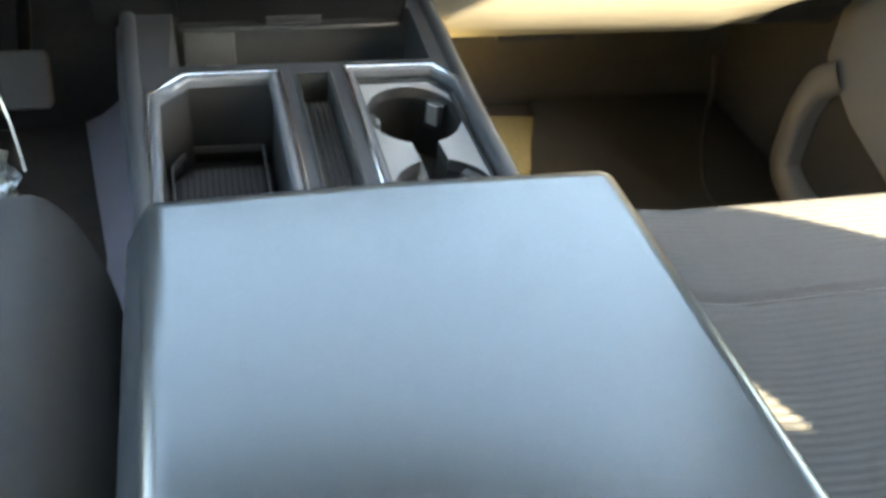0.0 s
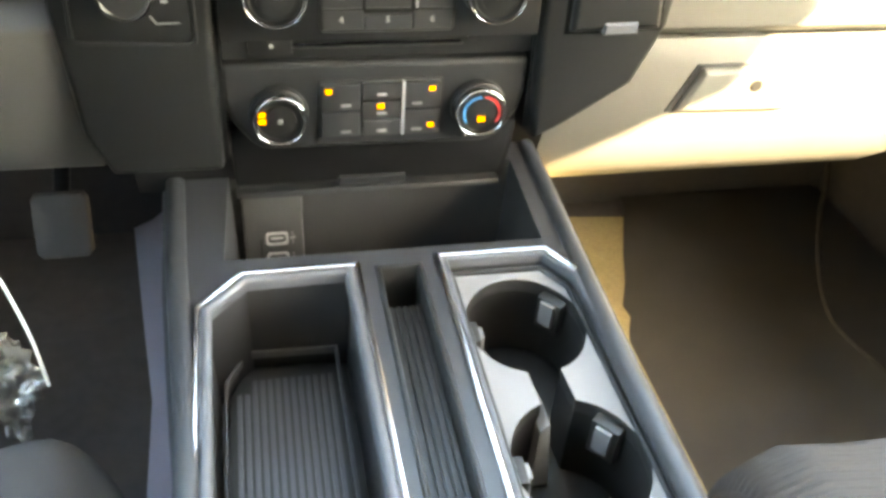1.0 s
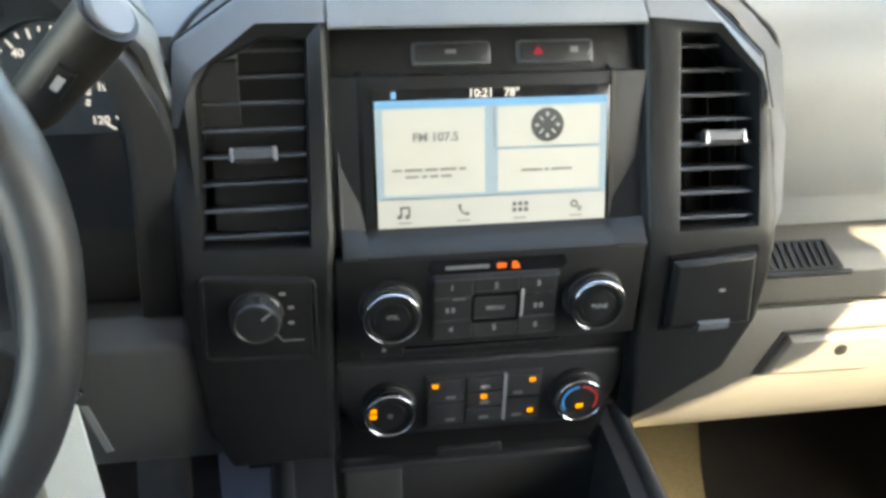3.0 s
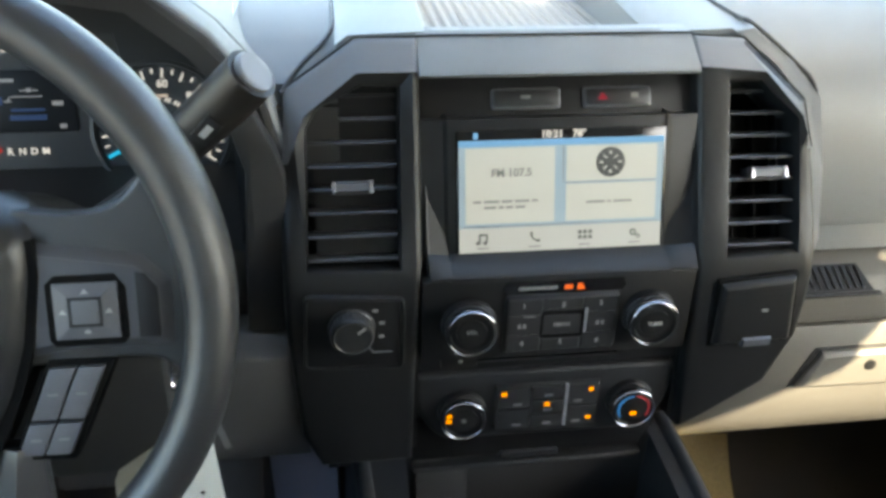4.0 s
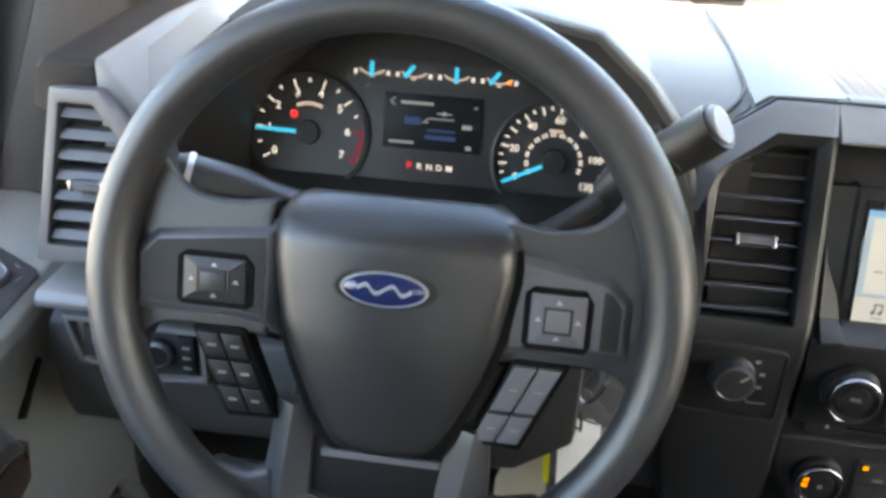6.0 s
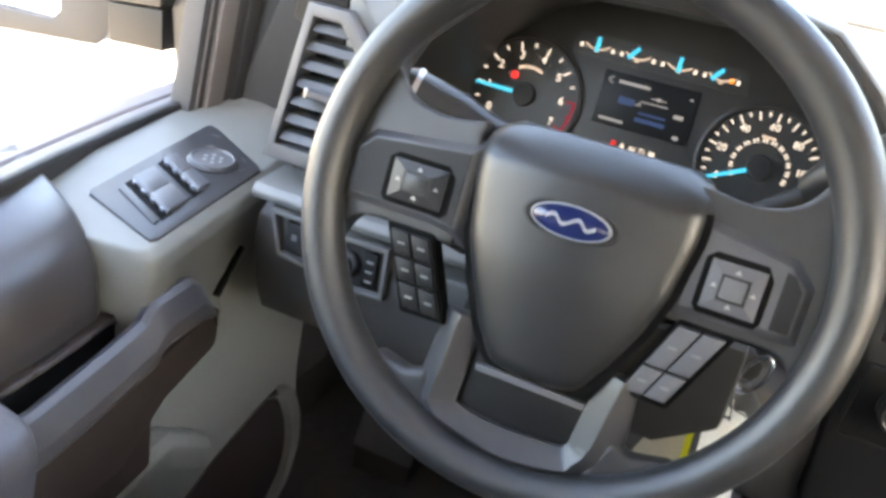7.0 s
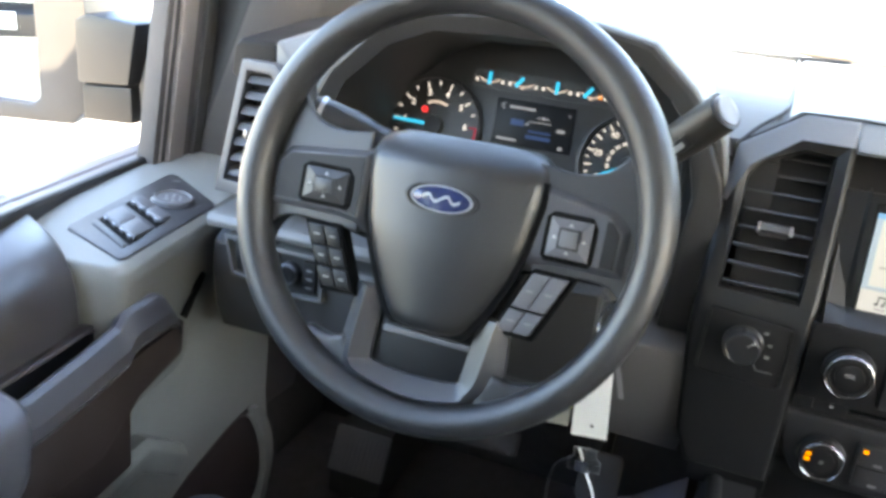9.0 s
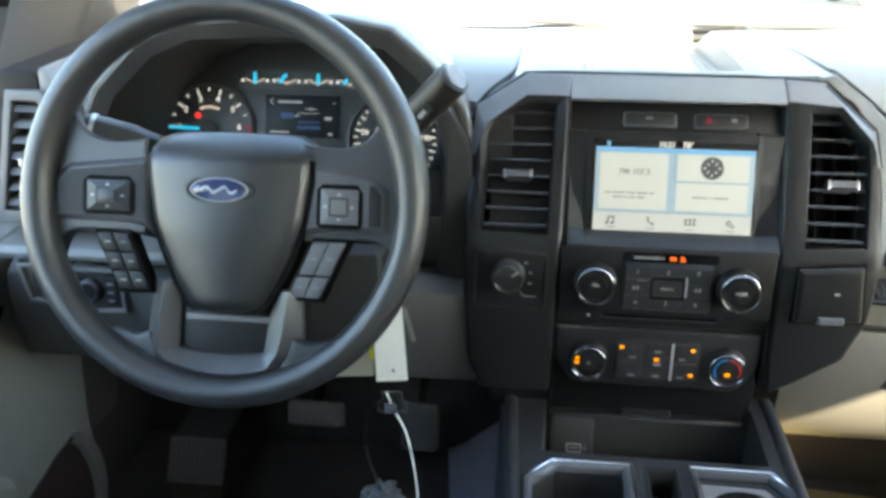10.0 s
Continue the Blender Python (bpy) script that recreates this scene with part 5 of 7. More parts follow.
part("silver_edge", loops(ring, caps=False), DULLSILVER, emb)
for u0, u1, lift, amp, freq in ((-0.0175, 0.0175, 0.0, 0.0026, 360),):
    n = 40
    part("silver_stroke", loops([[BADGE @ Vector((u + 0.35 * (lift + amp * math.sin(u * freq)), lift + amp * math.sin(u * freq) + dv, h)) for dv, h in ((-0.0016, 0.0030), (-0.0012, 0.0046), (0.0012, 0.0046), (0.0016, 0.0030))] for u in [u0 + (u1 - u0) * k / n for k in range(n + 1)]]), DULLSILVER, emb, "plain silver wave")


# Darker copy of the spoke colour, so that the sloping edges look lit.
SPOKESHADE = material("spoke_face_shaded", (0.016, 0.0163, 0.0175), 0.5, grain=0.12, spec=0.3)


SPOKE_L, SPOKE_R = at(WHEEL, -0.0045, 0, -0.011), at(WHEEL, -0.0026, 0, -0.011)


def spoke(name, pts, w0, w1, m, label="", mat=SPOKE, bevel=0.0015, edge=0.0, face=SPOKESHADE):
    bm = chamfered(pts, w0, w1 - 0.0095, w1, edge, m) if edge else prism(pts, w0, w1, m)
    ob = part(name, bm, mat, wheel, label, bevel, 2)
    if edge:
        part("face_plate", holed(inset(pts, edge + 0.0012), [], w1 - 0.002, w1 + 0.0006, m), face, ob, "flat face coloured to set it off from the lit edges")
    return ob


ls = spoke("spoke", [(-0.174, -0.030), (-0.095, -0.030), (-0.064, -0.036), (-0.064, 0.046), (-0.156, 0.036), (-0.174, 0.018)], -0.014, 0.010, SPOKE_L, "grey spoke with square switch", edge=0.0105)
# Right face keeps the paler colour, for the side light it catches.
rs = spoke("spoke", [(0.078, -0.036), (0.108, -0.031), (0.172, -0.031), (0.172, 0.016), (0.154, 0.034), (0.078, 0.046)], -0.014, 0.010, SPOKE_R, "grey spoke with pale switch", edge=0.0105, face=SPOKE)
# Black plates again, for the shade in the gaps beside the spokes.
part("spoke_gap", holed([(0.080, -0.0405), (0.108, -0.0352), (0.1745, -0.0352), (0.1762, -0.033), (0.1762, 0.0175), (0.1565, 0.0375), (0.150, 0.034), (0.080, 0.030)], [], -0.012, 0.0, SPOKE_R), DEEP, rs, "black plate for the shade in the gap round the spoke")
part("spoke_gap", holed([(-0.1765, -0.033), (-0.095, -0.0345), (-0.066, -0.0400), (-0.066, 0.02), (-0.16, 0.02), (-0.1765, 0.012)], [], -0.012, 0.0, SPOKE_L), DEEP, ls, "black plate for the shade in the gap round the spoke")
# Dark plate stands in for the shade on the spoke's outer end.
part("end_plate", holed([(0.1475, -0.0195), (0.1600, -0.0195), (0.1600, 0.0100), (0.1530, 0.0190), (0.1475, 0.0200)], [], 0.006, 0.0112, SPOKE_R), SPOKESHADE, rs, "dark plate for the shaded outer end of the spoke", 0.0008)
# vinyl webs that flow from the rim into the spokes
for sg in (-1, 1):
    upper = [(p.x, p.y) for p in smooth_line([(0.078, 0.058, 0), (0.110, 0.054, 0), (0.136, 0.060, 0), (0.152, 0.078, 0), (0.160, 0.104, 0)], 5)]
    lower = [(p.x, p.y) for p in smooth_line([(0.174, -0.075, 0), (0.168, -0.050, 0), (0.156, -0.036, 0), (0.130, -0.033, 0), (0.078, -0.036, 0)], 5)]
    outline = [*upper, (0.178, 0.072), (0.190, 0.02), (0.190, -0.03), *lower]
    pts = [(sg * x, y) for x, y in outline][::sg]
    part("spoke_web", holed(pts, [], -0.028, -0.006, WHEEL), WHEELVINYL, wheel, "vinyl web between rim and hub", 0.006, 3, sharp=60)
# U-shaped lower spoke: a ridge that runs down, across and up again
ULINE = (((-0.0690, -0.080), (-0.0545, -0.080), (-0.040, -0.080)), ((-0.0765, -0.140), (-0.0605, -0.140), (-0.0430, -0.140)), ((-0.0745, -0.158), (-0.0585, -0.152), (-0.0400, -0.1465)), ((-0.060, -0.1685), (-0.0460, -0.1605), (-0.0280, -0.1495)),
         ((0.0, -0.178), (0.0, -0.1690), (0.0, -0.1515)), ((0.046, -0.1755), (0.0440, -0.1630), (0.0380, -0.1490)), ((0.068, -0.165), (0.0540, -0.1540), (0.0445, -0.1450)), ((0.0820, -0.142), (0.0620, -0.1380), (0.0460, -0.1360)), ((0.0800, -0.085), (0.0700, -0.085), (0.0530, -0.085)))
rows = []
for k in range(len(ULINE[0])):
    rows.append([(p.x, p.y) for p in smooth_line([(*sec[k], 0) for sec in ULINE], 6)])
part("lower_spoke", loops([[WHEEL @ Vector((*o, -0.018)), WHEEL @ Vector((*o, -0.010)), WHEEL @ Vector((*r, 0.0030)), WHEEL @ Vector((*i, -0.0060)), WHEEL @ Vector((*i, -0.018))] for o, r, i in zip(*rows)]), SPOKELOW, wheel, "grey U-shaped lower spoke", 0.0012, 2, 30)
for sg, c in ((-1, 0.0), (1, 0.003)):
    web = [(0.070, -0.130), (0.086, -0.136), (0.112, -0.130), (0.128, -0.142), (0.090, -0.168), (0.060, -0.180), (0.052, -0.172)]
    part("lower_web", holed([(sg * x + c, y) for x, y in web][::sg], [], -0.022, -0.003, WHEEL), WHEELVINYL, wheel, "vinyl web into the rim", 0.005, 3, sharp=60)
part("lower_panel", prism([(-0.060, -0.100), (-0.062, -0.168), (0.062, -0.168), (0.062, -0.100)], -0.03, -0.012, WHEEL), DARK, wheel, "dark panel between the lower spokes", 0.003)




def rocker(cx, cy, w, h, parent, light, m):
    """Square pad of four rocker keys round a middle key."""
    fr = part("switch_frame", prism([(cx + x * w * 1.12, cy + y * h * 1.15) for x, y in ((-0.85, -1), (0.85, -1), (1, -0.8), (1, 0.6), (0.75, 1), (-0.75, 1), (-1, 0.75), (-1, -0.8))], 0.008, 0.0116, m), DEEP, parent, "", 0.001)
    q = 0.42
    for k in range(4):
        c = [((-1, -1), (1, -1), (q, -q), (-q, -q)), ((1, -1), (1, 1), (q, q), (q, -q)), ((1, 1), (-1, 1), (-q, q), (q, q)), ((-1, 1), (-1, -1), (-q, -q), (-q, q))][k]
        pts = [(cx + x * w * 0.9, cy + y * h * 0.9) for x, y in c]
        bm = bmesh.new()
        hi = 0.0152
        vs = [bm.verts.new(m @ Vector((x, y, 0.0128 if i < 2 else hi))) for i, (x, y) in enumerate(pts)]
        vb = [bm.verts.new(m @ Vector((x, y, 0.010))) for x, y in pts]
        bm.faces.new(vs)
        for i in range(4):
            bm.faces.new((vs[i], vs[(i + 1) % 4], vb[(i + 1) % 4], vb[i]))
        kk = part("rocker_key", bm, light, fr)
        mx, my = sum(p[0] for p in pts) / 4, sum(p[1] for p in pts) / 4
        part("arrow", prism([(mx - 0.0022, my - 0.0012), (mx + 0.0022, my - 0.0012), (mx, my + 0.0018)], 0.0138, 0.0146, m), WHITEMARK, fr)
    part("key_gap", box(cx - w * 0.47, cx + w * 0.47, cy - h * 0.48, cy + h * 0.48, 0.012, 0.0156, m), BLACK, fr)
    part("middle_key", box(cx - w * 0.38, cx + w * 0.38, cy - h * 0.38, cy + h * 0.38, 0.012, 0.0166, m), light if light is KEYGREY else LITKEY, fr, "", 0.001)


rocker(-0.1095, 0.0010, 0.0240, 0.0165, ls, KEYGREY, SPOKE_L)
rocker(0.1195, -0.0015, 0.0200, 0.0185, rs, LITBUTTON, SPOKE_R)


def key_row(sign, parent, light, cols, m):
    """Slanted block of keys below a spoke."""
    blk = part("key_block", prism([(sign * 0.093, -0.0315), (sign * 0.132, -0.0325), (sign * 0.1035, -0.0955), (sign * 0.0665, -0.0940)][::sign], -0.012, 0.006, m), DEEP, parent, "slanted block of keys", 0.003)
    v = [(-0.036, -0.053), (-0.055, -0.071), (-0.073, -0.090)] if cols == 3 else [(-0.036, -0.068), (-0.070, -0.090)]
    for v0, v1 in v:
        for c in range(2):
            def edge(vv, f):
                a, b = 0.094 - (-0.032 - vv) * 0.43, 0.129 - (-0.034 - vv) * 0.46
                return sign * (a + (b - a) * f)
            f0, f1 = (0.06, 0.48) if c == 0 else (0.52, 0.94)
            pts = [(edge(v0, f0), v0), (edge(v0, f1), v0), (edge(v1, f1), v1), (edge(v1, f0), v1)][::sign]
            kk = part("key", prism(pts, 0.004, 0.0095, m), light, blk, "", 0.0012)
            mx, my = sum(p[0] for p in pts) / 4, sum(p[1] for p in pts) / 4
            part("mark", box(mx - 0.003, mx + 0.003, my - 0.0009, my + 0.0009, 0.0095, 0.0099, m), DIMMARK, kk)


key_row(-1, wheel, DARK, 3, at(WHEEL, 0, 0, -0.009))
key_row(1, wheel, LITBUTTON, 2, at(WHEEL, -0.0024, 0, -0.010))
# Pale bar stands in for the lit top edge of the lower panel.
part("lit_edge_bar", box(-0.036, 0.048, -0.1180, -0.1125, -0.014, -0.0075, WHEEL), LITKEY, wheel, "", 0.001)

column = thing("steering_column", (-0.448, 0.05, 0.74), "dark plastic steering column shroud", "steering column")
part("shroud", loops([[Vector((-0.448 + x * k, y, zc + z * k)) for x, z in circle(0, 0, 0.075, 24, 0.85)] for y, zc, k in ((-0.135, 0.815, 0.75), (-0.12, 0.815, 1.0), (0.02, 0.775, 1.05), (0.10, 0.74, 1.0))]), BLACK, column, "", sharp=60)
part("lower_shroud", loops([[Vector((x, y, z)) for x, z in ((-0.52, 0.76), (-0.535, 0.69), (-0.50, 0.668), (-0.35, 0.668), (-0.305, 0.70), (-0.305, 0.775))] for y in (-0.105, 0.04)]), BLACK, column, "", 0.008)
GRIPDARK = material("stalk_plastic", (0.022, 0.022, 0.023), 0.36, spec=0.5)
sig = part("turn_stalk", tube([(-0.50, -0.07, 0.858), (-0.545, -0.094, 0.878), (-0.560, -0.098, 0.883), (-0.585, -0.104, 0.890), (-0.60, -0.107, 0.894), (-0.610, -0.108, 0.8965)], 0.015, 18, [0.0125, 0.0145, 0.0175, 0.0185, 0.0185, 0.0150]), GRIPDARK, column, "dark turn signal stalk")
part("stalk_ring", tube([(-0.595, -0.1057, 0.8925), (-0.599, -0.1068, 0.8937)], 0.0198, 18), SATIN, sig, "silver ring")
for k in range(2):
    part("mark", box(-0.002, 0.002, -0.002, 0.002, 0.0, 0.0006, axes((-0.592 - 0.014 * k, -0.1245, 0.892 + 0.003 * k))), WHITEMARK, sig)
CAPGREY = material("lever_cap_grey", (0.17, 0.173, 0.182), 0.45, 0.2, mottle=0.05)
GRIP = material("lever_plastic", (0.020, 0.0185, 0.017), 0.45, grain=0.2, spec=0.4)
shift = part("shift_lever", tube([(-0.375, -0.02, 0.815), (-0.33, -0.022, 0.850), (-0.295, -0.020, 0.880)], 0.008, 14, [0.012, 0.008, 0.008]), BLACK, column, "column shift lever")
part("lever_grip", tube([(-0.302, -0.018, 0.876), (-0.290, -0.022, 0.889), (-0.245, -0.047, 0.936), (-0.234, -0.053, 0.948)], 0.0180, 24, [0.012, 0.0170, 0.0180, 0.0180]), GRIP, shift, "thick black grip")
part("lever_cap", tube([(-0.2345, -0.0527, 0.9475), (-0.2322, -0.0540, 0.9500), (-0.2314, -0.0544, 0.9506)], 0.0145, 28, [0.0142, 0.0142, 0.0128]), CAPGREY, shift, "pale silver end cap")
part("grip_button", box(-0.012, 0.012, -0.006, 0.006, -0.002, 0.0022, axes((-0.266, -0.0535, 0.911), (-0.7, 0, 0.6), (0.60, -0.36, 0.70))), FRAME, shift, "", 0.001)
part("grip_mark", box(-0.006, 0.006, -0.0025, 0.0025, 0.002, 0.0026, axes((-0.266, -0.0535, 0.911), (-0.7, 0, 0.6), (0.60, -0.36, 0.70))), WHITEMARK, shift)
part("ignition", lathe([(0.021, 0.0), (0.021, 0.010), (0.017, 0.013), (0.0, 0.013)], axes((-0.327, -0.045, 0.757), (0.25, 0, 1), (1, 0, -0.25)) @ Matrix.Rotation(radians(35), 4, "Y"), 28), DARK, column, "round ignition lock")

# key with its tags
keys = thing("key_ring", (-0.305, -0.075, 0.70), "ignition key with chrome ring and white paper tag", "keys")
part("key_head", loops([[Vector((-0.314, -0.070, 0.752)) + Matrix.Rotation(radians(25), 3, "Z") @ Vector((x, d, z)) for x, z in ((-0.004, 0.014), (0.008, 0.013), (0.016, 0.004), (0.016, -0.006), (0.008, -0.014), (-0.004, -0.013))] for d in (-0.022, 0.004)]), BLACK, keys, "black key head", 0.003)
part("wire_loop", tube([Vector((-0.2955, -0.090, 0.750)) + Vector((0.0085 * math.cos(a) + 0.006 * math.sin(a), 0.003 * math.sin(a), 0.016 * math.sin(a))) for a in [2 * math.pi * k / 24 for k in range(25)]], 0.0021, 8, caps=False), CHROME, keys)
part("split_ring", tube([Vector((-0.317, -0.085, 0.712)) + Vector((0.012 * math.cos(a), 0.004 * math.cos(a), 0.012 * math.sin(a))) for a in [2 * math.pi * k / 24 for k in range(25)]], 0.0008, 6, caps=False), STEEL, keys)
rng = random.Random(11)
sleeve = [[Vector((-0.3005 + x * 0.017, -0.088 - 0.004 * rng.random() + (0.0015 if side else 0), 0.728 + z * 0.014)) for x, z in ((-0.9, 0.9), (0.1, 1.15), (0.75, 0.3), (1.25, -0.5), (0.7, -1.1), (-0.3, -0.8), (-0.8, -0.2))] for side in (0, 1)]
part("clear_sleeve", loops(sleeve), CLEAR, keys, "crumpled clear plastic sleeve", sharp=10)
# Pale tube added as the glint on the clear sleeve's edge.
part("sleeve_edge", tube([*sleeve[0], sleeve[0][0]], 0.0005, 6), DIMMARK, keys, "pale line for the glint along the sleeve's edge")
part("tag_link", tube([(-0.303, -0.090, 0.724), (-0.301, -0.092, 0.714), (-0.3005, -0.090, 0.7045)], 0.0011, 6), STEEL, keys)

TAG = axes((-0.2985, -0.090, 0.6675), (-0.06, 0.10, 0.99), (1, 0.02, 0.07))
part("paper_tag", holed([(-0.0175, -0.0465), (0.0175, -0.0455), (0.0165, 0.040), (0.010, 0.046), (-0.0160, 0.0455)], [circle(-0.002, 0.037, 0.0020, 10), circle(0.002, -0.034, 0.0020, 10)], -0.0007, 0.0007, TAG), CARD, keys, "white card tag with punched holes", sharp=20)
BEIGE = material("beige_card", (0.50, 0.48, 0.38), 0.6, mottle=0.1, mottle_size=80)
TAG2 = axes((-0.335, -0.068, 0.655), (0.05, 0.16, 0.98), (1, -0.10, 0.04))
part("paper_tag", holed([(0.008, 0.040), (-0.014, 0.012), (-0.029, -0.024), (-0.030, -0.044), (0.014, -0.040), (0.013, 0.036)], [], -0.0007, 0.0007, TAG2), BEIGE, keys, "beige card tag behind the white one")
part("yellow_strip", prism([(0.0105, -0.020), (0.0155, -0.020), (0.0145, 0.036), (0.0085, 0.039)], 0.002, 0.0026, TAG2), YELLOW, keys, "yellow strip")
part("card_strip", prism([(-0.2855, 0.7040), (-0.2805, 0.7030), (-0.2705, 0.6645), (-0.2755, 0.6635)], -0.0004, 0.0004, axes((0, -0.080, 0))), DIMMARK, keys, "narrow pale card seen beside the white tag")
part("clear_clip", prism([(-0.016, -0.048), (0.016, -0.048), (0.016, -0.036), (0.011, -0.034), (0.011, -0.024), (-0.011, -0.024), (-0.011, -0.034), (-0.016, -0.036)], -0.001, 0.001, at(TAG, -0.002, -0.036, -0.003)), CLEAR, keys, "clear plastic clip")
CLIP = [(-0.016, -0.048), (0.016, -0.048), (0.016, -0.036), (0.011, -0.034), (0.011, -0.024), (-0.011, -0.024), (-0.011, -0.034), (-0.016, -0.036)]
# Pale outline added as the light caught by the clear clip's edge.
part("clip_edge", tube([at(TAG, -0.002, -0.036, -0.0015) @ Vector((x, y, 0)) for x, y in [*CLIP, CLIP[0]]], 0.0006, 6), DIMMARK, keys, "pale line for the glint along the clip's edge")
part("metal_clasp", box(-0.007, 0.007, -0.009, 0.003, 0, 0.004, at(TAG, -0.004, -0.076, -0.003)), CHROME, keys, "", 0.001)

cable = thing("tag_cable", (-0.28, -0.09, 0.55), "thin white plastic cord hanging from the key tags", "cord")
part("white_cord", tube(smooth_line([(-0.302, -0.094, 0.606), (-0.292, -0.093, 0.580), (-0.281, -0.083, 0.543), (-0.271, -0.085, 0.484), (-0.268, -0.088, 0.435)], 6), 0.0014, 8), CARD, cable)
part("dark_cord", tube(smooth_line([(-0.305, -0.098, 0.598), (-0.325, -0.09, 0.575), (-0.330, -0.08, 0.52), (-0.322, -0.06, 0.46), (-0.318, -0.04, 0.42)], 6), 0.0012, 6), DARK, cable)

bag = thing("plastic_bag", (-0.31, -0.05, 0.36), "small crumpled clear plastic bag hanging from the cords", "bag")
rng = random.Random(5)
rows = []
for i in range(16):
    z = 0.448 - i * 0.0078
    w = 0.010 + 0.022 * math.sin(math.pi * min(1, (i + 0.8) / 13))
    rows.append([(-0.318 + w * math.cos(a) * rng.uniform(0.6, 1.25), -0.045 + 0.6 * w * math.sin(a) * rng.uniform(0.5, 1.4), z + rng.uniform(-0.004, 0.004)) for a in [2 * math.pi * k / 18 for k in range(18)]])
part("film", loops(rows), FILM, bag, "crinkled clear film", sharp=5)
part("foil_label", prism([(-0.014, -0.02), (0.010, -0.022), (0.012, 0.012), (-0.010, 0.016)], 0, 0.001, axes((-0.335, -0.075, 0.375), (0.1, 0.3, 1))), CARD, bag, "white slip")

# ---- pedals ----
def pedal(name, cx, cy, cz, w, h, tilt, label, ribs):
    p = thing(name, (cx, cy, cz), label, "pedal")
    m = axes((cx, cy, cz), (0, math.sin(radians(tilt)), math.cos(radians(tilt))))
    part("pad", domed([(-w, -h * 0.8), (-w * 0.8, -h), (w * 0.8, -h), (w, -h * 0.8), (w, h * 0.8), (w * 0.85, h), (-w * 0.85, h), (-w, h * 0.8)], -0.008, 0.003, m, 0.005, 3), RUBBER, p, "black rubber pad", sharp=60)
    for i in range(ribs):
        u = -w * 0.75 + 1.5 * w * i / (ribs - 1)
        part("rib", box(u - 0.002, u + 0.002, -h * 0.8, h * 0.8, 0.003, 0.006, m), RUBBER, p)
    part("arm", tube([m @ Vector((0, h * 0.5, -0.008)), m @ Vector((0, h + 0.05, -0.05)), Vector((cx, cy + 0.2, cz + 0.22)), Vector((cx, 0.63, cz + 0.24))], 0.009, 10), DARK, p)


pedal("brake_pedal", -0.486, 0.25, 0.355, 0.046, 0.020, 20, "wide black rubber brake pedal", 6)
pedal("accelerator_pedal", -0.312, 0.215, 0.366, 0.029, 0.036, 25, "smooth black accelerator pedal", 0)
rest = thing("footrest", (-0.72, 0.40, 0.10), "black ribbed rubber footrest beside the door", "footrest")
FR = axes((-0.768, 0.405, 0.150), (0.05, 0.45, 0.85))
part("plate", box(-0.055, 0.055, -0.055, 0.030, -0.012, 0.002, FR), FOOTGREY, rest, "grey ribbed plate, paler than the block", 0.004)
part("block", loops([[(x, y, z) for y, z in ((0.385, 0.045), (0.387, 0.09), (0.430, 0.172), (0.62, 0.185), (0.62, 0.045))] for x in (-0.82, -0.718)]), MAT, rest)
for i in range(11):
    part("rib", box(-0.048 + i * 0.0092, -0.0435 + i * 0.0092, -0.048, 0.024, 0.001, 0.0045, FR), FOOTGREY, rest)

# ---- floor coverings ----
fm = thing("floor_mat", (0.62, 0.2, 0.05), "black ribbed rubber floor mat", "floor mat")
part("mat", prism([(0.395, -0.2), (0.405, 0.15), (0.416, 0.250), (0.440, 0.300), (0.436, 0.325), (0.462, 0.380), (0.487, 0.455), (0.532, 0.569), (0.54, 0.61), (0.93, 0.61), (0.93, -0.2)], 0.05, 0.066), MAT, fm, "", 0.003)
part("raised_edge", tube(smooth_line([(0.925, 0.60, 0.16), (0.922, 0.565, 0.10), (0.895, 0.52, 0.067), (0.823, 0.402, 0.066), (0.766, 0.281, 0.066), (0.761, 0.199, 0.066), (0.80, 0.08, 0.066)], 6), 0.005, 8), MAT, fm, "paler raised edge of the mat", sharp=80)
tc = thing("carpet_strip", (0.4, 0.3, 0.05), "tan carpet strip beside the console", "carpet")
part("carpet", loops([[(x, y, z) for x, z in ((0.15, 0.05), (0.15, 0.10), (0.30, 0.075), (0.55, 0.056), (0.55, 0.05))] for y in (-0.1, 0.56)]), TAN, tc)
ps = thing("plastic_sheet", (-0.28, 0.2, 0.05), "pale protective plastic sheet beside the console", "sheet")
part("sheet", loops([[(x, y, z) for x, z in ((a, 0.052), (a, 0.058), (a + 0.03, 0.072), (-0.192, 0.15), (-0.190, 0.052))] for y, a in ((-0.25, -0.262), (0.0, -0.258), (0.23, -0.262), (0.4, -0.285), (0.64, -0.316))]), PAPER, ps)

# ---- centre console ----
CZ = 0.523
CONSOLE = material("console_plastic", (0.030, 0.0315, 0.035), 0.36, grain=0.15, grain_size=1400, spec=0.5)
con = thing("center_console", (0, -0.2, 0.05), "dark grey floor console with chrome-edged trays", "console")
OUT = [(-0.178, 0.090), (-0.175, 0.02), (-0.171, -0.064), (-0.164, -0.155), (-0.155, -0.26), (-0.151, -0.74), (0.156, -0.74), (0.155, -0.20), (0.158, -0.06), (0.160, 0.0), (0.1615, 0.090)]
BIN = [(-0.124, 0.056), (0.131, 0.060), (0.1265, -0.060), (-0.128, -0.060)]
TRAY = [(-0.113, -0.084), (-0.033, -0.083), (-0.030, -0.345), (-0.138, -0.345), (-0.142, -0.116)]
SLOT = [(-0.010, -0.083), (0.019, -0.083), (0.019, -0.345), (-0.010, -0.345)]
CUPS = [(0.042, -0.079), (0.122, -0.080), (0.140, -0.108), (0.144, -0.345), (0.042, -0.345)]
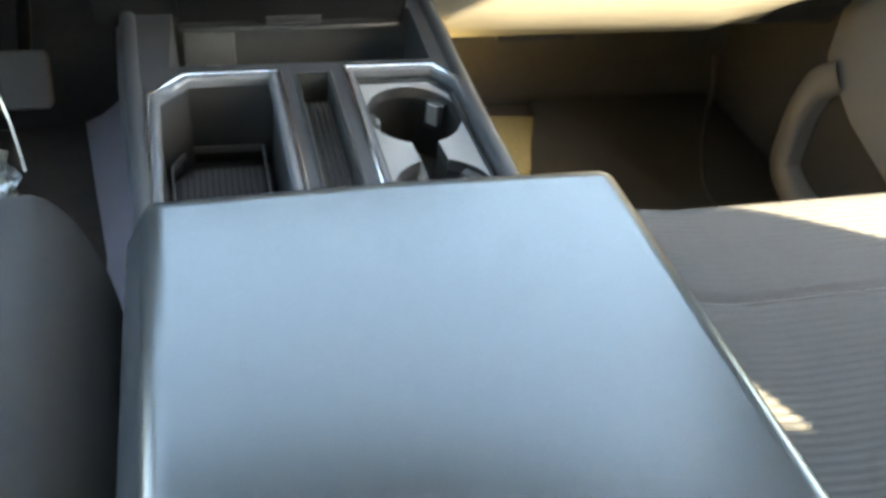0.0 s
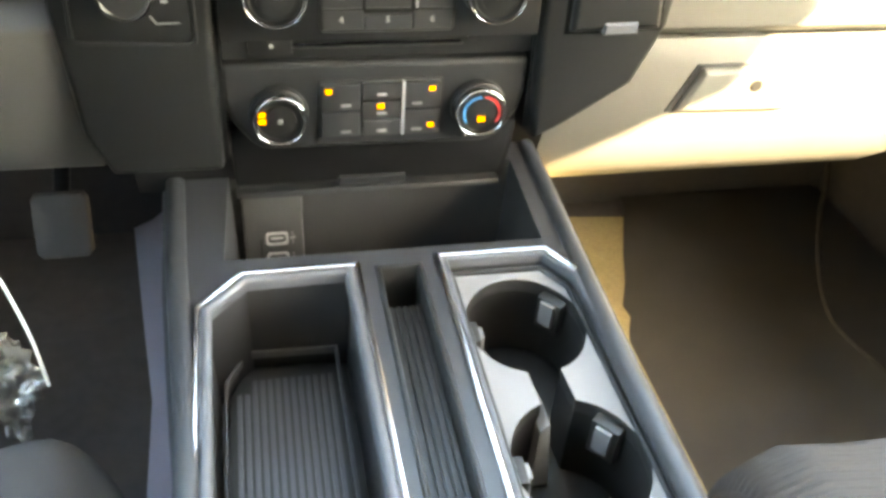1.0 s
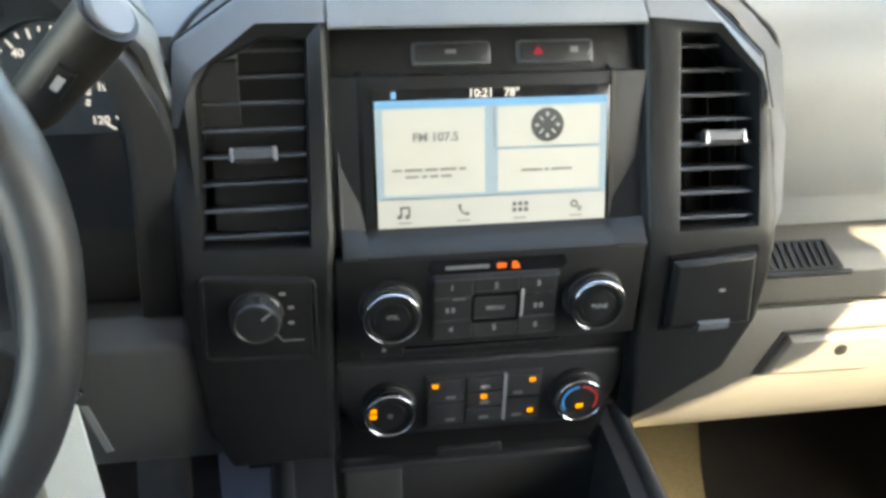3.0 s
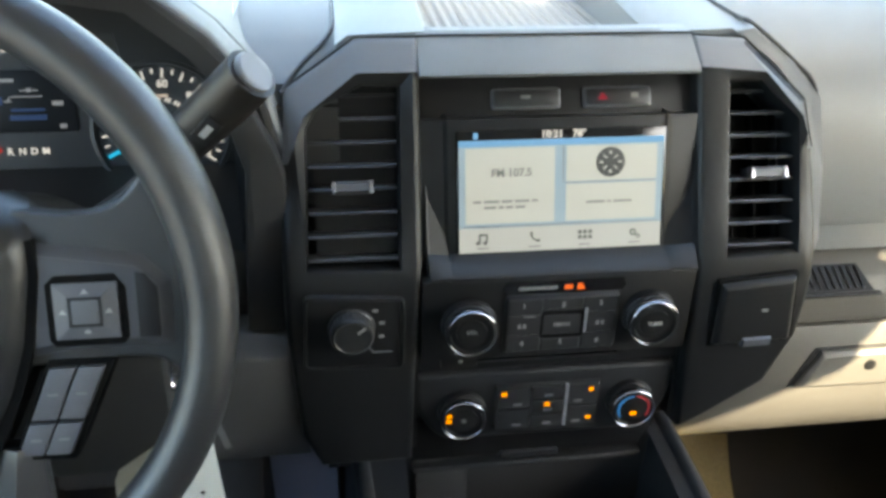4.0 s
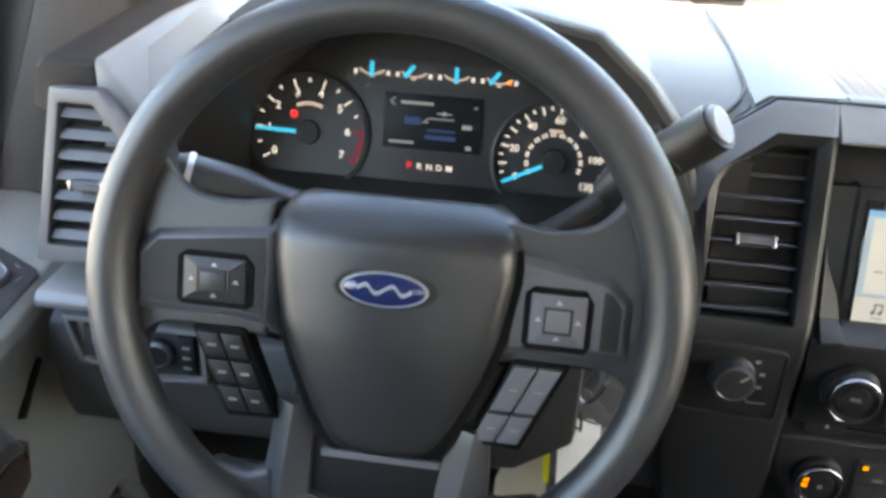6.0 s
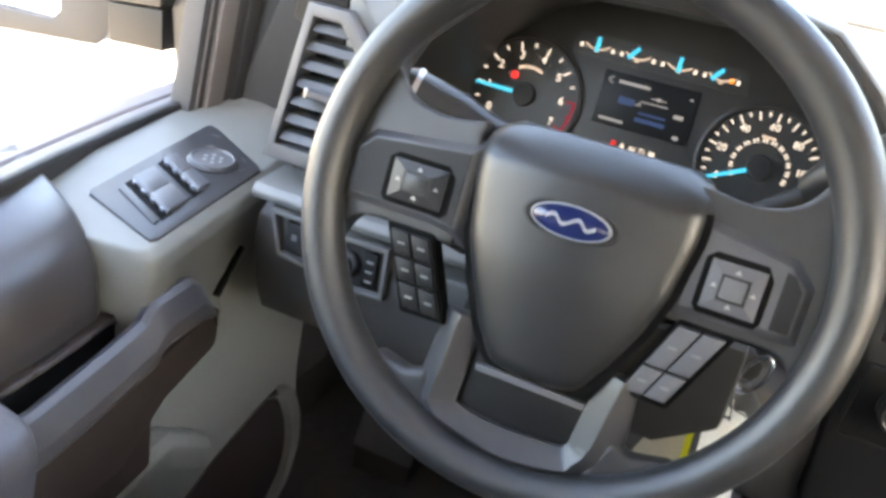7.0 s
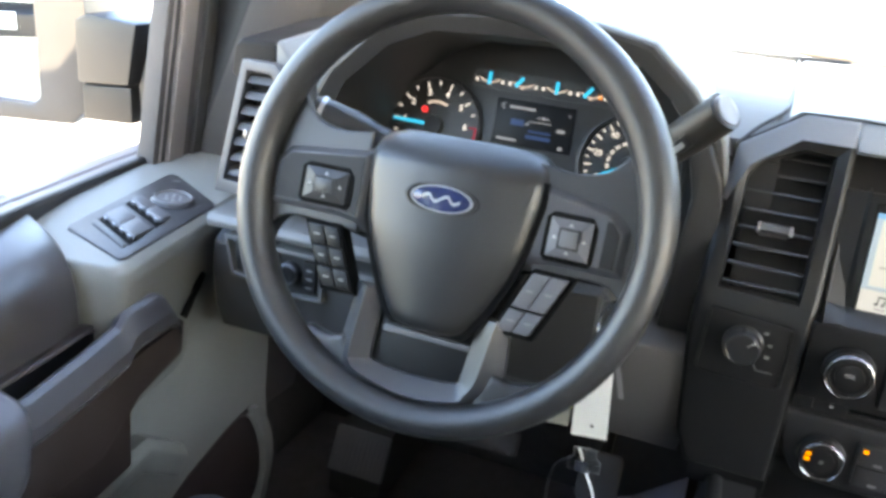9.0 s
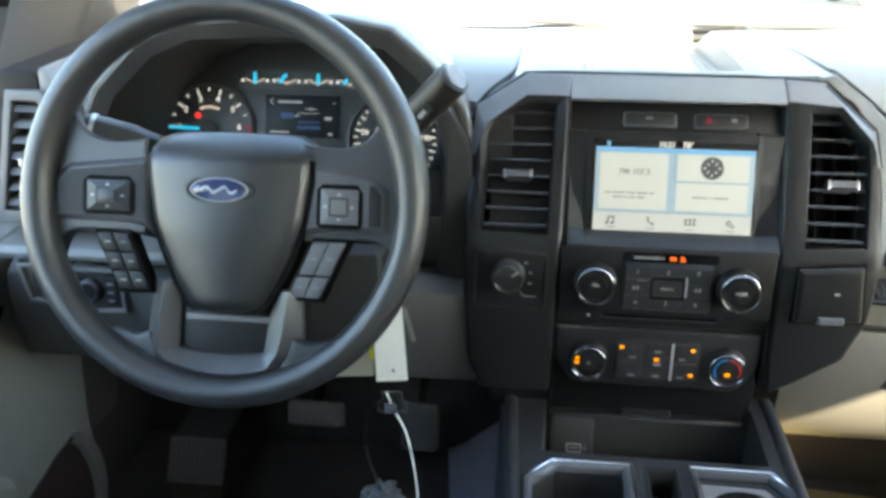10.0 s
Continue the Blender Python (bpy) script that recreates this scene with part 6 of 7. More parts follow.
part("top_plate", holed(OUT, [BIN, TRAY, SLOT, CUPS], CZ - 0.018, CZ), CONSOLE, con, "charcoal top", 0.0)
part("side_skirt", loops([[(x * k, y, z) for x, y in OUT] for z, k in ((CZ - 0.006, 1.0), (CZ - 0.02, 1.03), (0.30, 1.06), (0.05, 1.10))], caps=False), CONSOLE, con, "charcoal side panels")
part("end_wall", box(-0.172, 0.155, 0.083, 0.090, 0.05, CZ - 0.004), BLACK, con)
# rounded side rails
for s, pts in ((-1, [(-0.1695, 0.086), (-0.1665, 0.02), (-0.1625, -0.064), (-0.1555, -0.155), (-0.1490, -0.26), (-0.148, -0.42)]), (1, [(0.1530, 0.086), (0.1515, 0.0), (0.1495, -0.06), (0.1465, -0.20), (0.148, -0.42)])):
    part("side_rail", tube([(x, y, CZ - 0.004) for x, y in [(p.x, p.y) for p in smooth_line([(*q, 0) for q in pts], 4)]], 0.009, 12), CONSOLE, con, "", sharp=70)


def bucket(name, ring, shrink, z0, z1, mat, label=""):
    c = Vector((sum(p[0] for p in ring) / len(ring), sum(p[1] for p in ring) / len(ring)))
    low = [(c.x + (x - c.x) * shrink, c.y + (y - c.y) * (1 - (1 - shrink) * 0.4)) for x, y in ring]
    bm = loops([[(x, y, z0) for x, y in ring], [(x, y, z1) for x, y in low]], caps=False)
    bm.verts.ensure_lookup_table()
    bm.faces.new(bm.verts[-len(ring):])
    return part(name, bm, mat, con, label)


def rim(ring, outer, inner, z, mat, name, label):
    c = Vector((sum(p[0] for p in ring) / len(ring), sum(p[1] for p in ring) / len(ring)))

    def grow(d):
        out = []
        for i, (x, y) in enumerate(ring):
            a, b, e = Vector(ring[i - 1]), Vector((x, y)), Vector(ring[(i + 1) % len(ring)])
            n1, n2 = (b - a).orthogonal().normalized(), (e - b).orthogonal().normalized()
            k = (n1 + n2).normalized()
            k *= d / max(0.3, k.dot(n1))
            if (b - c).dot(k) * d < 0:
                k = -k
            out.append((x + k.x, y + k.y))
        return out
    o, i = grow(outer), grow(inner)
    rows = [[(x, y, z - 0.004) for x, y in o]]
    for k in range(9):
        a = math.pi * k / 8
        f, h = 0.5 - 0.5 * math.cos(a), (outer - inner) * 0.62 * math.sin(a)
        rows.append([(p[0] + (q[0] - p[0]) * f, p[1] + (q[1] - p[1]) * f, z + h) for p, q in zip(o, i)])
    rows.append([(x, y, z - 0.006) for x, y in i])
    return part(name, loops(rows, caps=False), mat, con, label, sharp=50)


bucket("front_bin", BIN, 0.97, CZ - 0.002, 0.405, BLACK, "black open bin")
USBGREY = material("usb_panel_plastic", (0.036, 0.036, 0.036), 0.45, grain=0.2)
UM = axes((0, 0.034, 0.405), (0, 0.016, 0.10))
usb = part("usb_panel", prism([(-0.115, 0.0), (-0.0620, 0.0), (-0.0620, 0.108), (-0.115, 0.110)], -0.02, 0.0, UM), USBGREY, con, "upright panel with two data ports", 0.003)
for k in range(2):
    v = 0.0305 + k * 0.021
    ring = lambda q, r: [(-0.086 + x, v + 0.006 + y) for x, y in ((-q + 0.002, -r), (q - 0.002, -r), (q, -r + 0.002), (q, r - 0.002), (q - 0.002, r), (-q + 0.002, r), (-q, r - 0.002), (-q, -r + 0.002))]  # noqa: E731
    pt = part("usb_port", sunk(ring(0.0100, 0.0065), ring(0.0080, 0.0045), 0.0014, -0.004, -0.002, UM), WHITEMARK, usb, "white-rimmed data port")
    part("port_tongue", box(-0.0915, -0.0805, v + 0.005, v + 0.0075, -0.004, 0.0002, UM), WHITEMARK, pt)
    part("icon", box(-0.0725, -0.0715, v, v + 0.012, 0.0, 0.0006, UM), DIMMARK, usb)
    part("icon", box(-0.0745, -0.0695, v + 0.005, v + 0.007, 0.0, 0.0006, UM), DIMMARK, usb)
part("slit", box(-0.1015, -0.0995, 0.005, 0.058, 0.0, 0.0008, UM), BLACK, usb)
for k in range(7):
    part("rib", box(-0.050 + k * 0.006, -0.047 + k * 0.006, -0.055, 0.02, 0.405, 0.408), DARK, con)
bucket("deep_tray", TRAY, 0.93, CZ - 0.004, 0.425, BINGREY, "deep black tray with ribbed liner")
LIN = [(-0.117, -0.087), (-0.046, -0.089), (-0.044, -0.335), (-0.133, -0.335), (-0.133, -0.118)]
ln = part("liner", prism(LIN, 0.422, 0.432), BINGREY, con, "ribbed rubber liner", 0.003)
for k in range(13):
    x = -0.126 + k * 0.0060
    part("rib", box(x, x + 0.0034, -0.325, -0.118 if x < -0.118 else -0.104, 0.431, 0.4345), SPOKE, ln)
part("liner_edge", loops([[(x, y, z) for x, y in LIN] for z in (0.432, 0.450)], caps=False), DARK, con)
rim(LIN, 0.0012, -0.0012, 0.449, SPOKE, "liner_lip", "thin grey lip of the liner")
rim(TRAY, 0.0085, 0.0030, CZ, CHROME, "chrome_trim", "polished chrome edge")
rim(TRAY, 0.0034, -0.005, CZ - 0.001, RIMGREY, "inner_trim", "satin grey inner edge")
bucket("slot", SLOT, 0.98, CZ - 0.002, 0.470, BLACK, "narrow black slot")
sp = part("slot_pad", box(-0.009, 0.018, -0.340, -0.112, 0.475, CZ - 0.016), DARK, con, "ribbed pad in the slot")
for k in range(5):
    part("rib", box(-0.0075 + k * 0.0053, -0.0045 + k * 0.0053, -0.338, -0.113, CZ - 0.017, CZ - 0.0135), FRAME, sp)
rim(SLOT, 0.0045, 0.0, CZ - 0.001, FRAME, "slot_trim", "grey slot edge")
A = radians(16)
C1, C2, RC, RY = (0.091, -0.145), (0.0925, -0.272), 0.0450, 0.0505
bell = [(C1[0] + RC * math.cos(t), C1[1] + RY * math.sin(t)) for t in [-math.pi / 2 + A + (2 * math.pi - 2 * A) * k / 36 for k in range(37)]]
bell += [(C2[0] + RC * math.cos(t), C2[1] + RY * math.sin(t)) for t in [math.pi / 2 + A + (2 * math.pi - 2 * A) * k / 36 for k in range(37)]]
CUPBLACK = material("cup_rubber", (0.010, 0.010, 0.010), 0.5, grain=0.2)
part("cup_plate", holed([(x, y) for x, y in CUPS], [bell], CZ - 0.024, CZ - 0.012), CUPGREY, con, "pale grey cup holder plate")
bm = loops([[(x, y, CZ - 0.012) for x, y in bell], [(x, y, 0.435) for x, y in bell]], caps=False)
part("cup_well", bm, CUPBLACK, con, "joined black double cup holder")
part("well_floor", box(0.04, 0.146, -0.32, -0.08, 0.430, 0.436), CUPBLACK, con)
part("plate_slot", loops([[(x, y, z) for y, z in ((-0.0815, 0.5095), (-0.0815, 0.5122), (-0.0845, 0.5122), (-0.0845, 0.5095))] for x in (0.050, 0.113)]), DEEP, con, "dark line across the plate")
part("divider", loops([[(x, y, z) for x, z in ((0.075 + g, 0.436), (0.075 + g, 0.496), (0.081 + g, 0.504), (0.096 + h, 0.436))] for y, g, h in ((-0.196, 0.0, 0.0), (-0.214, 0.003, -0.006), (-0.236, 0.003, -0.004))]), CUPGREY, con, "pale grey wedge between the cups", 0.001)
for cx, cy in (C1, C2):
    for ang in (40, 178):
        t = radians(ang)
        m = axes((cx + (RC - 0.001) * math.cos(t), cy + (RY - 0.001) * math.sin(t), CZ - 0.030), (0, 0, 1), (-math.sin(t), math.cos(t), 0))
        fg = part("cup_finger", box(-0.011, 0.011, -0.018, 0.013, -0.009, 0.002, m), CUPBLACK, con, "sprung black cup finger", 0.002)
        part("finger_pad", box(-0.006, 0.006, -0.010, 0.011, -0.0120, -0.009, m), CUPGREY, fg)
rim(CUPS, 0.0085, 0.0030, CZ, CHROME, "chrome_trim", "polished chrome edge")
rim(CUPS, 0.0034, -0.0015, CZ - 0.001, RIMGREY, "inner_trim", "satin grey inner edge")
rim(CUPS, -0.002, -0.007, CZ - 0.012, FRAME, "plate_trim", "dark inner line")

arm = thing("armrest", (0.0, -0.6, 0.53), "blue-grey vinyl armrest lid of the console", "armrest")
def ring4(x0, x1, y0, y1, z):
    return [(x0, y1, z), (x0 * 0.5 + x1 * 0.5, y1 + 0.004, z), (x1, y1, z), (x1, y0, z), (x0, y0, z)]


bm = loops([ring4(-0.150, 0.168, -0.80, -0.412, 0.530), ring4(-0.153, 0.172, -0.80, -0.408, 0.560), ring4(-0.148, 0.160, -0.80, -0.408, 0.600), ring4(-0.133, 0.150, -0.80, -0.418, 0.633)])
part("lid", bm, ARMVINYL, arm, "padded vinyl lid", 0.012, 4, 60)
part("box", box(-0.146, 0.155, -0.79, -0.40, 0.40, 0.532), DARK, arm, "", 0.006)

# ---- seats ----
def seat(name, cx, hw, front, label, ribs_from, ribs_to, seam, lift=0.0, wide=0.87):
    s = thing(name, (cx, front - 0.3, 0.05), label, "seat")
    prof = [(0.03, 0.16), (0.012, 0.26), (0.002, 0.34), (-0.004, 0.385), (-0.016, 0.42), (-0.038, 0.443), (-0.075, 0.454), (-0.15, 0.456), (-0.24, 0.450), (-0.36, 0.440), (-0.50, 0.428), (-0.56, 0.424)]
    prof = [(d, z + (lift if z > 0.2 else 0)) for d, z in prof]
    def surface(x, dy, z):
        """Place of a cushion point: x from -1 to 1, dy behind the front, z its height at the middle."""
        e = max(0, abs(x) - 0.70) / 0.30
        fall = 1 - math.sqrt(max(0.0, 1 - e ** 2.6))
        bol = 0.012 * math.exp(-((abs(x) - 0.78) / 0.14) ** 2)
        k = min(1, max(0, (z - 0.16) / 0.25))
        zz = z + bol * k ** 4 - 0.085 * fall * k * k
        near = math.exp(dy / 0.12) if dy < 0 else 1.0
        return (cx + x * hw, front + dy - (0.085 * e ** 2.4) * near, zz)

    xs = [math.sin(math.pi / 2 * (-1 + 2 * i / 40)) for i in range(41)]
    fine = [Vector((d, z, 0)) for d, z in prof]
    fine = [(p.x, p.y) for p in smooth_line(fine, 3)]
    part("cushion", loops([[surface(x, d, z) for d, z in fine] + [(cx + x * hw, front - 0.56, 0.16)] for x in xs]), CLOTH, s, "plain grey cloth cushion", sharp=70)

    # ribbed panel laid over the cushion
    line, k = [], 0
    for (d0, z0), (d1, z1) in zip(fine, fine[1:]):
        if z0 > 0.36 + lift:
            n = max(1, round(math.hypot(d1 - d0, z1 - z0) / 0.0019))
            line += [(d0 + (d1 - d0) * j / n, z0 + (z1 - z0) * j / n) for j in range(n)]
    us = [wide * q for q in (-1, -0.975, -0.8, -0.58, -0.3, 0, 0.3, 0.58, 0.8, 0.975, 1)]
    rows = []
    for d, z in line:
        lift_ = 0.0002 if abs(d - seam) < 0.005 else 0.006 + 0.0019 * math.cos(k * math.pi / 2)
        rows.append([Vector(surface(u, d, z)) + Vector((0, lift_ * 0.4, lift_ if abs(u) < wide - 0.01 else -0.004)) for u in us])
        k += 1
    part("insert", loops(rows, closed=False), CLOTH, s, "ribbed cloth centre panel", sharp=180)
    zs = next(z for d, z in line if d <= seam)
    part("seam", tube([Vector(surface(u, seam, zs)) + Vector((0, 0, 0.0022)) for u in [wide * (-0.97 + 1.94 * q / 20) for q in range(21)]], 0.0022, 6), DARK, s, "dark stitched seam", sharp=80)
    back = []
    for z, y0, th, w in ((0.40, -0.50, 0.13, 0.92), (0.55, -0.60, 0.13, 0.92), (0.75, -0.73, 0.12, 0.90), (0.95, -0.86, 0.10, 0.84), (1.03, -0.91, 0.08, 0.74), (1.06, -0.93, 0.05, 0.64)):
        back.append([(cx + u * hw * w, front + y0 - th * d, z) for u, d in ((-0.95, 0), (-0.6, 0.12), (0.6, 0.12), (0.95, 0), (1, 0.4), (0.9, 1), (-0.9, 1), (-1, 0.4))])
    part("backrest", loops(back), CLOTH, s, "grey cloth backrest", 0.01, 2, 70)
    part("head_restraint", loops([[(cx + u * 0.13 * w, front - 0.95 - (z - 1.08) * 0.2 - 0.07 * d, z) for u, d in ((-1, 0.2), (-0.6, 0), (0.6, 0), (1, 0.2), (1, 0.8), (0.6, 1), (-0.6, 1), (-1, 0.8))] for z, w in ((1.09, 0.8), (1.12, 1.0), (1.22, 1.0), (1.26, 0.8))]), CLOTH, s, "", 0.01)
    part("base", box(cx - hw * 0.85, cx + hw * 0.85, front - 0.5, front - 0.08, 0.05, 0.18), DARK, s)


seat("driver_seat", -0.465, 0.280, -0.135, "grey cloth bucket seat with ribbed centre, beside the console", -0.02, -0.5, -0.25, 0.014, 0.60)
seat("passenger_seat", 0.475, 0.285, -0.215, "grey cloth bucket seat with ribbed centre, partly sunlit", -0.02, -0.5, -0.175)

# ---- driver's door ----
door = tagged(thing("door_1", (-0.9, -0.3, 0.05), "grey plastic truck door with dark armrest and window switches", "door"), kind="structure")
D = axes((-0.845, 0, 0), (0, 0, 1), (0, 1, 0))
part("panel", prism([(-1.0, 0.08), (0.14, 0.08), (0.195, 0.17), (0.214, 0.26), (0.205, 0.35), (0.212, 0.45), (0.20, 0.58), (0.19, 0.66), (-1.0, 0.66)], -0.10, 0.0, D), DOORLIGHT, door, "pale grey door panel", 0.012)


# inner face of the ledge by height: (z, x at its rear corner, x at its front)
LEDGE = [(0.50, -0.825, -0.851), (0.57, -0.808, -0.849), (0.62, -0.796, -0.836), (0.66, -0.790, -0.824), (0.692, -0.785, -0.811), (0.7035, -0.788, -0.814), (0.711, -0.797, -0.823)]


def ledge(z, rear, front):
    """Outline of the ledge at one height; the top slopes down towards the cabin."""
    pts = [(-0.992, 0.215), (-0.90, 0.205), (-0.862, 0.165), (front - 0.010, 0.10), (front, 0.03), (rear, -0.166), (rear - 0.003, -0.173), (rear - 0.010, -0.178), (-0.846, -0.189), (-0.95, -0.150), (-0.992, -0.13)]
    return [(x, y, z if z < 0.701 else z - 0.09 * (x + 0.80)) for x, y in pts]


part("switch_ledge", loops([ledge(*row) for row in LEDGE]), DOORLIGHT, door, "pale grey ledge below the window", 0.004, 3, sharp=55)
PADX = [(-0.99, 0.50), (-0.838, 0.50), (-0.829, 0.58), (-0.824, 0.66), (-0.826, 0.685), (-0.833, 0.704), (-0.846, 0.718), (-0.866, 0.728), (-0.90, 0.735), (-0.93, 0.738), (-0.99, 0.742)]
part("dark_pad", loops([[(x - sh, y0 + k * (x + 0.83), z - sh * 0.6) for x, z in PADX] for y0, k, sh in ((-0.186, -0.40, 0.014), (-0.189, -0.41, 0.006), (-0.197, -0.42, 0.001), (-0.25, -0.45, 0.0), (-0.322, -0.42, 0.0), (-0.331, -0.41, 0.003), (-0.335, -0.40, 0.010))]), DOORDARK, door, "dark soft pad under the window", sharp=75)
part("rear_panel", loops([[(x, y + (x + 0.83) * -0.4 * e, z) for x, z in ((-0.99, 0.40), (-0.835, 0.42), (-0.825, 0.62), (-0.830, 0.70), (-0.86, 0.735), (-0.99, 0.75))] for y, e in ((-0.337, 1), (-0.6, 0), (-1.0, 0))]), DOORLIGHT, door, "pale grey rear panel", 0.01)
SILL = [(-1.0, -0.903, 0.751), (-0.34, -0.906, 0.751), (-0.20, -0.919, 0.750), (-0.12, -0.943, 0.743), (-0.06, -0.960, 0.737), (0.06, -0.977, 0.736), (0.145, -0.986, 0.735)]
part("window_seal", loops([[(bx + x, y, z + dz) for x, dz in ((-0.016, -0.030), (0.001, -0.030), (0.002, -0.006), (-0.001, -0.001), (-0.006, 0.0), (-0.016, -0.003))] for y, bx, z in SILL]), BLACK, door, "black rubber window seal", 0.0015)
SWGREY = material("switch_panel_plastic", (0.034, 0.034, 0.036), 0.40, grain=0.15, grain_size=1400)
SWPAD = material("switch_key_plastic", (0.090, 0.091, 0.096), 0.42)
swp = part("switch_panel", prism([(-0.934, 0.086), (-0.930, 0.090), (-0.922, 0.089), (-0.833, 0.045), (-0.827, 0.038), (-0.8045, -0.150), (-0.807, -0.157), (-0.813, -0.156), (-0.899, -0.133), (-0.904, -0.127)], -0.006, 0.0015, axes((0, 0, 0.640), (0, 1, 0), (1, 0, -0.09))), SWGREY, door, "dark window switch panel", 0.0012)
# the switch rows stand askew to the door: u along a row, v forward
u_, v_ = Vector((1, -0.42, -0.09)).normalized(), Vector((-0.17, 1, 0.015)).normalized()
w_ = u_.cross(v_).normalized()
SP = Matrix.Translation((-0.855, -0.098, 0.7182)) @ Matrix((u_, v_, w_)).transposed().to_4x4()
for v, depth in ((0.0, 0.044), (0.058, 0.030)):
    part("switch_well", prism([(-0.038, v - 0.012), (0.037, v - 0.012), (0.037, v + 0.006), (-0.038, v + 0.006)], -0.003, 0.0012, SP), DEEP, swp, "dark finger well", 0.0008)
    part("switch_flap", prism([(-0.036, v - 0.024), (0.035, v - 0.024), (0.035, v - 0.013), (-0.036, v - 0.013)], -0.003, 0.0022, SP), SWGREY, swp, "", 0.001)
    for s_ in (-1, 1):
        key_ = part("window_switch", loops([[at(SP, -0.0005 + s_ * 0.0182, v) @ Vector((u, q, h)) for q, h in ((-0.001, -0.002), (-0.002, 0.0040), (0.001, 0.0058), (0.012, 0.0048), (depth - 0.006, 0.0026), (depth - 0.003, -0.002))] for u in (-0.0175, 0.0175)]), SWPAD, swp, "grey rocker switch with a chrome tip", 0.0012)
        for q in (-0.009, 0.009):
            part("chrome_tip", box(-0.0036, 0.0036, -0.0014, 0.0012, 0.0015, 0.0050, at(SP, -0.0005 + s_ * 0.0182 + q, v - 0.0035)), DARKCHROME, key_, "", 0.0008)
DIAL = axes((-0.866, 0.012, 0.7192), (0, 1, 0), (1, 0, -0.09))
mk = part("mirror_dial", lathe([(0.027, -0.002), (0.0268, 0.002), (0.0245, 0.0042), (0.0205, 0.0036), (0.019, 0.0028), (0.0, 0.0036)], DIAL, 36), SWGREY, swp, "round mirror control")
part("dial_ring", lathe([(0.0240, 0.0041), (0.0236, 0.0062), (0.0222, 0.0068), (0.0210, 0.0046)], DIAL, 36), SWPAD, mk, "raised grey ring")
for a_, r_ in ((0, 0.0), *[(60 * k, 0.0095) for k in range(6)]):
    part("dial_dot", lathe([(0.0022, 0.003), (0.0020, 0.0050), (0.0, 0.0054)], at(DIAL, r_ * math.cos(radians(a_)), r_ * math.sin(radians(a_)), 0.0), 12), WHITEMARK, mk)
for q, r, a_ in ((-0.026, 0.030, 40), (-0.005, 0.034, 0), (0.017, 0.032, -35), (0.031, 0.010, 80), (-0.040, 0.058, 10)):
    part("mark", box(-0.0045, 0.0045, -0.0008, 0.0008, -0.0004, 0.0008, at(DIAL, q, r, 0.0, a_)), DIMMARK, swp)
# armrest, pull handle and the dark bracket below
part("door_armrest", loops([[(x + dx, y, z - dx * 0.4) for x, z in ((-0.85, 0.46), (-0.790, 0.50), (-0.766, 0.56), (-0.757, 0.612), (-0.760, 0.625), (-0.770, 0.633), (-0.80, 0.638), (-0.87, 0.646))] for y, dx in ((-0.324, -0.010), (-0.329, -0.003), (-0.34, 0.0), (-0.6, 0.0), (-1.0, 0.0))]), DOORARM, door, "grey padded armrest", sharp=70)
# handle: a bevelled bar with a flat sloping top, rising to a squared hook at its front
BAR = [(-0.006, -0.022), (0.018, -0.030), (0.023, -0.022), (0.022, -0.008), (0.010, 0.011), (0.003, 0.015), (-0.004, 0.012), (-0.008, 0.003)]
part("pull_handle", loops([[(-0.793 + dx * e, y + max(0, -dz) * lean, zc + dz) for dx, dz in BAR] for y, zc, e, lean in ((-0.345, 0.616, 1, 0), (-0.327, 0.612, 1, 0), (-0.305, 0.612, 1, 0), (-0.225, 0.625, 1, 0), (-0.184, 0.634, 1, 0), (-0.176, 0.643, 1, 0), (-0.166, 0.648, 1, 0.1), (-0.122, 0.650, 1, 0.3), (-0.111, 0.644, 1, 0.4), (-0.106, 0.630, 0.9, 0.4))]), GRIPGREY, door, "dark pull handle with a bevelled top", 0.0025, 2, sharp=42)
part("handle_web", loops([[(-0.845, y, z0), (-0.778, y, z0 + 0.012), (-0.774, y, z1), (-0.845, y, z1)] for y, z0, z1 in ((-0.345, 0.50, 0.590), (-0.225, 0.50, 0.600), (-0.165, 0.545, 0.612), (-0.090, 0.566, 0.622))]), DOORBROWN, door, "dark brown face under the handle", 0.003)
# Solid black plate stands in for the shaded hollow behind the handle.
part("pull_cup", prism([(-0.338, 0.56), (-0.17, 0.57), (-0.168, 0.640), (-0.195, 0.642), (-0.338, 0.632)], -0.002, 0.0235, D), LIPBLACK, door, "black plate for the shaded hollow behind the handle")
part("cup_lip", loops([[D @ Vector((u, v + dv, h)) for dv, h in ((-0.008, 0.01), (-0.008, 0.024), (-0.004, 0.031), (0.0, 0.029), (0.001, 0.010))] for u, v in ((-0.332, 0.634), (-0.25, 0.637), (-0.196, 0.644), (-0.186, 0.641))]), DOORBROWN, door, "thin brown lip of the pull recess", 0.0015)
part("dark_bracket", prism([(-0.060, 0.60), (-0.052, 0.555), (-0.136, 0.522), (-0.139, 0.436), (-0.220, 0.426), (-0.283, 0.505), (-0.40, 0.500), (-1.0, 0.46), (-1.0, 0.60), (-0.30, 0.585)], -0.01, 0.028, D), DOORBROWN, door, "dark lower bracket", 0.003)
# Dark plate on the panel stands in for the shaded inside of the pocket.
part("pocket_mouth", prism([(-0.10, 0.278), (0.0, 0.320), (0.10, 0.345), (0.146, 0.350), (0.170, 0.30), (0.184, 0.25), (0.176, 0.19), (0.12, 0.145), (-0.10, 0.14), (-0.13, 0.20)], -0.02, 0.002, D), DOORBROWN, door, "dark plate for the shaded mouth of the map pocket")
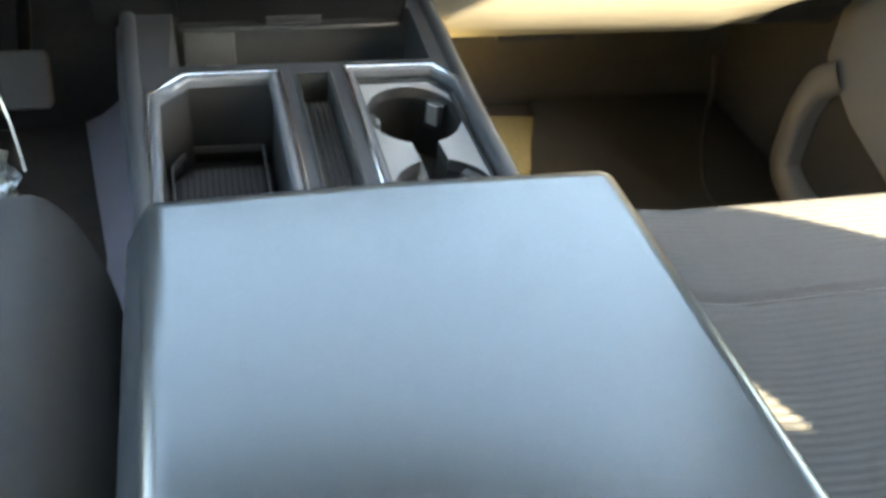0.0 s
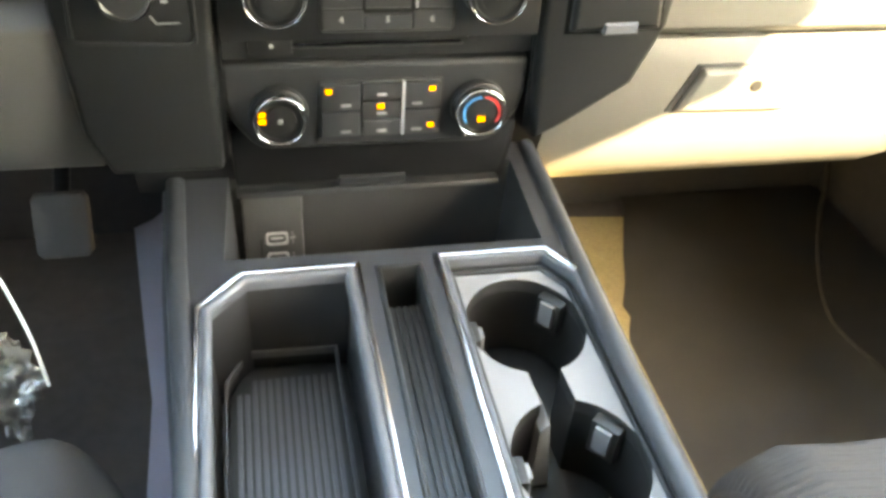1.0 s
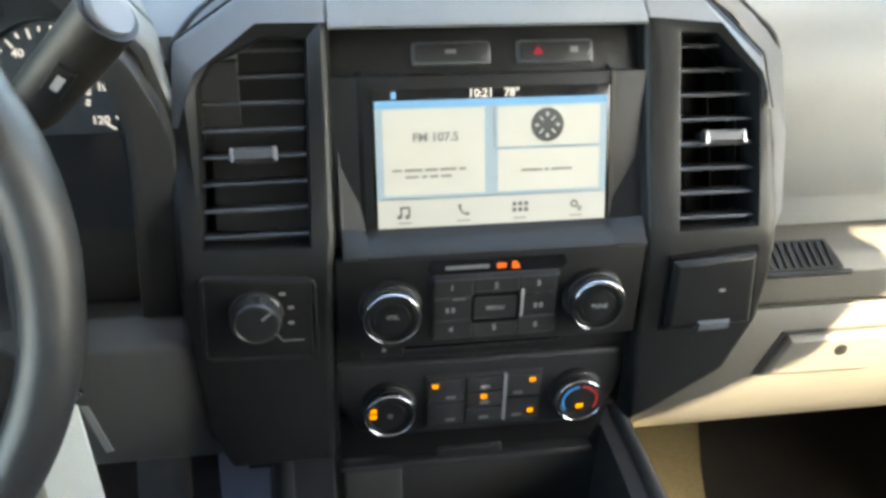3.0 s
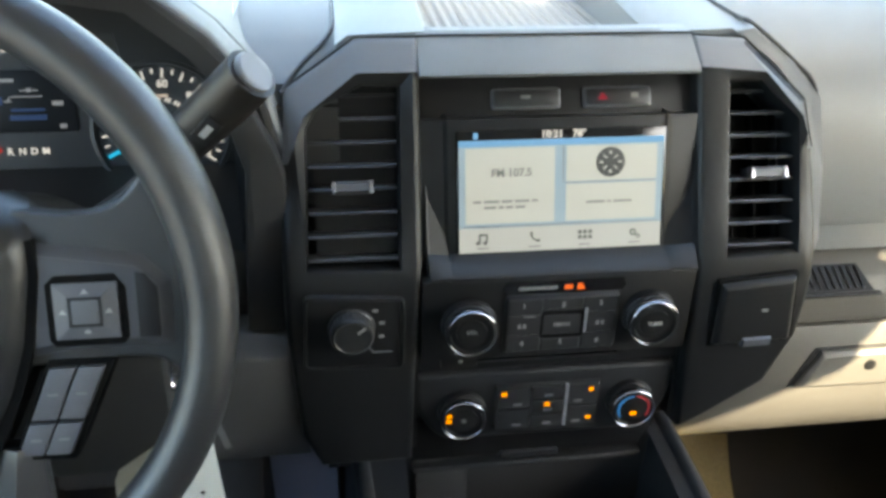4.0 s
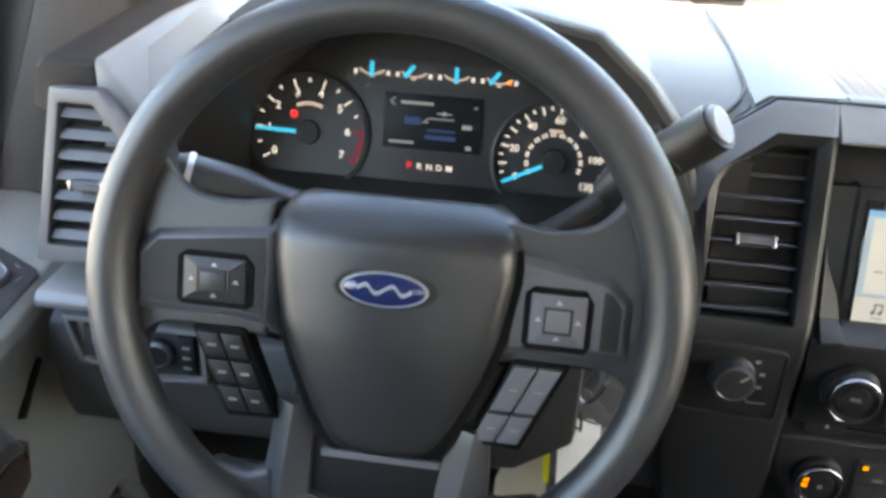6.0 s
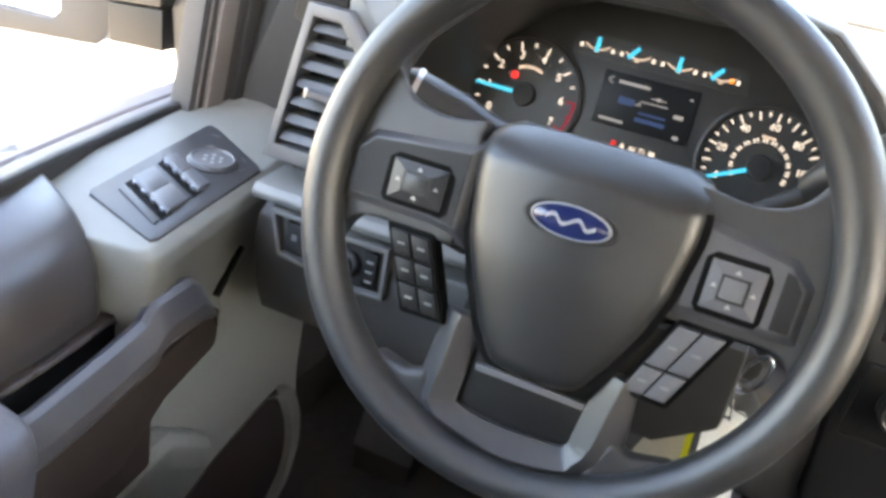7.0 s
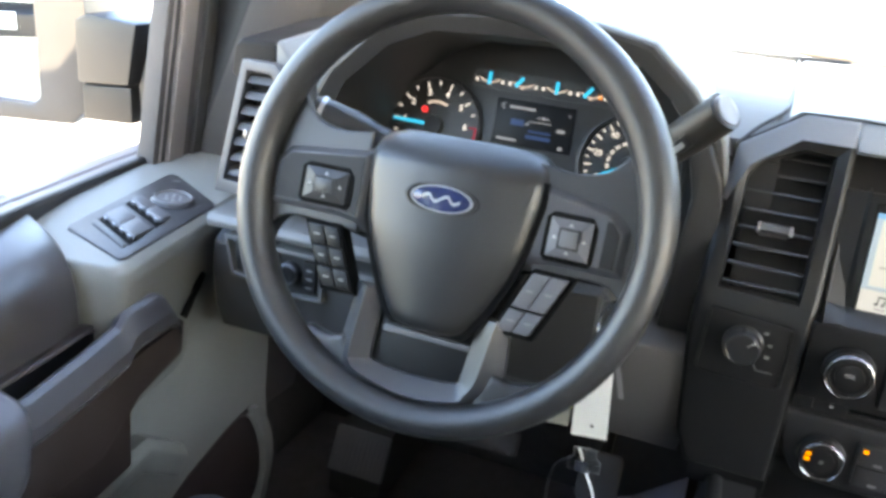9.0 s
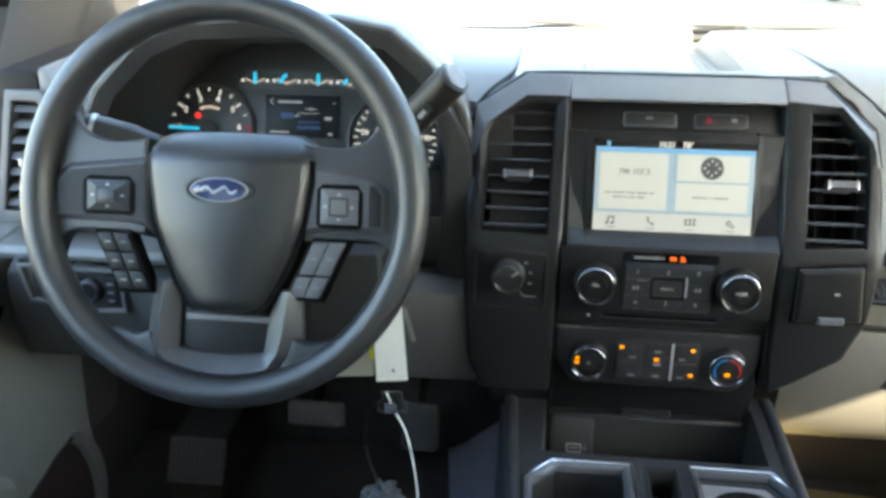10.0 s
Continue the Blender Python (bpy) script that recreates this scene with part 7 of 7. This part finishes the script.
part("pocket_rim", loops([[D @ Vector((u + du, v + dv, h)) for du, dv, h in ((-0.014, 0.0, 0.0), (-0.010, 0.004, 0.012), (0.012, 0.006, 0.012), (0.018, 0.002, -0.01))] for u, v in [(p.x, p.y) for p in smooth_line([(0.132, 0.350, 0), (0.162, 0.332, 0), (0.190, 0.265, 0), (0.186, 0.195, 0), (0.13, 0.135, 0), (-0.10, 0.115, 0), (-0.5, 0.11, 0)], 6)]], caps=False), DOORLIGHT, door, "", sharp=60)
part("shelf_step", loops([[D @ Vector((u, v + dv, h)) for dv, h in ((0.0, 0.0), (0.0, 0.020), (-0.016, 0.026), (-0.055, 0.012), (-0.06, 0.0))] for u, v in ((-0.215, 0.418), (-0.13, 0.448), (-0.10, 0.450), (-0.03, 0.400))]), DOORLIGHT, door, "", 0.004)
part("lock_slot", prism([(0.002, -0.004), (0.012, 0.012), (0.013, 0.022), (0.024, 0.034), (0.030, 0.052), (0.020, 0.060), (0.002, 0.047), (-0.002, 0.036), (-0.014, 0.026), (-0.020, 0.012)], -0.008, 0.0020, axes((-0.8425, 0, 0.570), (0.27, 0, 1), (-0.19, 1, 0))), DEEP, door, "slim dark lock slot", 0.0008)
# frame uprights at the front of the window
def upright(name, y0, y1, mat, label, dx):
    rows = [[(-0.97 + dx - 0.10 * max(0, z - 0.95) + ex, y + (z - 0.75) * 0.205, z) for ex, y in ((-0.025, y0 - 0.004), (0.0, y0), (0.0, y1), (-0.025, y1 + 0.004))] for z in (0.70, 0.95, 1.25)]
    return part(name, loops(rows), mat, door, label, 0.002)


upright("window_channel", 0.107, 0.133, RUBBER, "black window channel", 0.0)
upright("channel_lip", 0.119, 0.123, WARMGREY, "", 0.002)
upright("frame_upright", 0.134, 0.166, WARMGREY, "warm grey inner window frame", 0.006)
upright("door_seal", 0.167, 0.184, RUBBER, "black rubber door seal", 0.002)
upright("frame_return", 0.185, 0.21, KNEE, "grey frame return", 0.008)
setting("pillar_cover", loops([[(x + 0.30 * max(0, z - 0.76), y + (z - 0.70) * 0.20, z) for x, y in ((-0.965, 0.19), (-0.93, 0.205), (-0.87, 0.24), (-0.86, 0.40), (-0.97, 0.40))] for z in (0.30, 0.75, 1.15)]), PILLARGREY, "grey pillar trim between door and dashboard", 0.01)

# ---- passenger's door ----
door2 = tagged(thing("door_2", (0.9, -0.3, 0.05), "grey plastic door panel with a rounded map pocket", "door"), kind="structure")
E = axes((0.84, 0, 0), (0, 0, 1), (0, -1, 0))
part("panel", prism([(1.0, 0.66), (-0.19, 0.66), (-0.20, 0.58), (-0.212, 0.45), (-0.205, 0.36), (-0.10, 0.30), (0.10, 0.24), (1.0, 0.20)], -0.10, 0.0, E), DOORSHADE, door2, "door panel in a shaded copy of the pale grey", 0.012)
part("lower_back", box(-0.20, 1.0, 0.08, 0.34, -0.10, -0.03, E), DOORDARK, door2)
path = [(p.x, p.y) for p in smooth_line([(-0.17, 0.375, 0), (-0.222, 0.32, 0), (-0.236, 0.22, 0), (-0.20, 0.125, 0), (0.0, 0.095, 0), (0.6, 0.085, 0)], 6)]
band = []
for k, (u, v) in enumerate(path):
    (u0, v0), (u1, v1) = path[max(0, k - 1)], path[min(len(path) - 1, k + 1)]
    n = Vector((v0 - v1, u1 - u0)).normalized()
    band.append([E @ Vector((u + n.x * q, v + n.y * q, h)) for q, h in ((-0.004, -0.03), (-0.002, 0.002), (0.006, 0.010), (0.040, 0.010), (0.048, 0.002), (0.050, -0.03))])
part("pocket_rim", loops(band, caps=False), DOORSHADE, door2, "broad grey rim of the map pocket", sharp=60)
part("pocket_back", box(-0.20, 0.9, 0.10, 0.34, -0.04, -0.02, E), BLACK, door2)
part("armrest", loops([[(x, y, z) for x, z in ((0.85, 0.46), (0.80, 0.48), (0.770, 0.565), (0.768, 0.60), (0.785, 0.622), (0.85, 0.645))] for y in (-0.05, -0.10, -0.6, -1.0)]), DOORDARK, door2, "dark padded armrest", 0.008, 3)

# ---- outside mirror ----
mir = thing("side_mirror", (-1.2, 0.38, 0.7), "large grey towing mirror on the door", "side mirror")
part("sail", loops([[(x, y, z) for x, z in ((-1.03, 0.66), (-1.235, 0.665), (-1.243, 0.75), (-1.20, 0.87), (-1.10, 0.98), (-1.03, 1.0))] for y in (0.40, 0.50)]), FRAME, mir, "grey mirror base on the door", 0.008)
part("arm", loops([[(x, y, z) for x, z in ((-1.247, 0.752), (-1.36, 0.742), (-1.36, 0.855), (-1.33, 0.868), (-1.225, 0.862))] for y in (0.38, 0.50)]), FRAME, mir, "grey mirror arm", 0.008)
part("lower_arm", loops([[(x, y, z) for x, z in ((-1.25, 0.680), (-1.36, 0.672), (-1.36, 0.738), (-1.25, 0.748))] for y in (0.39, 0.49)]), DARK, mir, "", 0.006)
MM = axes((-1.545, 0.36, 0.86), (0, 0, 1), (1, 0.34, 0))
shell = part("shell", sunk([(-0.17, -0.21), (0.15, -0.21), (0.185, -0.17), (0.185, 0.02), (0.13, 0.24), (-0.17, 0.24)], [(-0.145, -0.165), (0.075, -0.175), (0.09, -0.16), (0.09, 0.10), (0.09, 0.20), (-0.145, 0.20)], 0.0, -0.02, -0.16, MM), BINGREY, mir, "dark mirror housing", 0.008)
part("mirror_pane", prism([(-0.143, -0.163), (0.075, -0.173), (0.089, -0.16), (0.089, 0.198), (-0.143, 0.198)], -0.018, -0.012, MM), MIRROR, mir, "clear mirror glass")

# ---- outside ----
setting("hood", loops([[(x, y, z) for x, z in ((-0.95, 0.72), (-0.93, 0.86 + h), (-0.6, 0.90 + h), (0, 0.915 + h), (0.6, 0.90 + h), (0.93, 0.86 + h), (0.95, 0.72))] for y, h in ((0.72, 0.0), (1.2, -0.01), (1.7, -0.03), (1.95, -0.09))]), PAINT, "pale painted hood of the pickup in the sun")
setting("cowl", box(-0.93, 0.93, 0.60, 0.74, 0.80, 0.885), BLACK, "black plastic cowl below the windshield", 0.01)
for a, b in (((-0.75, 0.66, 0.905), (-0.05, 0.62, 0.925)), ((0.05, 0.66, 0.905), (0.75, 0.62, 0.925))):
    wp = thing("wiper", a, "black windshield wiper at rest", "wiper", "", "windshield wipers")
    part("blade", tube([a, b], 0.008, 8), BLACK, wp)
    part("wiper_arm", tube([Vector(a) + Vector((0, 0.02, 0.01)), (Vector(a) + Vector(b)) / 2 + Vector((0, 0.0, 0.02))], 0.006, 8), DARK, wp)


# ---- parked truck seen in the mirror ----
WHITEPAINT = material("white_paint", (0.78, 0.78, 0.76), 0.3, coat=0.4, mottle=0.03)
TINT = material("dark_glass", (0.02, 0.022, 0.025), 0.08)


def parked_truck(x, y, turn, paint, label):
    """A pickup facing its own +y."""
    t = thing("pickup_truck", (x, y, -0.8), label, "truck", "", "parked trucks")
    m = Matrix.Translation((x, y, -0.8)) @ Matrix.Rotation(radians(turn), 4, "Z")

    def put(name, bm, mat, parent=t, text="", bevel=0.0):
        bm.transform(m)
        return part(name, bm, mat, parent, text, bevel)

    put("body", loops([[(w * sx, yy, z) for sx, z in ((-1, 0.45), (-1, z1 - 0.08), (-0.94, z1), (0.94, z1), (1, z1 - 0.08), (1, 0.45))] for yy, w, z1 in ((-5.6, 0.98, 1.25), (-3.9, 1.0, 1.28), (-1.3, 1.0, 1.30), (-0.25, 0.98, 1.24), (-0.05, 0.94, 1.15))]), paint, t, "", 0.02)
    put("cab", loops([[(sx * w, yy, z) for sx, yy in ((-1, y0), (1, y0), (1, y1), (-1, y1))] for z, w, y0, y1 in ((1.27, 0.97, -3.8, -1.25), (1.85, 0.76, -3.6, -2.05), (1.92, 0.70, -3.5, -2.2))]), paint, t, "", 0.04)
    put("windshield", loops([[(sx * w, yy, z) for sx in (-1, 1) for yy in (y1 - 0.02,)] + [(w, y1 + 0.02, z), (-w, y1 + 0.02, z)] for z, w, y1 in ((1.33, 0.84, -1.32), (1.80, 0.68, -1.98))]), TINT)
    gr = put("grille", prism([(-0.62, 0.88), (0.62, 0.88), (0.66, 1.0), (0.60, 1.14), (-0.60, 1.14), (-0.66, 1.0)], -0.03, 0.03, axes((0, -0.03, 0), (0, 0, 1), (-1, 0, 0))), TINT, t, "dark grille", 0.01)
    for k in range(3):
        put("grille_bar", box(-0.58, 0.58, 0.0, 0.012, 0.92 + 0.07 * k, 0.945 + 0.07 * k), FRAME, gr)
    for sg in (-1, 1):
        put("headlight", prism([(sg * 0.68, 0.92), (sg * 0.92, 0.92), (sg * 0.92, 1.10), (sg * 0.66, 1.10)][::sg], -0.02, 0.025, axes((0, -0.04, 0), (0, 0, 1), (-1, 0, 0))), SATIN, t, "pale headlight", 0.01)
    bp_ = put("bumper", loops([[(xx, yy, z) for yy, z in ((-0.1, 0.50), (0.10 - 0.08 * abs(xx), 0.52), (0.12 - 0.08 * abs(xx), 0.72), (-0.1, 0.84))] for xx in (-0.98, -0.5, 0, 0.5, 0.98)]), FRAME, t, "dark bumper", 0.01)
    put("plate", box(-0.16, 0.16, 0.12, 0.13, 0.60, 0.74), CARD, bp_, "pale number plate")
    for sx in (-1, 1):
        for yy in (-0.95, -4.6):
            wh = put("wheel", lathe([(0.20, -0.13), (0.38, -0.12), (0.40, -0.05), (0.40, 0.05), (0.38, 0.12), (0.20, 0.13)], axes((sx * 0.86, yy, 0.40), (0, 0, 1), (0, 1, 0)), 24), RUBBER, t, "black tyre")
            put("rim", lathe([(0.24, -0.10), (0.24, 0.125), (0.10, 0.135), (0.05, 0.10)], axes((sx * 0.86, yy, 0.40), (0, 0, 1), (0, sx, 0)), 20), SATIN, wh)
    return t


parked_truck(-2.75, -6.4, 0, WHITEPAINT, "white pickup truck parked behind with a dark grille")
parked_truck(6.2, 22.0, 100, material("grey_paint", (0.16, 0.17, 0.18), 0.3, coat=0.4), "grey pickup truck parked across the lot")
parked_truck(14.5, 23.0, 100, WHITEPAINT, "white pickup truck parked across the lot")

# tree lines beyond the lot
def trees(x0, x1, y0, y1, count, seed):
    rng = random.Random(seed)
    verts, faces = [], []
    for _ in range(count):
        cx, cy = rng.uniform(x0, x1), rng.uniform(y0, y1)
        top = 3.6 + 1.6 * math.sin(cx * 0.7) + 0.8 * math.sin(cx * 1.9 + 1)
        cz = -0.8 + rng.random() ** 0.7 * max(1.2, top)
        for _ in range(2):
            d = Vector((rng.gauss(0, 1), rng.gauss(0, 1), rng.gauss(0, 1))).normalized() * rng.uniform(0.12, 0.3)
            e = d.orthogonal().normalized() * rng.uniform(0.08, 0.2)
            p = Vector((cx, cy, cz)) + Vector((rng.uniform(-0.3, 0.3), rng.uniform(-0.3, 0.3), rng.uniform(-0.3, 0.3)))
            i = len(verts)
            verts += [p - d, p + e, p + d, p - e]
            faces.append((i, i + 1, i + 2, i + 3))
    me = bpy.data.meshes.new("tree_line")
    me.from_pydata(verts, [], faces)
    me.materials.append(LEAF)
    return tagged(new("tree_line", me), "row of green trees beyond the parking lot", "trees", kind="stuff")


trees(3, 34, 25.5, 29, 9000, 3)
trees(-30, 14, -34, -29, 9000, 4)
